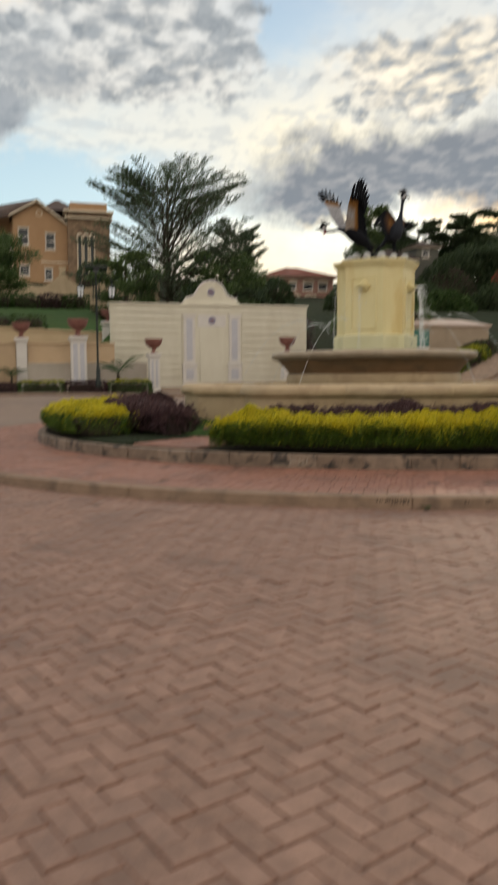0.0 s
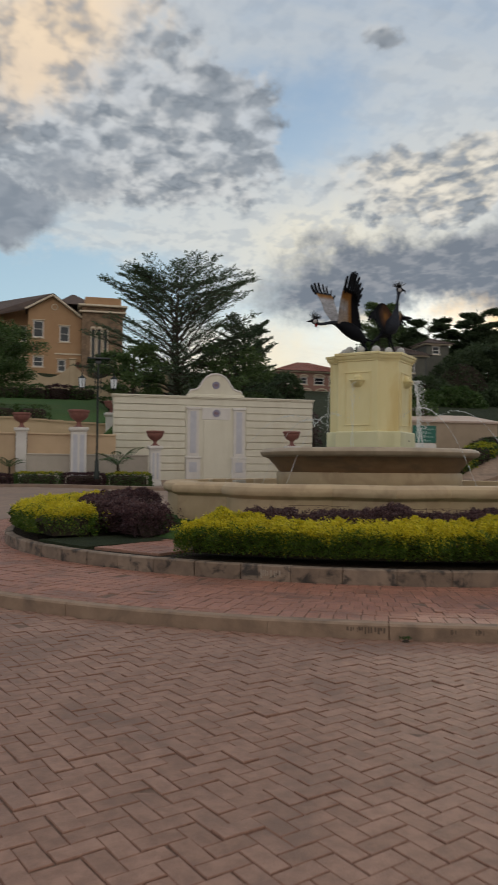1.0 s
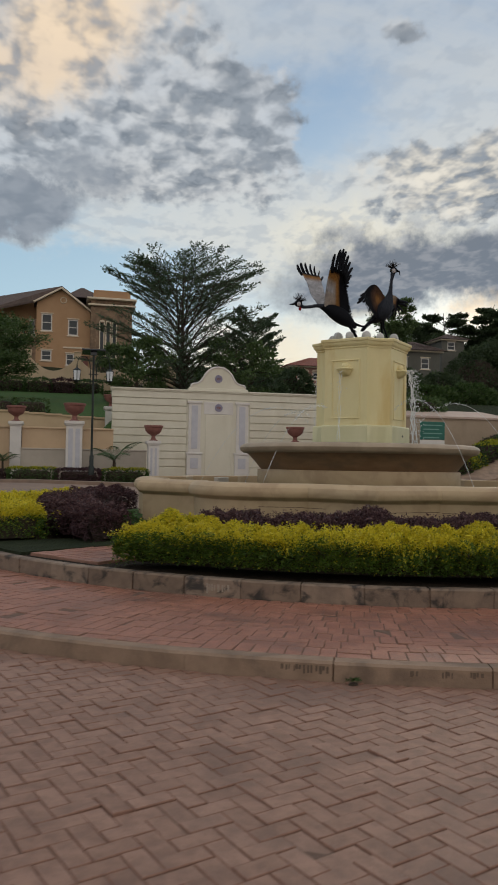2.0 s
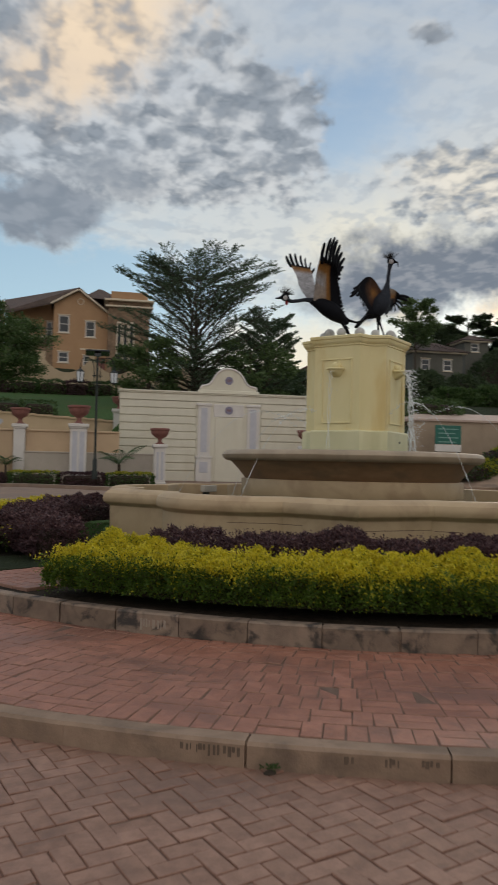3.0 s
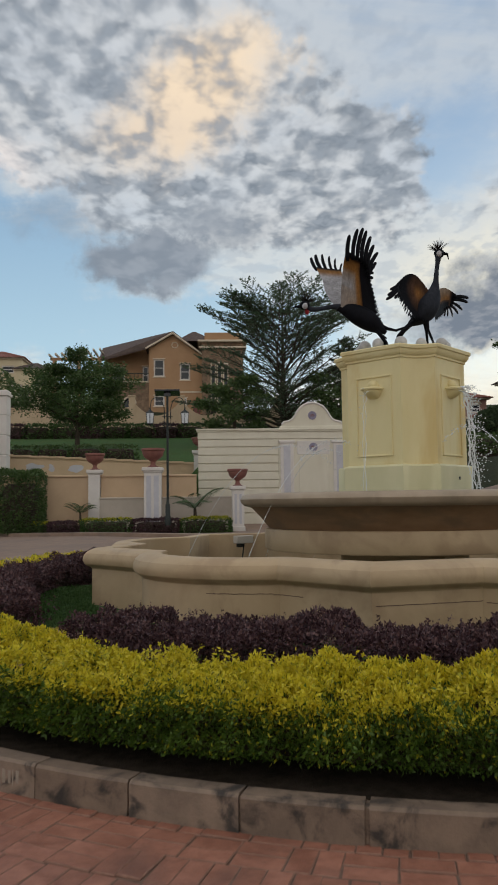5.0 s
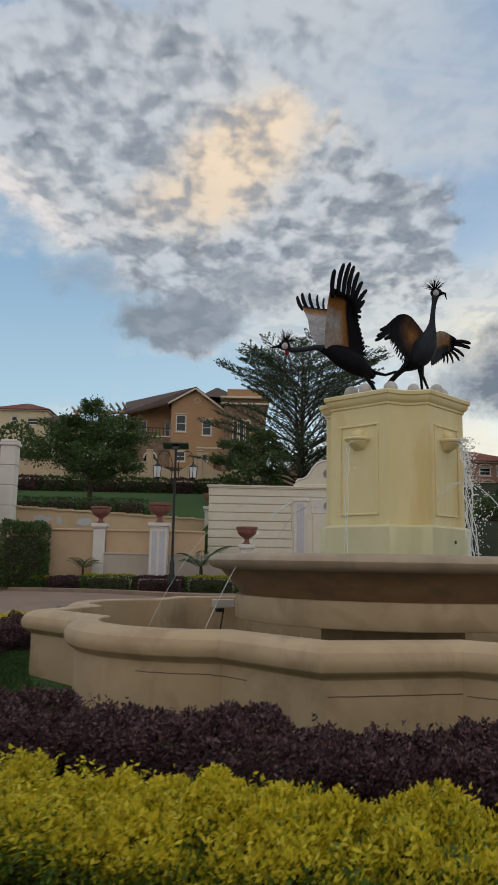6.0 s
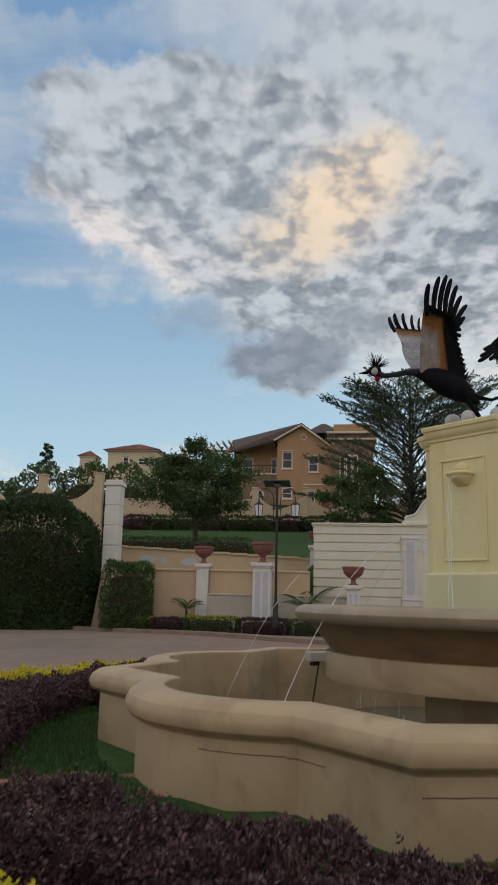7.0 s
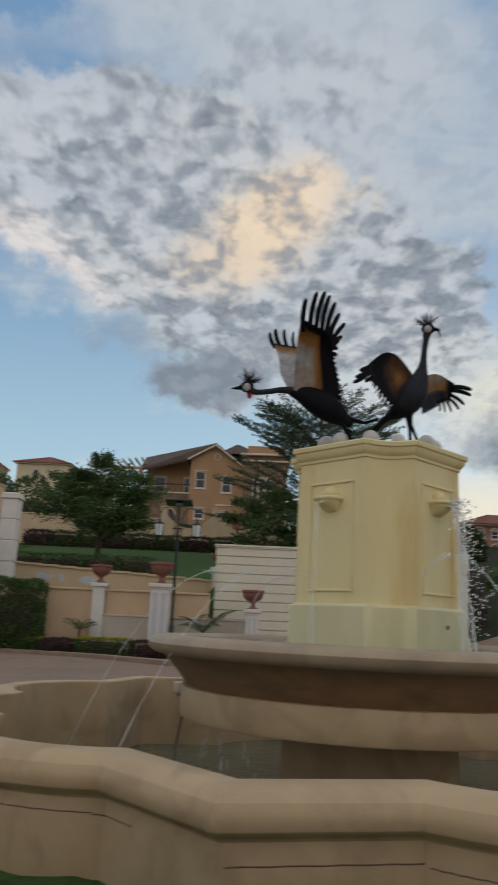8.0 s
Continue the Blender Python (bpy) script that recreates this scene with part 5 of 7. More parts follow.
def garden_walls():
    s = Shape()
    s.box(-4.7, -1.0, 35.3, 35.55, 0.2, 2.62)
    s.box(-0.5, 3.35, 35.3, 35.55, 0.2, 2.62)
    s.box(-4.7, 3.36, 35.24, 35.62, 2.62, 2.70, 0, 0.015)
    setting("garden_wall", s, PEACH, "peach painted retaining wall with thin coping", "wall")
    s = Shape()
    s.box(-0.52, 4.78, 35.05, 35.30, 0.3, 1.72)
    s.box(-0.54, 4.80, 35.02, 35.32, 1.72, 1.79, 0, 0.012)
    setting("low_wall", s, GREY_BAND, "low grey rendered wall before the garden wall", "wall")
    s = Shape()
    n = 12
    for k in range(n):
        x0, x1 = -6.0 + 9.5 * k / n, -6.0 + 9.5 * (k + 1) / n
        z = 3.80 - 0.05 * (x0 + 6)
        s.box(x0, x1 + 0.002, 40.0, 40.25, 2.4, z)
        s.box(x0, x1 + 0.002, 39.93, 40.32, z, z + 0.09)
    setting("terrace_wall", s, PEACH, "peach retaining wall of the upper lawn with sloping coping", "wall")
    # old pale patches of render on the terrace wall
    rnd = random.Random(2)
    for x, w in ((-4.2, 0.9), (-2.35, 0.85), (-3.4, 0.3)):
        s = Shape()
        pts = []
        for k in range(14):
            a = 2 * math.pi * k / 14
            q = rnd.uniform(0.6, 1.1)
            pts.append((x + w * 0.5 * q * math.cos(a), 3.38 + 0.2 * q * math.sin(a) - 0.05 * (x + 6)))
        s.prism(pts, 39.994, 40.0, "y")
        setting("render_patch", s, LILAC, "pale grey patch of flaked render", "patch")


garden_walls()


LILAC_DARK = material("grey_violet_enamel", (0.20, 0.18, 0.26), (0.27, 0.25, 0.33), 6.0, 0.5, 0.05, 60)


def screen_wall():
    x0, x1, y, z0, z1 = 3.42, 13.55, 37.6, 0.7, 4.74
    xm = (x0 + x1) / 2
    t = thing("screen_wall", "long cream screen wall with grooved courses, pilasters and curved pediment", "wall", (xm, y, z0), 0, "", "structure")
    H = z1 - z0
    hw = (x1 - x0) / 2
    s = Shape()
    s.box(-hw, hw, 0.06, 0.45, -0.4, H - 0.02)
    part("wall_core", s, CREAM, t)
    n = 10
    h = (H - 0.42) / n
    for side in (-1, 1):
        for k in range(n):
            s = Shape()
            a, b = sorted((side * 1.55, side * (hw + 0.015)))
            s.box(a, b, 0.0, 0.07, k * h + 0.026 - (0.3 if k == 0 else 0), (k + 1) * h - 0.026, 0, 0.012)
            part("course", s, CREAM, t)
    s = Shape()
    s.box(-hw - 0.03, hw + 0.03, -0.02, 0.46, H - 0.42, H - 0.10, 0, 0.012)
    part("frieze", s, CREAM, t)
    s = Shape()
    s.box(-hw - 0.07, hw + 0.07, -0.07, 0.50, H - 0.10, H - 0.04, 0, 0.012)
    s.box(-hw - 0.10, hw + 0.10, -0.10, 0.53, H - 0.04, H + 0.03, 0, 0.012)
    part("coping", s, CREAM, t)
    # middle bay: pilasters with lilac panels, a blind door panel, emblem discs
    s = Shape()
    s.box(-1.54, 1.54, 0.0, 0.07, -0.3, H - 0.43)
    part("middle_bay", s, CREAM, t)
    for side in (-1, 1):
        s = Shape()
        c = side * 1.17
        s.box(c - 0.36, c + 0.36, -0.09, 0.0, -0.3, 0.98, 0, 0.015)
        s.box(c - 0.40, c + 0.40, -0.12, 0.0, 0.98, 1.08, 0, 0.015)
        s.box(c - 0.29, c + 0.29, -0.06, 0.0, 1.08, H - 0.62, 0, 0.012)
        s.box(c - 0.36, c + 0.36, -0.10, 0.0, H - 0.62, H - 0.50, 0, 0.015)
        p = part("pilaster", s, WHITE, t)
        s = Shape()
        s.box(c - 0.15, c + 0.15, -0.072, -0.05, 1.25, H - 0.72, 0, 0.004)
        part("inset_panel", s, LILAC, p, "grey lilac inset panel")
        s = Shape()
        s.box(c - 0.19, c + 0.19, -0.10, -0.08, 0.30, 0.80, 0, 0.004)
        part("inset_panel", s, LILAC, p)
    s = Shape()
    s.box(-0.64, 0.64, -0.035, 0.0, -0.3, H - 1.15, 0, 0.012)
    part("blind_door", s, CREAM, t)
    s = Shape()
    s.box(-0.72, 0.72, -0.03, 0.0, H - 1.12, H - 0.52, 0, 0.012)
    part("door_head", s, WHITE, t)
    for z, yv in ((H - 0.80, -0.034), (H + 0.62, 0.118)):
        s = Shape()
        s.tube([(0, yv - 0.03, z), (0, yv + 0.02, z)], 0.19, 18)
        d = part("emblem", s, LILAC_DARK, t, "round lilac emblem", True)
        s = Shape()
        for k in range(7):
            s.box(-0.10 + 0.03 * k, -0.085 + 0.03 * k, yv - 0.036, yv - 0.028, z - 0.07 + 0.012 * abs(k - 3), z + 0.07 - 0.012 * abs(k - 3))
        part("relief", s, TERRACOTTA, d)
    # curved pediment
    right = [(1.36, 0.0), (1.36, 0.20), (1.28, 0.30), (1.06, 0.34), (0.90, 0.42), (0.78, 0.58), (0.66, 0.80), (0.48, 1.00), (0.25, 1.12), (0.0, 1.16)]
    out = [(x, H + 0.03 + z) for x, z in right] + [(-x, H + 0.03 + z) for x, z in right[-2::-1]]
    s = Shape()
    s.prism(out, 0.12, 0.42, "y")
    ped = part("pediment", s, CREAM, t)
    s = Shape()
    edge = out[1:-1]
    s.tube([(x, 0.11, z) for x, z in edge], 0.045, 8)
    part("pediment_moulding", s, WHITE, ped, "", True)
    s = Shape()
    s.box(-1.46, 1.46, 0.06, 0.46, H + 0.03, H + 0.15, 0, 0.02)
    part("pediment_base", s, CREAM, ped)


screen_wall()


def street_lamp():
    t = thing("street_lamp", "dark steel lamp post with two hanging lanterns and a solar panel", "street lamp", (2.33, 32.3, 0.92))
    s = Shape()
    s.lathe([(0.11, -0.2), (0.11, 0.12), (0.085, 0.16), (0.085, 0.55), (0.055, 0.60), (0.045, 0.75), (0.042, 4.58), (0.0, 4.60)], 14)
    part("post", s, METAL_DARK, t, "", True)
    s = Shape()
    s.box(-0.46, 0.46, -0.32, 0.32, 4.66, 4.72, 0, 0.008, Matrix.Translation((0, 0, 4.69)) @ Matrix.Rotation(radians(-10), 4, "X") @ Matrix.Translation((0, 0, -4.69)))
    s.box(-0.12, 0.12, -0.07, 0.07, 4.55, 4.70)
    part("solar_panel", s, glass_material("dark_solar_glass", (0.012, 0.014, 0.02), 0.15), t, "dark tilted solar panel")
    for x in (-0.12, 0.12):
        s = Shape()
        s.box(x - 0.012, x + 0.012, -0.012, 0.012, 3.35, 4.15)
        part("stay", s, METAL_DARK, t)
    for z in (3.50, 3.78):
        s = Shape()
        s.box(-0.19, 0.19, -0.015, 0.015, z, z + 0.03)
        part("cross_bar", s, METAL_DARK, t)
    for side in (-1, 1):
        s = Shape()
        bend = [(0.10, 3.72), (0.13, 4.15), (0.24, 4.42), (0.41, 4.50), (0.57, 4.42), (0.64, 4.14)]
        s.tube([(side * p.x, 0.0, p.y) for p in (along(bend, k / 18) for k in range(19))], 0.016, 6)
        part("arm", s, METAL_DARK, t, "", True)
        x = side * 0.64
        ln = Shape()
        ln.lathe([(0.02, 4.16), (0.03, 4.05), (0.06, 4.02), (0.155, 3.95), (0.16, 3.93)], 4, (x, 0, 0))
        ln.lathe([(0.12, 3.52), (0.125, 3.55), (0.05, 3.50), (0.02, 3.46)], 4, (x, 0, 0))
        for k in range(4):
            a = math.pi / 2 * k
            ln.tube([(x + 0.145 * math.cos(a), 0.145 * math.sin(a), 3.94), (x + 0.11 * math.cos(a), 0.11 * math.sin(a), 3.54)], 0.012, 4)
        q = part("lantern", ln, METAL_DARK, t, "four-sided dark lantern with white panes")
        s = Shape()
        s.lathe([(0.135, 3.93), (0.10, 3.55)], 4, (x, 0, 0))
        part("pane", s, material("frosted_lantern_glass", (0.62, 0.64, 0.66), (0.70, 0.72, 0.74), 3, 0.25, 0.02, 30), q, "frosted white lantern glass")


street_lamp()


def small_palm(at, k, seed):
    rnd = random.Random(seed)
    t = thing("young_palm", "young green palm with arching fronds in the hedge strip", "palm", at, 0, "young palms")
    s = Shape()
    s.tube([(0, 0, -0.7), (0.01, 0, 0.15 * k), (0.0, 0.01, 0.3 * k)], [0.07 * k, 0.06 * k, 0.045 * k], 8)
    part("trunk", s, BARK, t, "", True)
    for i in range(9):
        a = i * 0.70 + rnd.gauss(0, 0.15)
        ln, up = k * rnd.uniform(0.8, 1.1), rnd.uniform(0.85, 1.5)
        s = Shape()
        pts = []
        for j in range(9):
            u = j / 8
            pts.append(Vector((math.cos(a) * ln * u, math.sin(a) * ln * u, 0.28 * k + ln * (up * u - 0.75 * u * u))))
        s.tube(pts, [0.014 * k * (1 - 0.8 * j / 8) for j in range(9)], 5)
        side = Vector((-math.sin(a), math.cos(a), 0))
        for j in range(2, 24):
            u = j / 24
            p = pts[min(7, int(u * 8))].lerp(pts[min(8, int(u * 8) + 1)], u * 8 - int(u * 8))
            w = 0.34 * k * math.sin(math.pi * (0.15 + 0.8 * u))
            for sg in (-1, 1):
                e = p + side * sg * w + Vector((math.cos(a), math.sin(a), -0.5)) * w * 0.5
                s.add([tuple(p), tuple(p.lerp(e, 0.4) + Vector((0, 0, 0.012 * k))), tuple(e), tuple(p.lerp(e, 0.4) + Vector((math.cos(a), math.sin(a), 0)) * 0.055 * k)], [(0, 1, 2, 3)])
        part("frond", s, LEAF_HEDGE, t, raw=True)


small_palm((3.3, 33.6, 1.0), 1.08, 5)
small_palm((-1.2, 34.5, 0.98), 0.72, 6)

# clipped hedge blocks along the far pavement
G2 = "hedge blocks of the far pavement"
for x0, x1, mats, lab, zt in ((-3.5, -2.2, [LEAF_HEDGE], "low clipped hedge of yellow-green leaves on the verge", 0.5), (-2.2, -0.95, [LEAF_PURPLE], "low clipped hedge of dark plum leaves on the verge", 0.5),
                              (-0.9, 0.95, [LEAF_HEDGE], "low clipped green hedge on the verge", 0.58), (0.95, 2.75, [LEAF_PURPLE], "low clipped hedge of dark plum leaves on the verge", 0.55),
                              (2.75, 4.65, [LEAF_HEDGE], "low clipped green hedge on the verge", 0.58)):
    xm = (x0 + x1) / 2
    ym = max(33.0, 33.0 - 0.55 * (xm + 0.6))
    bush("hedge_block", lab, (xm, ym, base_rise(xm, ym) - 0.02), (x1 - x0, 0.9, zt), int(x0 * 10) + 100, mats, 4200, 0.075, 0.9, "hedge", G2, LEAF_LIME if mats[0] == LEAF_HEDGE else None)

# kerb and pavement of the far side
s = Shape()
far = [(-19, 60), (-14.5, 49), (-11, 42), (-7.5, 37), (-4.5, 34.3), (-2, 32.4), (0.8, 30.4), (4, 28.8), (8, 27.8), (12, 27.4)]
pts = [along(far, k / 45) for k in range(46)]
rings_ = []
for i, p in enumerate(pts):
    d = (pts[min(45, i + 1)] - pts[max(0, i - 1)]).normalized()
    nrm = Vector((-d.y, d.x))
    row = []
    for w, h in ((0.0, -0.2), (0.0, 0.12), (0.15, 0.13), (0.16, 0.11), (0.8, 0.10), (0.82, -0.2)):
        q = p + nrm * w
        row.append((q.x, q.y, base_rise(p.x, p.y) + (base_rise(q.x, q.y) - base_rise(p.x, p.y)) + h))
    rings_.append(row)
s.loft(rings_, True, (True, True))
setting("far_pavement", s, [ROAD_FAR], "narrow kerbed pavement across the road", "pavement")


# gate pier, overgrown hedge and its wall
def gate_pier():
    t = thing("gate_pier", "tall white gate pier of grooved blocks with flat cap", "gate pier", (-4.95, 37.0, 0.3))
    for k in range(7):
        s = Shape()
        s.box(-0.32, 0.32, -0.32, 0.32, 0.84 * k + (0.0 if k else -0.3), 0.84 * (k + 1) - 0.035, 0, 0.02)
        part("block", s, WHITE, t)
    s = Shape()
    s.box(-0.29, 0.29, -0.29, 0.29, 0.0, 5.9)
    part("core", s, WHITE, t)
    s = Shape()
    s.box(-0.38, 0.38, -0.38, 0.38, 5.86, 5.98, 0, 0.015)
    s.box(-0.34, 0.34, -0.34, 0.34, 5.98, 6.10, 0, 0.03)
    part("cap", s, WHITE, t)


gate_pier()
bush("overgrown_hedge", "tall dark overgrown hedge with trailing shoots over the wall", (-8.4, 36.6, 0.15), (6.3, 3.0, 5.1), 31, [LEAF_DIMMED, LEAF_DIMMED, LEAF_HEDGE], 60000, 0.15, 0.15, "hedge")
bush("overgrown_hedge", "tall dark overgrown hedge beside the road", (-12.9, 40.5, 0.2), (5.5, 4.0, 4.0), 32, [LEAF_TREE], 9000, 0.20, 0.3, "hedge")
bush("clipped_shrub", "clipped dark green shrub block beside the gate pier", (-3.45, 34.4, 0.45), (1.65, 1.5, 2.4), 33, [LEAF_HEDGE, LEAF_TREE], 9000, 0.11, 0.85, "hedge")


def scalloped_wall(name, label, x0, x1, y0, y1, z0, low, high, bay, mat, ends=True):
    """A wall whose top sags between little piers."""
    n = max(1, round(abs(x1 - x0) / bay))
    t = thing(name, label, "wall", (x0, y0, z0), 0, "", "structure")
    for k in range(n):
        s = Shape()
        a, b = k / n, (k + 1) / n
        m = 14
        rows = []
        for i in range(m + 1):
            u = a + (b - a) * i / m
            v = i / m
            top = high - (high - low) * math.sin(math.pi * v) ** 0.75 - (0.0)
            x, y = (x1 - x0) * u, (y1 - y0) * u
            rows.append([(x, y, -2.5), (x, y + 0.22, -2.5), (x, y + 0.22, top), (x, y, top)])
        s.loft(rows, True, (True, True))
        part("bay", s, mat, t)
    for k in range(n + 1):
        u = k / n
        s = Shape()
        x, y = (x1 - x0) * u, (y1 - y0) * u
        s.box(x - 0.22, x + 0.22, y - 0.06, y + 0.28, -2.5, high + 0.12, 0, 0.02)
        s.box(x - 0.26, x + 0.26, y - 0.10, y + 0.32, high + 0.12, high + 0.20, 0, 0.02)
        part("pier", s, mat, t)


HILL_WALL = material("sandy_boundary_wall", (0.50, 0.38, 0.25), (0.56, 0.43, 0.29), 1.0, 0.8, 0.1, 40, (0.42, 0.31, 0.20), 0.3, 0.5)
scalloped_wall("boundary_wall", "sandy boundary wall with scalloped top along the lawn", -1.4, 9.0, 58, 58, 6.5, 1.25, 2.5, 3.4, HILL_WALL)
scalloped_wall("boundary_wall", "sandy boundary wall with scalloped top beside the gate", -14.5, -8.0, 45, 44, 3.6, 2.9, 4.1, 3.2, HILL_WALL)
s = Shape()
s.box(-12.0, -1.5, 58.0, 58.25, 3.5, 8.25)
s.box(-12.0, -1.5, 57.95, 58.3, 8.25, 8.36, 0, 0.02)
setting("hill_wall", s, HILL_WALL, "long plain sandy wall behind the lawn", "wall")

# hedges on the upper lawn
for k in range(9):
    x = -9.2 + 1.72 * k
    bush("lawn_hedge", "dark clipped hedge below the boundary wall", (x, 56.2, ground_z(x, 56.2) - 0.1), (1.85, 1.3, 1.0), 60 + k, [LEAF_HEDGE if k % 3 else LEAF_PURPLE], 1300, 0.16, 0.85, "hedge", "hedges of the lawn")
for k in range(5):
    x = 6.4 + 1.9 * k
    bush("lawn_hedge", "dark clipped hedge behind the screen wall", (x, 40.6, ground_z(x, 40.6) - 0.1), (2.0, 1.2, 3.1 - 0.12 * k), 80 + k, [LEAF_HEDGE if k % 2 else LEAF_PURPLE], 1300, 0.15, 0.85, "hedge", "hedges of the lawn")
for k in range(4):
    x = -5.2 + 1.6 * k
    bush("lawn_hedge", "low clipped hedge at the lawn's edge", (x, 41.2, ground_z(x, 41.2) - 0.05), (1.7, 0.9, 0.75), 70 + k, [LEAF_HEDGE, LEAF_TREE], 900, 0.12, 0.85, "hedge", "hedges of the lawn")


# ---------------------------------------------------------------- houses on the hill
OCHRE = material("ochre_house_render", (0.37, 0.215, 0.115), (0.42, 0.255, 0.142), 0.8, 0.8, 0.1, 30, (0.35, 0.20, 0.095), 0.25, 0.4)
STONE = material("brown_rubble_stone", (0.16, 0.105, 0.068), (0.30, 0.20, 0.13), 3.2, 0.9, 0.8, 8, (0.10, 0.07, 0.05), 1.2, 0.5, bump_dist=0.06)
ROOF_BROWN = material("brown_roof_tiles", (0.065, 0.042, 0.036), (0.11, 0.075, 0.062), 4.0, 0.8, 0.5, 14, (0.05, 0.035, 0.03), 0.5, 0.4, bump_dist=0.04)
ROOF_RED = material("red_roof_tiles", (0.20, 0.07, 0.05), (0.27, 0.105, 0.075), 4.0, 0.8, 0.5, 14, (0.14, 0.06, 0.045), 0.5, 0.4, bump_dist=0.04)
CREAM_FAR = material("pale_yellow_house_render", (0.60, 0.50, 0.33), (0.65, 0.55, 0.38), 0.8, 0.8, 0.1, 30)
TRIM = material("pale_window_trim", (0.58, 0.48, 0.36), (0.64, 0.54, 0.42), 2.0, 0.7, 0.05, 30)
# wall colour darkened to carry the shade these two houses stand in
SHADED_WALL = material("shaded_house_render", (0.095, 0.092, 0.078), (0.13, 0.125, 0.105), 0.8, 0.8, 0.1, 30, (0.12, 0.11, 0.10), 0.4, 0.4)
PINK_FAR = material("pink_house_render", (0.31, 0.165, 0.13), (0.37, 0.205, 0.165), 0.8, 0.8, 0.1, 30)


def wall_with_holes(s, x0, x1, z0, z1, y0, y1, holes, m=0):
    """An upright wall facing -y, with rectangular openings through it."""
    xs = sorted({x0, x1, *[h[0] for h in holes], *[h[1] for h in holes]})
    zs = sorted({z0, z1, *[h[2] for h in holes], *[h[3] for h in holes]})
    for i in range(len(xs) - 1):
        for k in range(len(zs) - 1):
            cx, cz = (xs[i] + xs[i + 1]) / 2, (zs[k] + zs[k + 1]) / 2
            if not any(h[0] < cx < h[1] and h[2] < cz < h[3] for h in holes):
                s.box(xs[i], xs[i + 1], y0, y1, zs[k], zs[k + 1], m)


def window(parent, x0, x1, z0, z1, y, bars=True, trim=0.10, panes=1):
    s = Shape()
    w = 0.12
    for a in ((x0, x1, z0, z0 + w), (x0, x1, z1 - w, z1), (x0, x0 + w, z0 + w, z1 - w), (x1 - w, x1, z0 + w, z1 - w)):
        s.box(a[0], a[1], y + 0.06, y + 0.14, a[2], a[3])
    if bars:
        s.box(x0 + w, x1 - w, y + 0.07, y + 0.13, (z0 + z1) / 2 - 0.03, (z0 + z1) / 2 + 0.03)
    win = part("window", s, WHITE, parent, "white framed window")
    s = Shape()
    s.box(x0 + 0.01, x1 - 0.01, y + 0.09, y + 0.11, z0 + 0.01, z1 - 0.01)
    part("pane", s, WINDOW_GLASS, win)
    if trim:
        s = Shape()
        s.box(x0 - trim, x1 + trim, y - 0.05, y + 0.02, z1, z1 + trim, 0, 0.01)
        part("lintel", s, TRIM, win)
        s = Shape()
        s.box(x0 - trim, x1 + trim, y - 0.07, y + 0.02, z0 - trim, z0, 0, 0.01)
        part("sill", s, TRIM, win)
    return win


def tile_ridges(s, a, b, c, d, n, m=0, r=0.07):
    """Rows of roof tiles between the eaves line a-b and the ridge line d-c."""
    a, b, c, d = map(Vector, (a, b, c, d))
    for k in range(n + 1):
        u = k / n
        p, q = a.lerp(b, u), d.lerp(c, u)
        s.tube([p, q], r, 5, m)


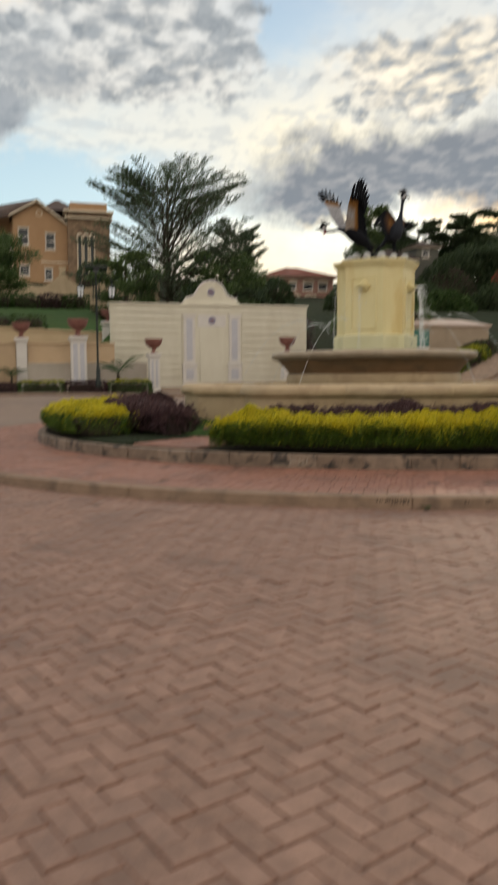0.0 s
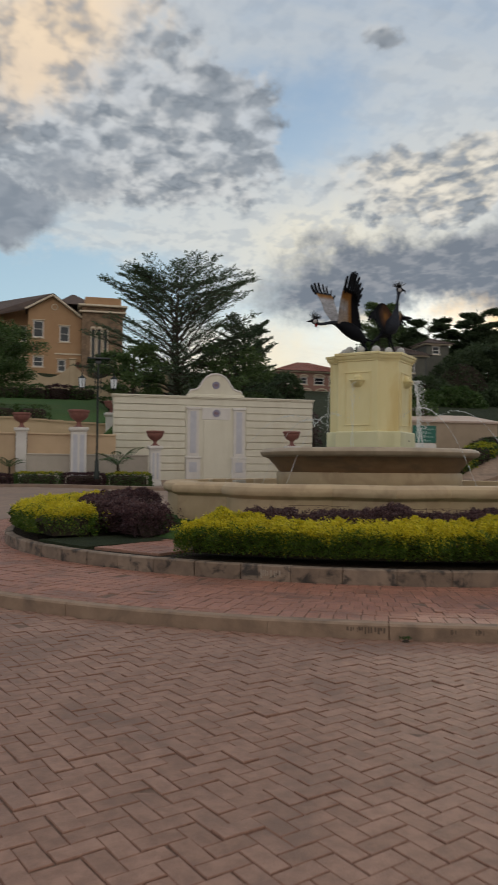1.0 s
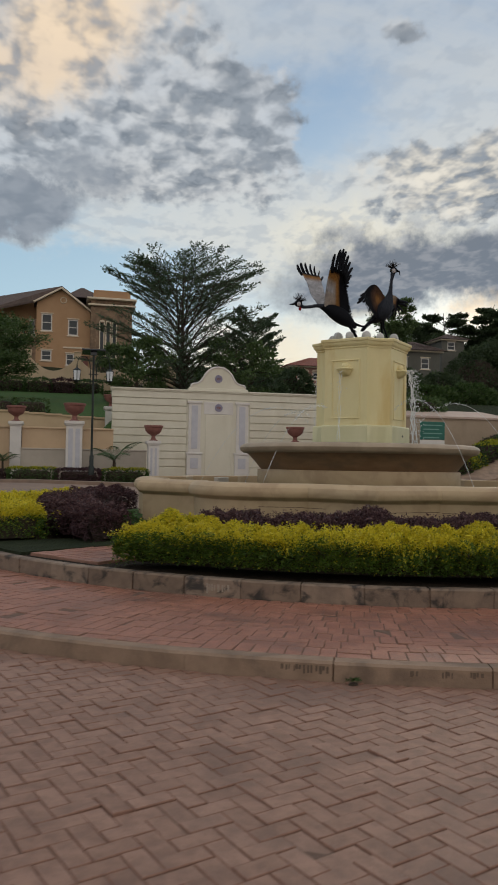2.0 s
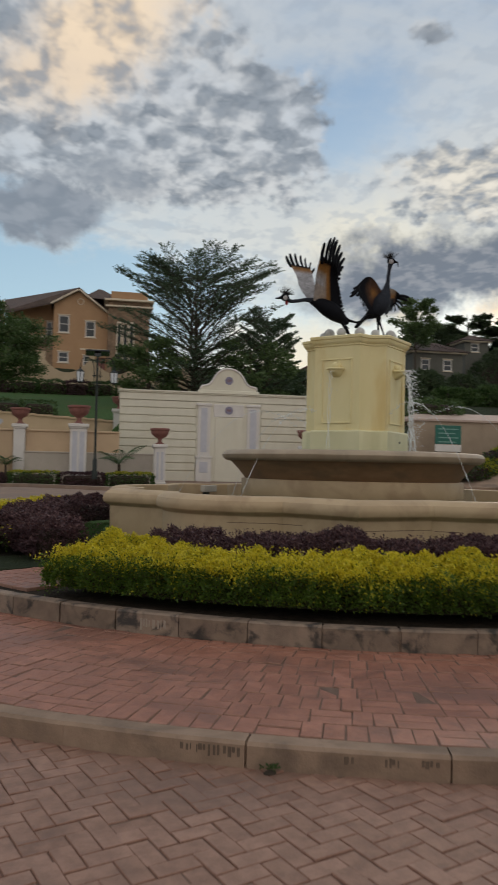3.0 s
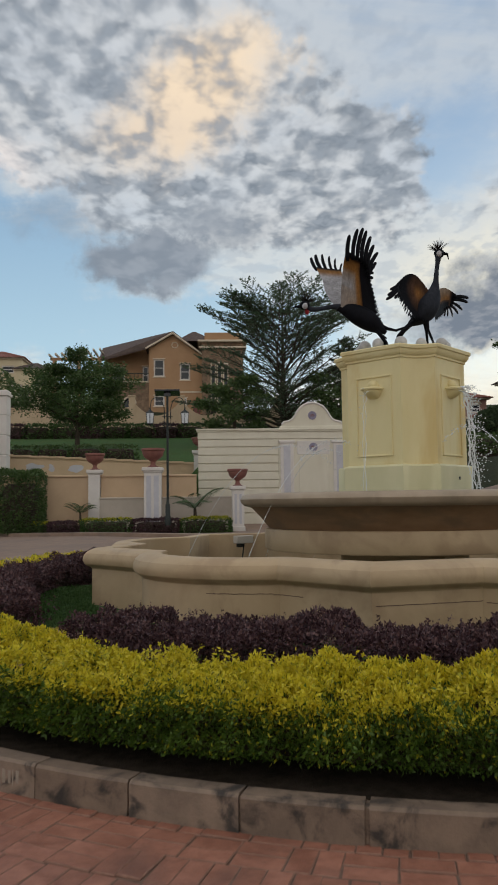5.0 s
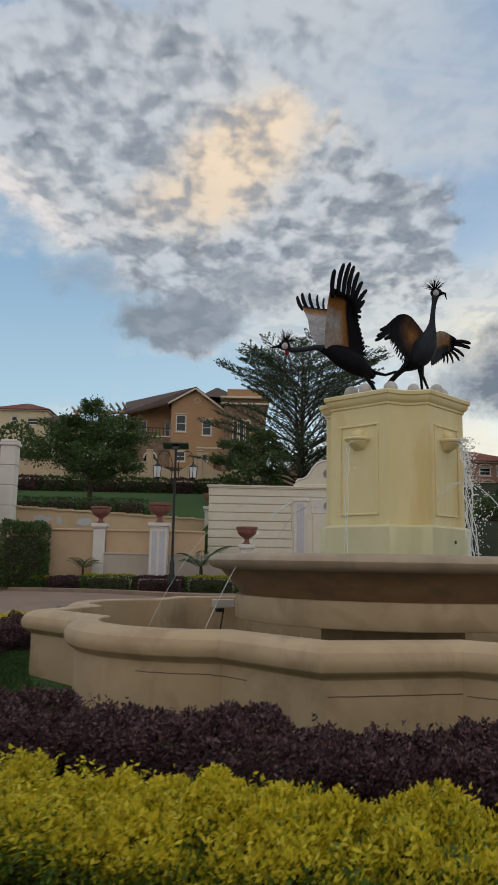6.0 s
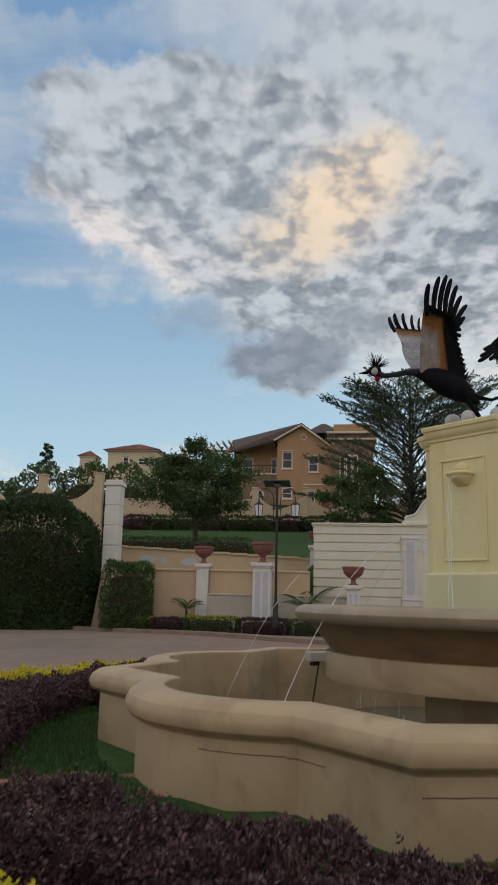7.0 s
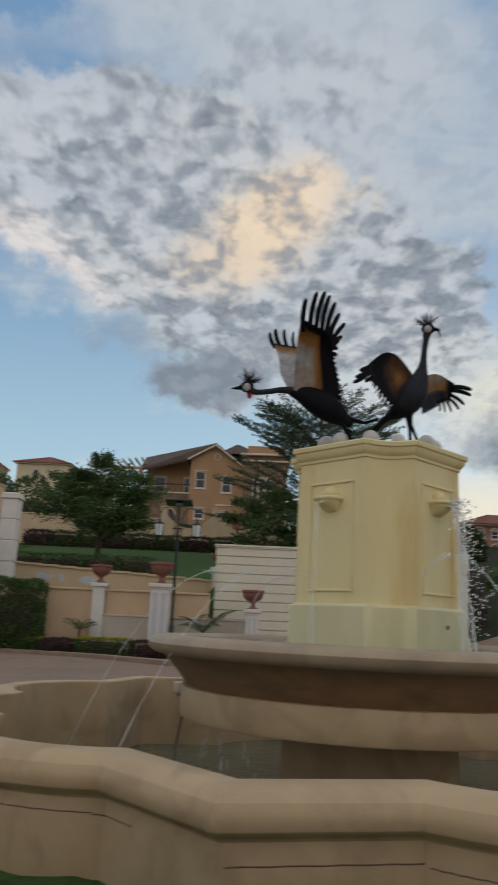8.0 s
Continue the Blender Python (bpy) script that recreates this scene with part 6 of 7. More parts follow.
def ochre_house():
    t = thing("ochre_house", "two-storey ochre house with gabled tile roof, stone tower and balcony", "house", (0, 78, 9.6))
    Z = -9.6
    holes = [(-1.19, -0.16, 13.9 + Z, 15.6 + Z), (1.34, 2.31, 13.57 + Z, 15.17 + Z), (-1.16, -0.16, 11.0 + Z, 12.04 + Z), (2.62, 3.36, 9.6 + Z, 11.63 + Z), (1.2, 2.0, 10.6 + Z, 11.8 + Z)]
    s = Shape()
    wall_with_holes(s, -1.65, 3.47, -1.6, 15.95 + Z, 0, 0.3, holes)
    s.prism([(-1.65, 15.95 + Z), (3.47, 15.95 + Z), (0.67, 18.05 + Z), (-1.65, 16.68 + Z)], 0.0, 0.3, "y")
    s.box(-1.65, -1.35, 0.3, 9.7, -1.6, 16.45 + Z)
    s.box(3.17, 3.47, 0.3, 9.7, -1.6, 15.9 + Z)
    s.box(-1.65, 3.47, 9.7, 10.0, -1.6, 16.45 + Z)
    w = part("wall", s, OCHRE, t, "ochre rendered gable wall")
    for h in holes[:3] + holes[4:]:
        window(t, *h, 0)
    s = Shape()
    s.box(2.66, 3.32, 0.10, 0.16, 9.6 + Z, 11.6 + Z, 0, 0.01)
    part("door", s, TERRACOTTA, t, "dark red door")
    # string course and gable rose
    s = Shape()
    s.box(0.9, 3.47, -0.06, 0.0, 12.3 + Z, 12.45 + Z, 0, 0.01)
    part("string_course", s, TRIM, t)
    s = Shape()
    for k in range(8):
        a = math.pi / 4 * k
        s.tube([(0.86 + 0.30 * math.cos(a), -0.03, 17.0 + Z + 0.30 * math.sin(a)), (0.86 + 0.30 * math.cos(a + 0.785), -0.03, 17.0 + Z + 0.30 * math.sin(a + 0.785))], 0.05, 5)
    part("gable_rose", s, TRIM, t, "star-shaped gable vent surround")
    # roof with verge boards
    s = Shape()
    for xe, ze in ((-1.95, 16.72 + Z), (3.75, 15.95 + Z)):
        zr = 18.28 + Z
        s.prism([(xe, ze), (0.67, zr), (0.67, zr - 0.22), (xe, ze - 0.2)], -0.35, 10.3, "y")
        tile_ridges(s, (xe, -0.35, ze), (xe, 10.3, ze), (0.67, 10.3, zr), (0.67, -0.35, zr), 34, 0, 0.06)
    roof = part("roof", s, ROOF_BROWN, t, "brown tiled gable roof")
    s = Shape()
    s.tube([(-1.95, -0.38, 16.6 + Z), (0.67, -0.38, 18.12 + Z)], 0.10, 6)
    s.tube([(3.75, -0.38, 15.83 + Z), (0.67, -0.38, 18.12 + Z)], 0.10, 6)
    part("verge_board", s, TRIM, roof)
    # wing with balcony and stone arch
    s = Shape()
    wh = [(-2.45, -1.85, 13.5 + Z, 15.3 + Z), (-5.4, -4.2, 13.5 + Z, 15.3 + Z)]
    wall_with_holes(s, -6.2, -1.66, -1.6, 15.5 + Z, 2.2, 2.5, wh)
    s.box(-6.2, -5.9, 2.5, 9.8, -1.6, 15.6 + Z)
    s.prism([(-6.2, 15.5 + Z), (-1.66, 15.5 + Z), (-1.66, 17.35 + Z), (-6.2, 16.42 + Z)], 2.2, 2.5, "y")
    part("wing_wall", s, OCHRE, t)
    for h in wh:
        window(t, *h, 2.2)
    s = Shape()
    e0, e1, r1, r0 = (-1.7, -0.4, 16.78 + Z), (-6.6, 0.4, 15.62 + Z), (-6.75, 5.0, 17.75 + Z), (0.67, -0.36, 18.30 + Z)
    low = lambda p: (p[0], p[1], p[2] - 0.2)
    s.loft([[e0, e1, r1, r0], [low(e0), low(e1), low(r1), low(r0)]], True, (True, True))
    part("wing_roof", s, ROOF_BROWN, t)
    s = Shape()
    arch = [(-3.55 + 0.62 * math.cos(math.pi * k / 12), 11.3 + Z + 0.62 * math.sin(math.pi * k / 12)) for k in range(13)]
    outer = [(-6.2, -1.6), (-6.2, 13.35 + Z), (-1.66, 13.35 + Z), (-1.66, -1.6), (-2.93, -1.6)] + arch + [(-4.17, -1.6)]
    s.prism(outer, 0.2, 0.6, "y")
    st = part("stone_wall", s, STONE, t, "rubble stone wall with arched opening")
    s = Shape()
    s.tube([(x, 0.18, z) for x, z in arch], 0.09, 6)
    part("arch_trim", s, TRIM, st)
    s = Shape()
    s.box(-4.2, -2.9, 0.62, 0.66, 9.6 + Z, 12.0 + Z)
    part("arch_glass", s, WINDOW_GLASS, st)
    s = Shape()
    s.box(-6.3, -1.6, 0.1, 0.75, 13.35 + Z, 13.5 + Z, 0, 0.02)
    part("balcony_coping", s, TRIM, st)
    for k in range(12):
        s = Shape()
        s.box(-6.0 + 0.36 * k, -5.95 + 0.36 * k, 0.35, 0.40, 13.5 + Z, 14.25 + Z)
        part("baluster", s, METAL_DARK, st)
    s = Shape()
    s.box(-6.1, -1.7, 0.33, 0.42, 14.25 + Z, 14.33 + Z)
    part("balcony_rail", s, METAL_DARK, st)
    # pergola rafters
    for k in range(9):
        s = Shape()
        x = -11.2 + 0.60 * k
        s.box(x, x + 0.14, -0.6, 3.0, 15.85 + Z + 0.07 * k, 16.07 + Z + 0.07 * k, 0, 0.02)
        part("rafter", s, TRIM, t, "pergola rafter")
    s = Shape()
    s.box(-11.2, -6.3, 0.4, 0.6, 15.6 + Z, 15.85 + Z)
    for x in (-11.0, -8.6, -6.6):
        s.box(x, x + 0.3, 0.35, 0.65, -1.6, 15.6 + Z)
    part("pergola_frame", s, OCHRE, t)
    # stone tower with tall slots under a hipped roof
    s = Shape()
    slots = [(4.42 + 0.60 * k, 4.74 + 0.60 * k, 11.1 + Z, 14.85 + Z) for k in range(3)]
    wall_with_holes(s, 3.48, 7.5, -1.6, 17.25 + Z, -0.8, -0.4, slots)
    s.box(3.48, 3.9, -0.4, 5.5, -1.6, 17.25 + Z)
    s.box(7.1, 7.5, -0.4, 5.5, -1.6, 17.25 + Z)
    tw = part("tower_wall", s, STONE, t, "brown stone tower")
    for x0, x1, z0, z1 in slots:
        s = Shape()
        s.box(x0 - 0.10, x0, -0.88, -0.8, z0, z1 + 0.1)
        s.box(x1, x1 + 0.10, -0.88, -0.8, z0, z1 + 0.1)
        s.prism([(x0 - 0.1 + (x1 - x0 + 0.2) * (0.5 - 0.5 * math.cos(math.pi * k / 8)), z1 + 0.1 + 0.2 * math.sin(math.pi * k / 8)) for k in range(9)], -0.88, -0.8, "y")
        part("slot_trim", s, TRIM, tw)
        s = Shape()
        s.box(x0, x1, -0.6, -0.55, z0, z1)
        part("slot_glass", s, WINDOW_GLASS, tw)
    s = Shape()
    s.box(3.2, 7.8, -1.1, 5.9, 16.5 + Z, 16.68 + Z, 0, 0.03)
    s.box(3.1, 7.9, -1.2, 6.0, 17.1 + Z, 17.3 + Z, 0, 0.03)
    part("tower_cornice", s, TRIM, tw)
    s = Shape()
    b = [(0.9, 0.6), (4.9, 0.6), (4.9, 5.5), (0.9, 5.5)]
    s.loft([[(x, y, 17.55 + Z) for x, y in b], [(2.7 + (x - 2.9) * 0.08, 3.0 + (y - 3.0) * 0.1, 18.95 + Z) for x, y in b]], True, (True, True))
    part("tower_roof", s, ROOF_BROWN, tw)
    s = Shape()
    s.box(3.75, 7.3, -0.7, 5.3, 17.3 + Z, 18.1 + Z, 0, 0.03)
    part("parapet", s, OCHRE, tw)


ochre_house()


def hip_house(name, label, at, w, d, h, roof_h, wall, roof, wins, over=0.5, seed=0, arches=False):
    t = thing(name, label, "house", at)
    s = Shape()
    wall_with_holes(s, -w / 2, w / 2, -4.0, h, 0, 0.3, wins)
    s.box(-w / 2, -w / 2 + 0.3, 0.3, d, -4.0, h)
    s.box(w / 2 - 0.3, w / 2, 0.3, d, -4.0, h)
    s.box(-w / 2 + 0.3, w / 2 - 0.3, d - 0.3, d, -4.0, h)
    part("wall", s, wall, t)
    for q in wins:
        window(t, *q, 0)
        if arches:
            s = Shape()
            r = (q[1] - q[0]) / 2
            s.tube([((q[0] + q[1]) / 2 + (r + 0.06) * math.cos(math.pi * k / 10), -0.04, q[3] + r * 0.5 * math.sin(math.pi * k / 10)) for k in range(11)], 0.10, 6)
            part("arch_trim", s, TRIM, t)
    s = Shape()
    s.box(-w / 2 - over * 0.6, w / 2 + over * 0.6, -over * 0.6, d + over * 0.6, h, h + 0.18, 0, 0.03)
    part("cornice", s, TRIM, t)
    s = Shape()
    b = [(-w / 2 - over, -over), (w / 2 + over, -over), (w / 2 + over, d + over), (-w / 2 - over, d + over)]
    k = max(0.06, 1 - d / w)
    top = [(x * k, d / 2 + (y - d / 2) * 0.04, h + 0.18 + roof_h) for x, y in b]
    low = [(x, y, h + 0.18) for x, y in b]
    s.loft([low, top], True, (True, True))
    tile_ridges(s, low[0], low[1], top[1], top[0], int(w / 0.32), 0, 0.06)
    tile_ridges(s, low[3], low[0], top[0], top[3], int(d / 0.32), 0, 0.06)
    tile_ridges(s, low[1], low[2], top[2], top[1], int(d / 0.32), 0, 0.06)
    part("roof", s, roof, t, "", False)
    return t


hip_house("cream_house", "pale yellow tower house with red hipped roof on the hill", (-22.3, 100, 15.0), 6.4, 6.5, 4.85, 1.35, CREAM_FAR, ROOF_RED, [(-1.2, -0.4, 3.0, 4.2), (1.6, 2.3, 0.2, 1.6), (0.8, 2.3, 3.1, 4.0)])
hip_house("cream_house", "small pale turret with red pyramid roof", (-28.6, 101, 15.0), 2.0, 2.0, 4.3, 0.8, CREAM_FAR, ROOF_RED, [(-0.4, 0.4, 2.9, 3.7)], 0.25)
hip_house("white_house", "pale house with dark window bays beside the trees", (-17.2, 97, 13.5), 3.8, 6.0, 4.4, 1.2, CREAM_FAR, ROOF_BROWN, [(-1.5, -1.1, 0.6, 2.6), (-0.7, -0.3, 0.6, 2.6), (0.1, 0.5, 0.6, 2.6)], 0.4)
hip_house("pink_house", "pink arcaded house with red hipped roof among trees", (30.6, 86, 9.2), 8.2, 7.0, 3.4, 1.45, PINK_FAR, ROOF_RED, [(-3.3, -2.0, 2.0, 2.9), (-1.4, -0.5, 2.0, 2.9), (0.3, 1.6, 2.0, 2.9), (2.2, 3.4, 2.0, 2.9), (-3.3, -2.0, 0.3, 1.2), (-1.4, -0.1, 0.3, 1.2), (0.6, 1.9, 0.3, 1.2)], 0.6, 0, True)
hip_house("grey_house", "house with brown hipped roof behind bushes, shade put into its wall colour", (37.4, 76, 10.1), 5.6, 6.0, 3.4, 1.5, SHADED_WALL, ROOF_BROWN, [(-1.9, -0.9, 1.6, 2.8), (0.6, 1.6, 1.6, 2.8)], 0.6)
hip_house("grey_house", "small upper storey with pale walls and brown roof", (45.0, 82, 13.7), 2.9, 3.0, 2.3, 0.8, SHADED_WALL, ROOF_BROWN, [(-0.7, 0.3, 1.2, 2.2)], 0.5)


# ---------------------------------------------------------------- trees and bushes on the hill
def fan_tree(name, label, at, height, spread, trunk_r, seed, mat, leaf, boughs, per_twig):
    """Long ascending boughs, each a flat fan of side twigs set with narrow leaves."""
    rnd = random.Random(seed)
    rng = np.random.default_rng(seed)
    t = thing(name, label, "tree", at)
    wood = Shape()
    axis = [Vector((rnd.gauss(0, 0.008) * height * i / 6, rnd.gauss(0, 0.008) * height * i / 6, -0.3 if i == 0 else height * 0.93 * i / 6)) for i in range(7)]
    wood.tube(axis, [trunk_r * (1.25 if i == 0 else 1 - 0.15 * i) for i in range(7)], 9)
    cen, nor = [], []

    def leaves(p, q, n, wide):
        way = (q - p).normalized()
        for _ in range(n):
            w = rnd.random()
            c = p.lerp(q, w)
            g = wide * (1 - 0.75 * w)
            cen.append((c.x + rnd.gauss(0, g), c.y + rnd.gauss(0, g), c.z + rnd.gauss(0, g * 0.45)))
            nor.append((way.x, way.y, way.z + 0.1))

    for k in range(boughs):
        f = 0.09 + 0.80 * (k + rnd.random() * 0.7) / boughs
        az = k * 2.399 + rnd.gauss(0, 0.2)
        st = along(axis, f)
        reach = spread * rnd.uniform(0.70, 1.06) * (1.0 - 0.36 * f)
        ceiling_ = height * (1.0 - 0.24 * (reach / spread) ** 2) * rnd.uniform(0.93, 1.03)
        slope = min(0.24 + 0.85 * f + rnd.gauss(0, 0.14), max(0.12, (ceiling_ - st.z) / reach))
        way, flat = Vector((math.cos(az), math.sin(az), 0)), Vector((-math.sin(az), math.cos(az), 0))
        limb = [st + way * reach * u + Vector((0, 0, reach * slope * (1.35 * u - 0.35 * u * u))) + flat * 0.05 * reach * math.sin(u * 3 + k) for u in (0, 0.2, 0.4, 0.6, 0.8, 1.0)]
        thick = trunk_r * 0.36 * (1 - 0.6 * f)
        wood.tube(limb, [thick, thick * 0.8, thick * 0.6, thick * 0.42, thick * 0.25, thick * 0.1], 6)
        rise = (limb[-1] - limb[0]).normalized()
        n = 11
        for j in range(n):
            u = 0.20 + 0.78 * (j + rnd.random() * 0.5) / n
            p = along(limb, u)
            for sg in (-1, 1):
                tl = reach * 0.34 * (1.12 - 0.85 * u) * rnd.uniform(0.7, 1.15) + 0.12
                q = p + (rise * rnd.uniform(0.75, 1.0) + flat * sg * rnd.uniform(0.5, 0.9) + Vector((0, 0, rnd.uniform(-0.12, 0.14)))).normalized() * tl
                wood.tube([p, p.lerp(q, 0.5) + Vector((0, 0, 0.02 * tl)), q], [thick * 0.28, thick * 0.18, thick * 0.07], 4, 0, 1, False)
                leaves(p, q, per_twig, 0.035 + 0.05 * tl)
        leaves(limb[-2], limb[-1] + rise * 0.2, per_twig, 0.07)
    part("trunk", wood, BARK, t, "", True, raw=True)
    nor_ = np.array(nor)
    ob = new("crown", leaf_mesh("crown", np.array(cen), nor_, leaf, [mat], np.zeros(len(cen), int), rng, 1.1, 0.34))
    ob.parent = t
    return t


make_tree("lawn_tree", "dark broad-leaved tree with tiered crown on the lawn", (-3.3, 46.5, 4.2), 5.3, 4.0, 0.16, 41, [LEAF_TREE, LEAF_HEDGE], 0.17, 120, 24, 0.34, 0.26, "clumps", 10)
fan_tree("feathery_tree", "tall feathery tree with ascending fan-like branches", (8.5, 50.0, 4.0), 11.2, 6.7, 0.24, 42, LEAF_FEATHER, 0.14, 92, 30)
fan_tree("feathery_tree", "smaller feathery tree beside the tall one", (13.9, 53.0, 5.5), 6.8, 2.9, 0.18, 43, LEAF_FEATHER, 0.13, 44, 28)
make_tree("round_tree", "dark round tree behind the screen wall", (11.8, 49.0, 4.6), 4.6, 2.6, 0.14, 44, [LEAF_TREE], 0.24, 50, 14, 0.25, 0.2, "round", 8)
make_tree("round_tree", "dark round tree behind the screen wall", (5.4, 47.5, 4.6), 4.4, 2.2, 0.14, 45, [LEAF_TREE], 0.24, 50, 12, 0.25, 0.2, "round", 8)
make_tree("thin_tree", "slender tree with sparse dark leaf tufts", (34.0, 74, 9.5), 10.0, 2.2, 0.14, 46, [LEAF_TREE], 0.30, 46, 20, 0.5, 0.42, "round", 7)
make_tree("pointed_tree", "slender pointed conifer on the skyline", (21.2, 76, 9.0), 6.2, 1.2, 0.12, 47, [LEAF_TREE], 0.3, 26, 20, 0.2, 0.1, "cone", 5)
make_tree("pointed_tree", "slender tiered conifer on the skyline", (-34.5, 102, 15.5), 6.6, 1.6, 0.12, 48, [LEAF_TREE], 0.34, 26, 18, 0.15, 0.1, "cone", 5)
for k, (x, y, h, sp) in enumerate(((43.5, 90, 9.0, 4.4), (48.0, 90, 11.0, 4.8), (53.5, 88, 12.5, 4.8), (58.5, 86, 13.0, 6.0), (50.5, 80, 7.4, 4.2), (66, 88, 13.5, 6.5), (55, 90, 9.0, 5.0))):
    make_tree("hill_tree", "broad dark tree in the grove on the hill", (x, y, ground_z(x, y) - 0.3), h, sp, 0.22, 90 + k, [LEAF_DIMMED], 0.33, 120, 20, 0.22, 0.42 if k in (2, 3, 5) else 0.22, "tiers" if k in (1, 2, 3) else "round", 9, "grove on the hill")
for k, (x, y, sx, sz) in enumerate(((35.0, 68, 5.2, 1.7), (39.6, 68, 5.6, 2.0), (46, 70, 5.0, 2.6), (55, 78, 9.0, 6.6), (46, 78, 9.0, 5.6), (39, 73, 6.4, 2.7), (60, 78, 10.0, 7.5), (29.0, 66, 6.0, 2.6), (33, 70, 5.0, 3.4), (20, 66, 5.0, 3.0), (16.5, 60, 4.5, 3.2), (59, 72, 8.0, 3.4))):
    bush("hill_bush", "rounded bush of mid green leaves on the hillside" if k < 2 else "dark rounded bush on the hillside", (x, y, ground_z(x, y) - 0.2), (sx, 3.0, sz), 120 + k, [LEAF_TREE, LEAF_HEDGE, LEAF_HEDGE] if k < 2 else [LEAF_DIMMED], 4200, 0.36, 0.0, "bush", "bushes of the hillside")
for k, (x, y, sx, sz) in enumerate(((-21, 96, 9, 2.6), (-28, 97, 9, 3.4), (-35, 98, 10, 3.6), (-43, 99, 10, 3.2), (-14.5, 92, 6, 2.4), (-9, 76, 5, 2.5), (-30, 80, 12, 2.6))):
    bush("hill_bush", "dark rounded bush below the hill houses", (x, y, ground_z(x, y) - 0.3), (sx, 4.0, sz), 140 + k, [LEAF_TREE], 3600, 0.36, 0.0, "bush", "bushes of the hillside")
bush("clipped_tree", "dark clipped tree head before the house", (5.3, 71, ground_z(5.3, 71)), (2.8, 2.4, 11.1 - ground_z(5.3, 71)), 230, [LEAF_DIMMED], 3600, 0.22, 0.35, "tree")
for k, (x, sz) in enumerate(((-15.6, 7.3), (-12.2, 7.0), (-19.6, 7.0), (-24.0, 6.6))):
    bush("hill_bush", "dark bush rising behind the plain sandy wall", (x, 64.0, ground_z(x, 64.0) - 0.3), (5.6, 3.0, sz), 200 + k, [LEAF_TREE], 4200, 0.30, 0.1, "bush", "bushes of the hillside")
for k, (x, y, z, w) in enumerate(((48.0, 72, 10.6, 1.6), (50.2, 72, 10.3, 1.9))):
    bush("flowering_shrub", "shrub covered in bright red flowers", (x, y, z), (w, 1.2, 1.5), 150 + k, [leaf_material("red_flower", (0.34, 0.02, 0.03), (0.52, 0.06, 0.07)), LEAF_TREE], 900, 0.22, 0.0, "bush")


# ---------------------------------------------------------------- planter wall, sign and traffic island across the road
def planter_wall():
    t = thing("planter_wall", "beige rendered planter wall with pale sloping coping", "wall", (16.75, 29.4, 1.5), 0, "", "structure")
    s = Shape()
    s.box(-2.6, 2.35, 0.0, 0.35, -1.0, 1.72)
    s.box(2.0, 2.35, 0.35, 3.4, -1.0, 1.72)
    part("wall", s, material("dull_brown_render", (0.30, 0.225, 0.16), (0.36, 0.275, 0.20), 1.5, 0.8, 0.1, 50, (0.24, 0.18, 0.13), 0.5, 0.5), t)
    s = Shape()
    s.loft([[(-2.7, -0.08, 1.72), (2.45, -0.08, 1.72), (2.45, 3.5, 1.72), (-2.7, 3.5, 1.72)], [(-2.7, -0.08, 1.80), (2.45, -0.08, 1.80), (2.45, 3.5, 1.80), (-2.7, 3.5, 1.80)], [(-2.0, 1.2, 2.12), (1.7, 1.2, 2.12), (1.7, 3.0, 2.12), (-2.0, 3.0, 2.12)]], True, (True, True))
    part("coping", s, material("pinkish_coping", (0.40, 0.30, 0.25), (0.47, 0.36, 0.30), 2, 0.7, 0.1, 50), t)
    bush("planter_shrub", "low dark green shrub on the planter wall", (15.6, 31.0, 3.4), (2.4, 1.6, 0.75), 170, [LEAF_HEDGE, LEAF_TREE], 2200, 0.13, 0.3)
    bush("planter_shrub", "low dark green shrub on the planter wall", (13.6, 31.2, 3.1), (2.0, 1.6, 0.75), 171, [LEAF_HEDGE, LEAF_TREE], 2000, 0.13, 0.3)
    g = thing("sign_board", "green sign board with white lettering bars on two posts", "sign", (15.2, 28.6, 1.24))
    s = Shape()
    s.box(-0.52, 0.52, -0.03, 0.03, 1.08, 1.78, 0, 0.01)
    b = part("board", s, material("green_enamel", (0.010, 0.10, 0.075), (0.014, 0.12, 0.09), 4, 0.35, 0.03, 40), g)
    for k in range(4):
        s = Shape()
        s.box(-0.40, 0.40 - 0.12 * (k % 2), -0.036, -0.03, 1.62 - 0.16 * k, 1.66 - 0.16 * k)
        part("lettering_bar", s, material("dim_lettering", (0.12, 0.26, 0.22), (0.16, 0.30, 0.26), 4, 0.4, 0.02, 40) if k == 0 else b.children[0].data.materials[0], b, "pale lettering bar")
    s = Shape()
    s.box(-0.52, 0.52, -0.025, 0.025, 0.80, 1.06, 0, 0.01)
    part("lower_board", s, WHITE, g, "white lower board")
    for x in (-0.48, 0.44):
        s = Shape()
        s.box(x, x + 0.06, 0.03, 0.09, -0.3, 1.75)
        part("post", s, METAL_DARK, g)


planter_wall()
s = Shape()
isl = [(14.0, 26.2), (15.6, 25.2), (17.4, 25.9), (18.8, 27.0), (19.6, 28.4), (19.2, 29.2), (16.5, 28.5), (14.4, 27.4)]
lo = [along(isl + isl[:1], k / 40) for k in range(40)]
s.loft([[(p.x, p.y, base_rise(p.x, p.y) - 0.3) for p in lo], [(p.x, p.y, base_rise(p.x, p.y) + 0.14) for p in lo], [(16.9 + (p.x - 16.9) * 0.95, 27.3 + (p.y - 27.3) * 0.95, base_rise(p.x, p.y) + 0.16) for p in lo], [(16.9, 27.3, base_rise(16.9, 27.3) + 0.15)] * 40], True)
setting("traffic_island", s, [KERB], "kerbed traffic island paved with pale stone", "traffic island")
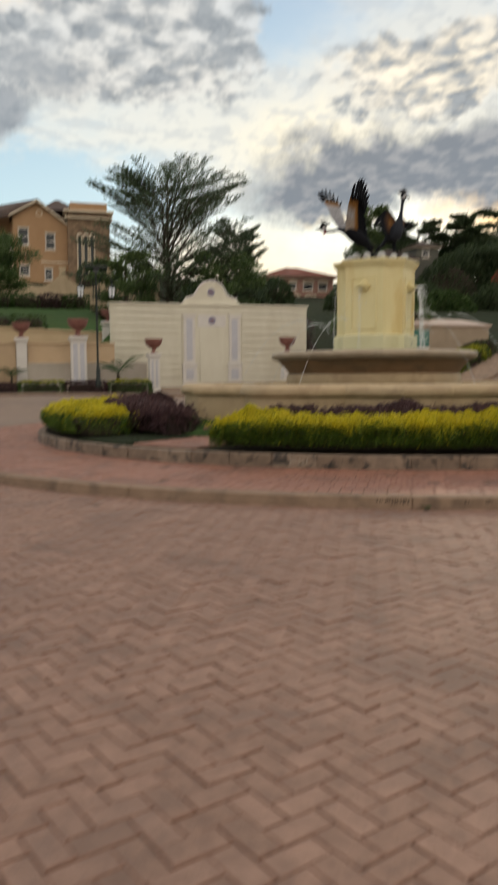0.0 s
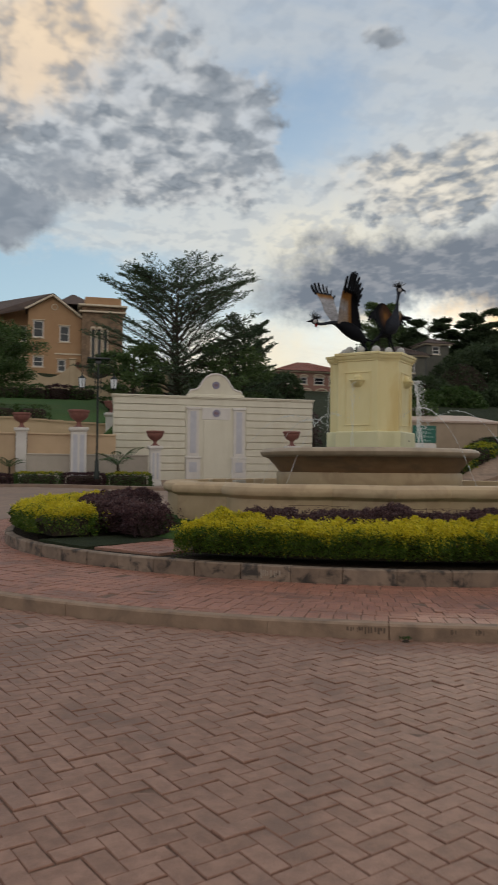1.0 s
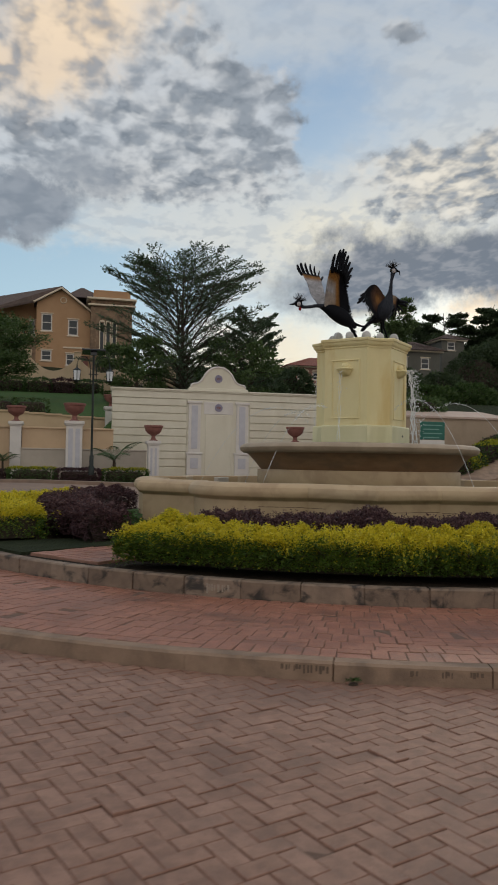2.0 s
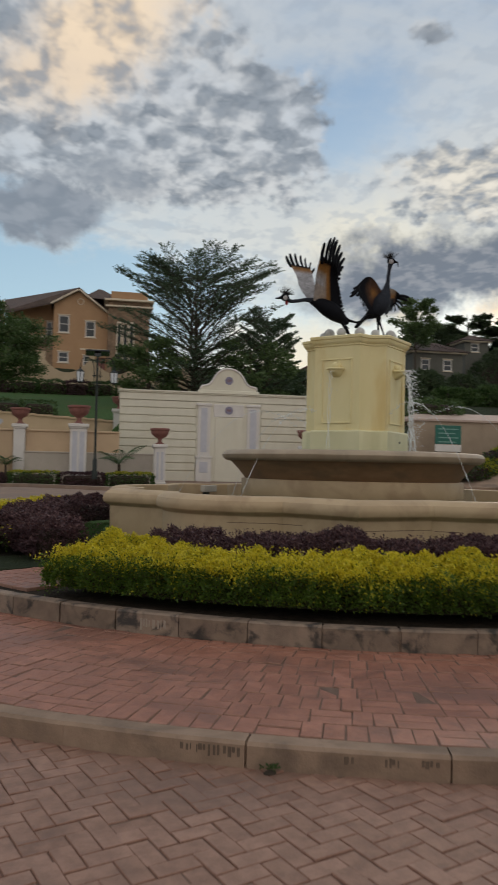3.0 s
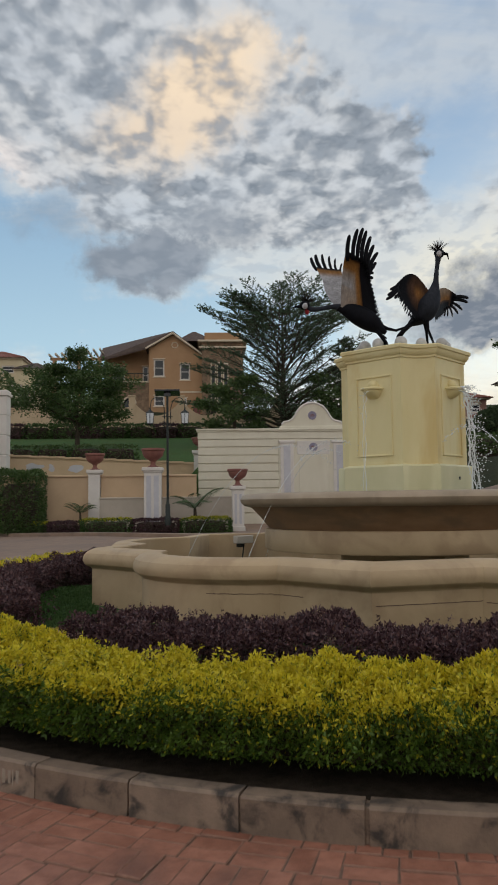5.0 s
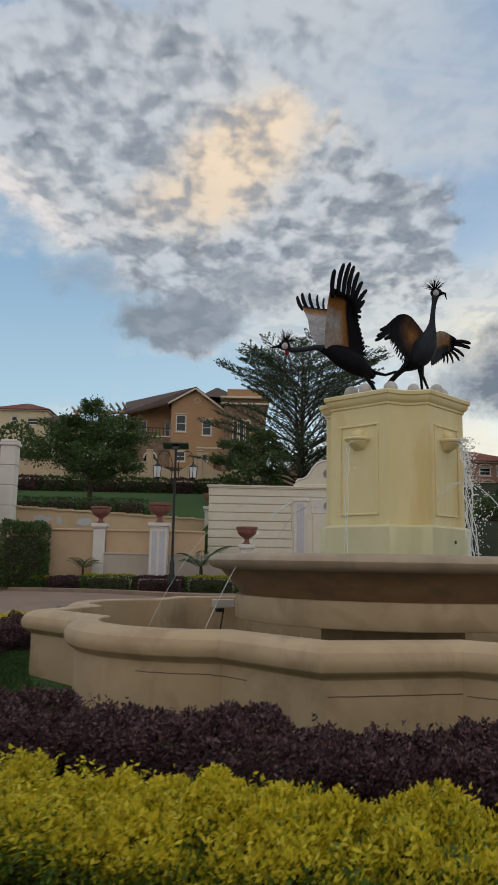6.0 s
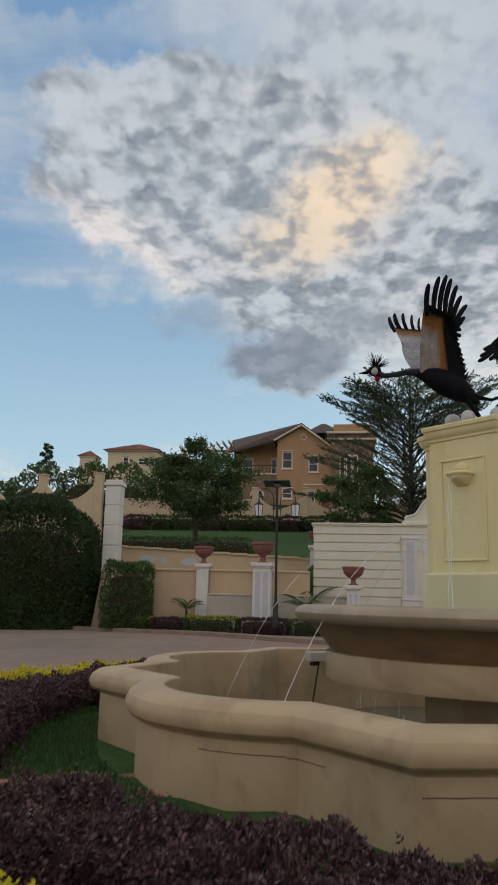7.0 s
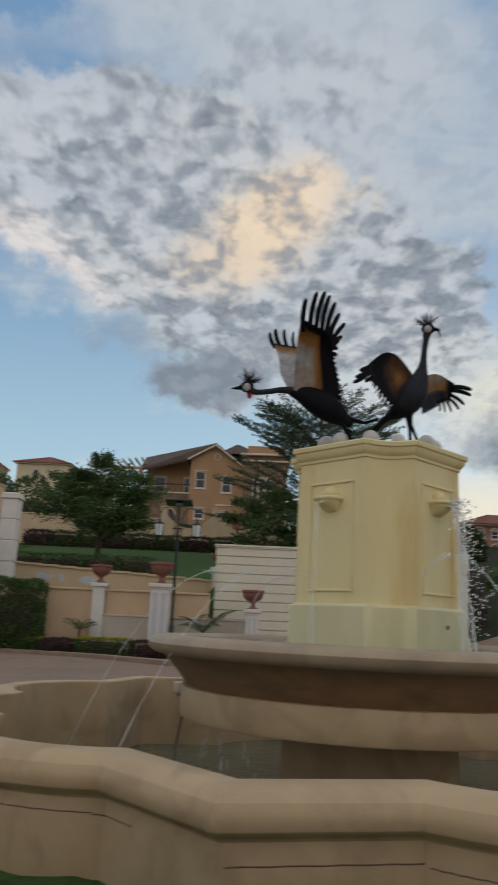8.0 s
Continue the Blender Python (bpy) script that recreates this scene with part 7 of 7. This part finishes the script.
for k in range(9):
    x, y = 15.1 + 0.42 * k, 26.7 + 0.17 * k + 0.012 * k * k
    gold = k % 4 in (1, 2)
    bush("island_hedge", "low hedge of yellow-green leaves on the traffic island" if gold else "low hedge of plum leaves on the traffic island", (x, y, base_rise(x, y) + 0.08), (1.0, 1.0, 0.46), 180 + k, [LEAF_LIME, LEAF_HEDGE, LEAF_HEDGE] if gold else [LEAF_PURPLE, LEAF_HEDGE], 1500, 0.10, 0.5, "hedge", "hedges of the traffic island", LEAF_LIME if gold else None)


# ---------------------------------------------------------------- kerbs and pavers, piece by piece
def arc_block(r0, r1, z0, z1, deg, c):
    """One kerb stone on its arc, its middle at the origin's angle 0, with worn upper edges."""
    s = Shape()
    rings = []
    for k in range(4):
        a = radians(-deg / 2 + deg * k / 3)
        rings.append([((r) * math.cos(a), (r) * math.sin(a), z) for r, z in ((r0, z0), (r1, z0), (r1, z1 - c), (r1 - c, z1), (r0 + c, z1), (r0, z1 - c))])
    return s.loft(rings, True, (True, True))


def kerb_ring(name, label, r0, r1, z0, z1, gap, mat, c, a0, a1, arc):
    holder = setting(name, ring(r0 + 0.014, r1 - 0.014, z0, z1 - 0.014, 0, 360, 120), mat, label, "kerb")
    n = round(2 * math.pi * r1 / arc)
    deg = 360 / n
    me = arc_block(r0, r1, z0, z1, deg - gap, c).mesh("kerb_stone", mat)
    rnd = random.Random(3)
    for k in range(n):
        a = deg * k
        if a0 <= a <= a1:
            ob = new("kerb_stone", me)
            ob.parent = holder
            ob.matrix_basis = Matrix.Translation((CX, CY, rnd.gauss(0, 0.0022))) @ Matrix.Rotation(radians(a + rnd.gauss(0, 0.03)), 4, "Z") @ Matrix.Translation((rnd.gauss(0, 0.0018), 0, 0))
    rest = Shape()
    for k in range(n):
        a = deg * k
        if not a0 <= a <= a1:
            b = arc_block(r0, r1, z0, z1, deg - gap, c)
            R = Matrix.Translation((CX, CY, 0)) @ Matrix.Rotation(radians(a), 4, "Z")
            rest.add([tuple(R @ Vector(p)) for p in b.v], b.f)
    part("far_kerb_stones", rest, mat, holder, kind="stuff")
    return holder


outer_kerb = kerb_ring("kerb_outer", "low worn concrete kerb between road and red walk", R_KERB - 0.14, R_KERB, -0.25, WALK_Z + 0.005, 0.025, KERB, 0.016, 170, 300, 0.95)
inner_kerb = kerb_ring("kerb_inner", "stained concrete kerb round the planted bed", R_BED - 0.13, R_BED, -0.1, BED_Z + 0.006, 0.10, KERB_STAINED, 0.014, 170, 300, 0.55)


def kerb_marks(holder, r, spans, z0, z1, mat, label, seed):
    """Scrawled marks on a kerb's face: short upright bars of uneven height."""
    rnd = random.Random(seed)
    for a0, a1, n in spans:
        s = Shape()
        for k in range(n):
            a = radians(a0 + (a1 - a0) * (k + rnd.random() * 0.6) / n)
            w, lo, hi = rnd.uniform(0.006, 0.02), z0 + (z1 - z0) * rnd.uniform(0.0, 0.5), z1 - (z1 - z0) * rnd.uniform(0.0, 0.15)
            s.box(r - 0.01, r + 0.003, -w / 2, w / 2, lo, hi, 0, 0.001, Matrix.Translation((CX, CY, 0)) @ Matrix.Rotation(a, 4, "Z"))
        part("painted_mark", s, mat, holder, label)


kerb_marks(outer_kerb, R_KERB - 0.001, ((245.3, 247.3, 13), (250.6, 251.0, 3), (251.9, 252.4, 4), (253.0, 253.6, 4)), -0.045, 0.012, material("dark_scrawl", (0.10, 0.07, 0.05), (0.15, 0.105, 0.075), 20, 0.9, 0.2, 60), "dark scrawled bars on the kerb", 1)
kerb_marks(inner_kerb, R_BED - 0.002, ((236.2, 238.3, 9),), 0.055, 0.15, material("pale_scrawl", (0.27, 0.22, 0.175), (0.33, 0.27, 0.215), 20, 0.9, 0.2, 60), "pale scrawled bars on the kerb", 2)
bush("weed", "small green weed growing at the kerb's foot", (CX + 8.46 * math.cos(radians(248.3)), CY + 8.46 * math.sin(radians(248.3)), ROAD_Z), (0.08, 0.045, 0.022), 300, [LEAF_HEDGE], 70, 0.018, 0.0, "weed")


def paver_mesh(name, lx, ly, h, mat, c=0.006):
    """A clay paver: a block with a small bevel round its top."""
    s = Shape()
    x, y = lx / 2, ly / 2
    v = [(-x, -y, -h), (x, -y, -h), (x, y, -h), (-x, y, -h), (-x, -y, -c), (x, -y, -c), (x, y, -c), (-x, y, -c), (-x + c, -y + c, 0), (x - c, -y + c, 0), (x - c, y - c, 0), (-x + c, y - c, 0)]
    f = [(8, 9, 10, 11)] + [(a, (a + 1) % 4, 4 + (a + 1) % 4, 4 + a) for a in range(4)] + [(4 + a, 4 + (a + 1) % 4, 8 + (a + 1) % 4, 8 + a) for a in range(4)]
    s.add(v, f[:1])
    s.f.extend(f[1:])
    s.m.extend([1] * (len(f) - 1))
    return s


def lay(holder, name, spots, shape, mat, mat_joined, near, rnd):
    """The pavers nearest to a stretch of the plan as pieces of their own, the others joined."""
    spots = sorted(spots, key=lambda q: (q[0] - near[0]) ** 2 + (q[1] - near[1]) ** 2)
    me = shape.mesh(name, [mat, PAVER_EDGE])
    base = [Vector(p) for p in shape.v]
    rest = Shape()
    for k, (x, y, z, a) in enumerate(spots):
        m = pose(x + rnd.gauss(0, 0.0016), y + rnd.gauss(0, 0.0016), z + rnd.gauss(0, 0.0022), rnd.gauss(0, 0.6), rnd.gauss(0, 0.6), a + rnd.gauss(0, 0.9))
        if k < 300:
            ob = new(name, me)
            ob.parent = holder
            ob.matrix_basis = m
        else:
            rest.add([tuple(m @ p) for p in base], shape.f)
            rest.m[-len(shape.f):] = shape.m
    part("joined_pavers", rest, [mat_joined, PAVER_EDGE], holder, raw=True, kind="stuff")


def build_road():
    s = Shape()
    rings = []
    n = 60
    for k in range(n + 1):
        a = radians(172 + 136 * k / n)
        rings.append([(CX + r * math.cos(a), CY + r * math.sin(a), ROAD_Z - 0.007) for r in (R_KERB - 0.02, R_KERB + 7.6)])
    s.loft(rings, False)
    road = setting("road", s, JOINT_SAND, "road of brown clay pavers laid in herringbone", "road")
    L, B = 0.182, 0.091
    turn = radians(20)
    c, d = math.cos(turn), math.sin(turn)
    spots = []
    for i in range(-175, 176):
        for j in range(-175, 176):
            m = (i - j) % 4
            if m == 0:
                u, v, a = (i + 1.0) * B, (j + 0.5) * B, 0
            elif m == 3:
                u, v, a = (i + 0.5) * B, (j + 1.0) * B, 90
            else:
                continue
            x, y = 1.8 + u * c - v * d, 4.2 + u * d + v * c
            r = math.hypot(x - CX, y - CY)
            if R_KERB - 0.05 < r < R_KERB + 7.4 and 173 < math.degrees(math.atan2(y - CY, x - CX)) % 360 < 307:
                spots.append((x, y, ROAD_Z, a + 20))
    lay(road, "paver", spots, paver_mesh("paver", L - 0.0036, B - 0.0036, 0.05, ROAD_PAVER, 0.0034), ROAD_PAVER, ROAD_PAVER_JOINED, (2.2, 4.6), random.Random(5))


build_road()


def build_walk():
    rnd = random.Random(9)
    flat, tall = [], []
    S = 0.222
    rows = int((R_KERB - 0.14 - R_BED) / S) + 1
    for k in range(rows):
        r = R_KERB - 0.15 - S * (k + 0.5)
        a, run, way = 60.0 + rnd.random(), 0, 0
        while a < 419:
            if run <= 0:
                way = 1 - way
                run = rnd.choice((1, 1, 2, 2, 3, 5)) if way else rnd.choice((1, 2, 3, 4, 6))
            run -= 1
            w = math.degrees(S / r)
            for q in (-0.25, 0.25):
                if way:
                    b = radians(a + w / 2)
                    flat.append((CX + (r + q * S) * math.cos(b), CY + (r + q * S) * math.sin(b), WALK_Z, a + w / 2 + 90))
                else:
                    b = radians(a + w * (0.5 + q))
                    flat.append((CX + r * math.cos(b), CY + r * math.sin(b), WALK_Z, a + w * (0.5 + q)))
            a += w
    # the path through the hedge to the basin
    for i in range(12):
        for j in range(11):
            for q in (-0.25, 0.25):
                r = 6.20 - S * (i + 0.5)
                w = (j - 5) * S
                a = radians(218.5)
                x, y = (r, w + q * S) if (i + j) % 2 else (r + q * S, w)
                if abs(w) < 0.62:
                    flat.append((CX + x * math.cos(a) - y * math.sin(a), CY + x * math.sin(a) + y * math.cos(a), (BED_Z + 0.03 if r > R_LAWN + 0.3 else LAWN_Z + 0.015), 218.5 + (0 if (i + j) % 2 else 90)))
    lay(pavement, "paver", flat, paver_mesh("paver", 0.2185, 0.1072, 0.05, PINK_PAVER, 0.0045), PINK_PAVER, PINK_PAVER_JOINED, (CX - 2.6, CY - 7.0), rnd)


build_walk()
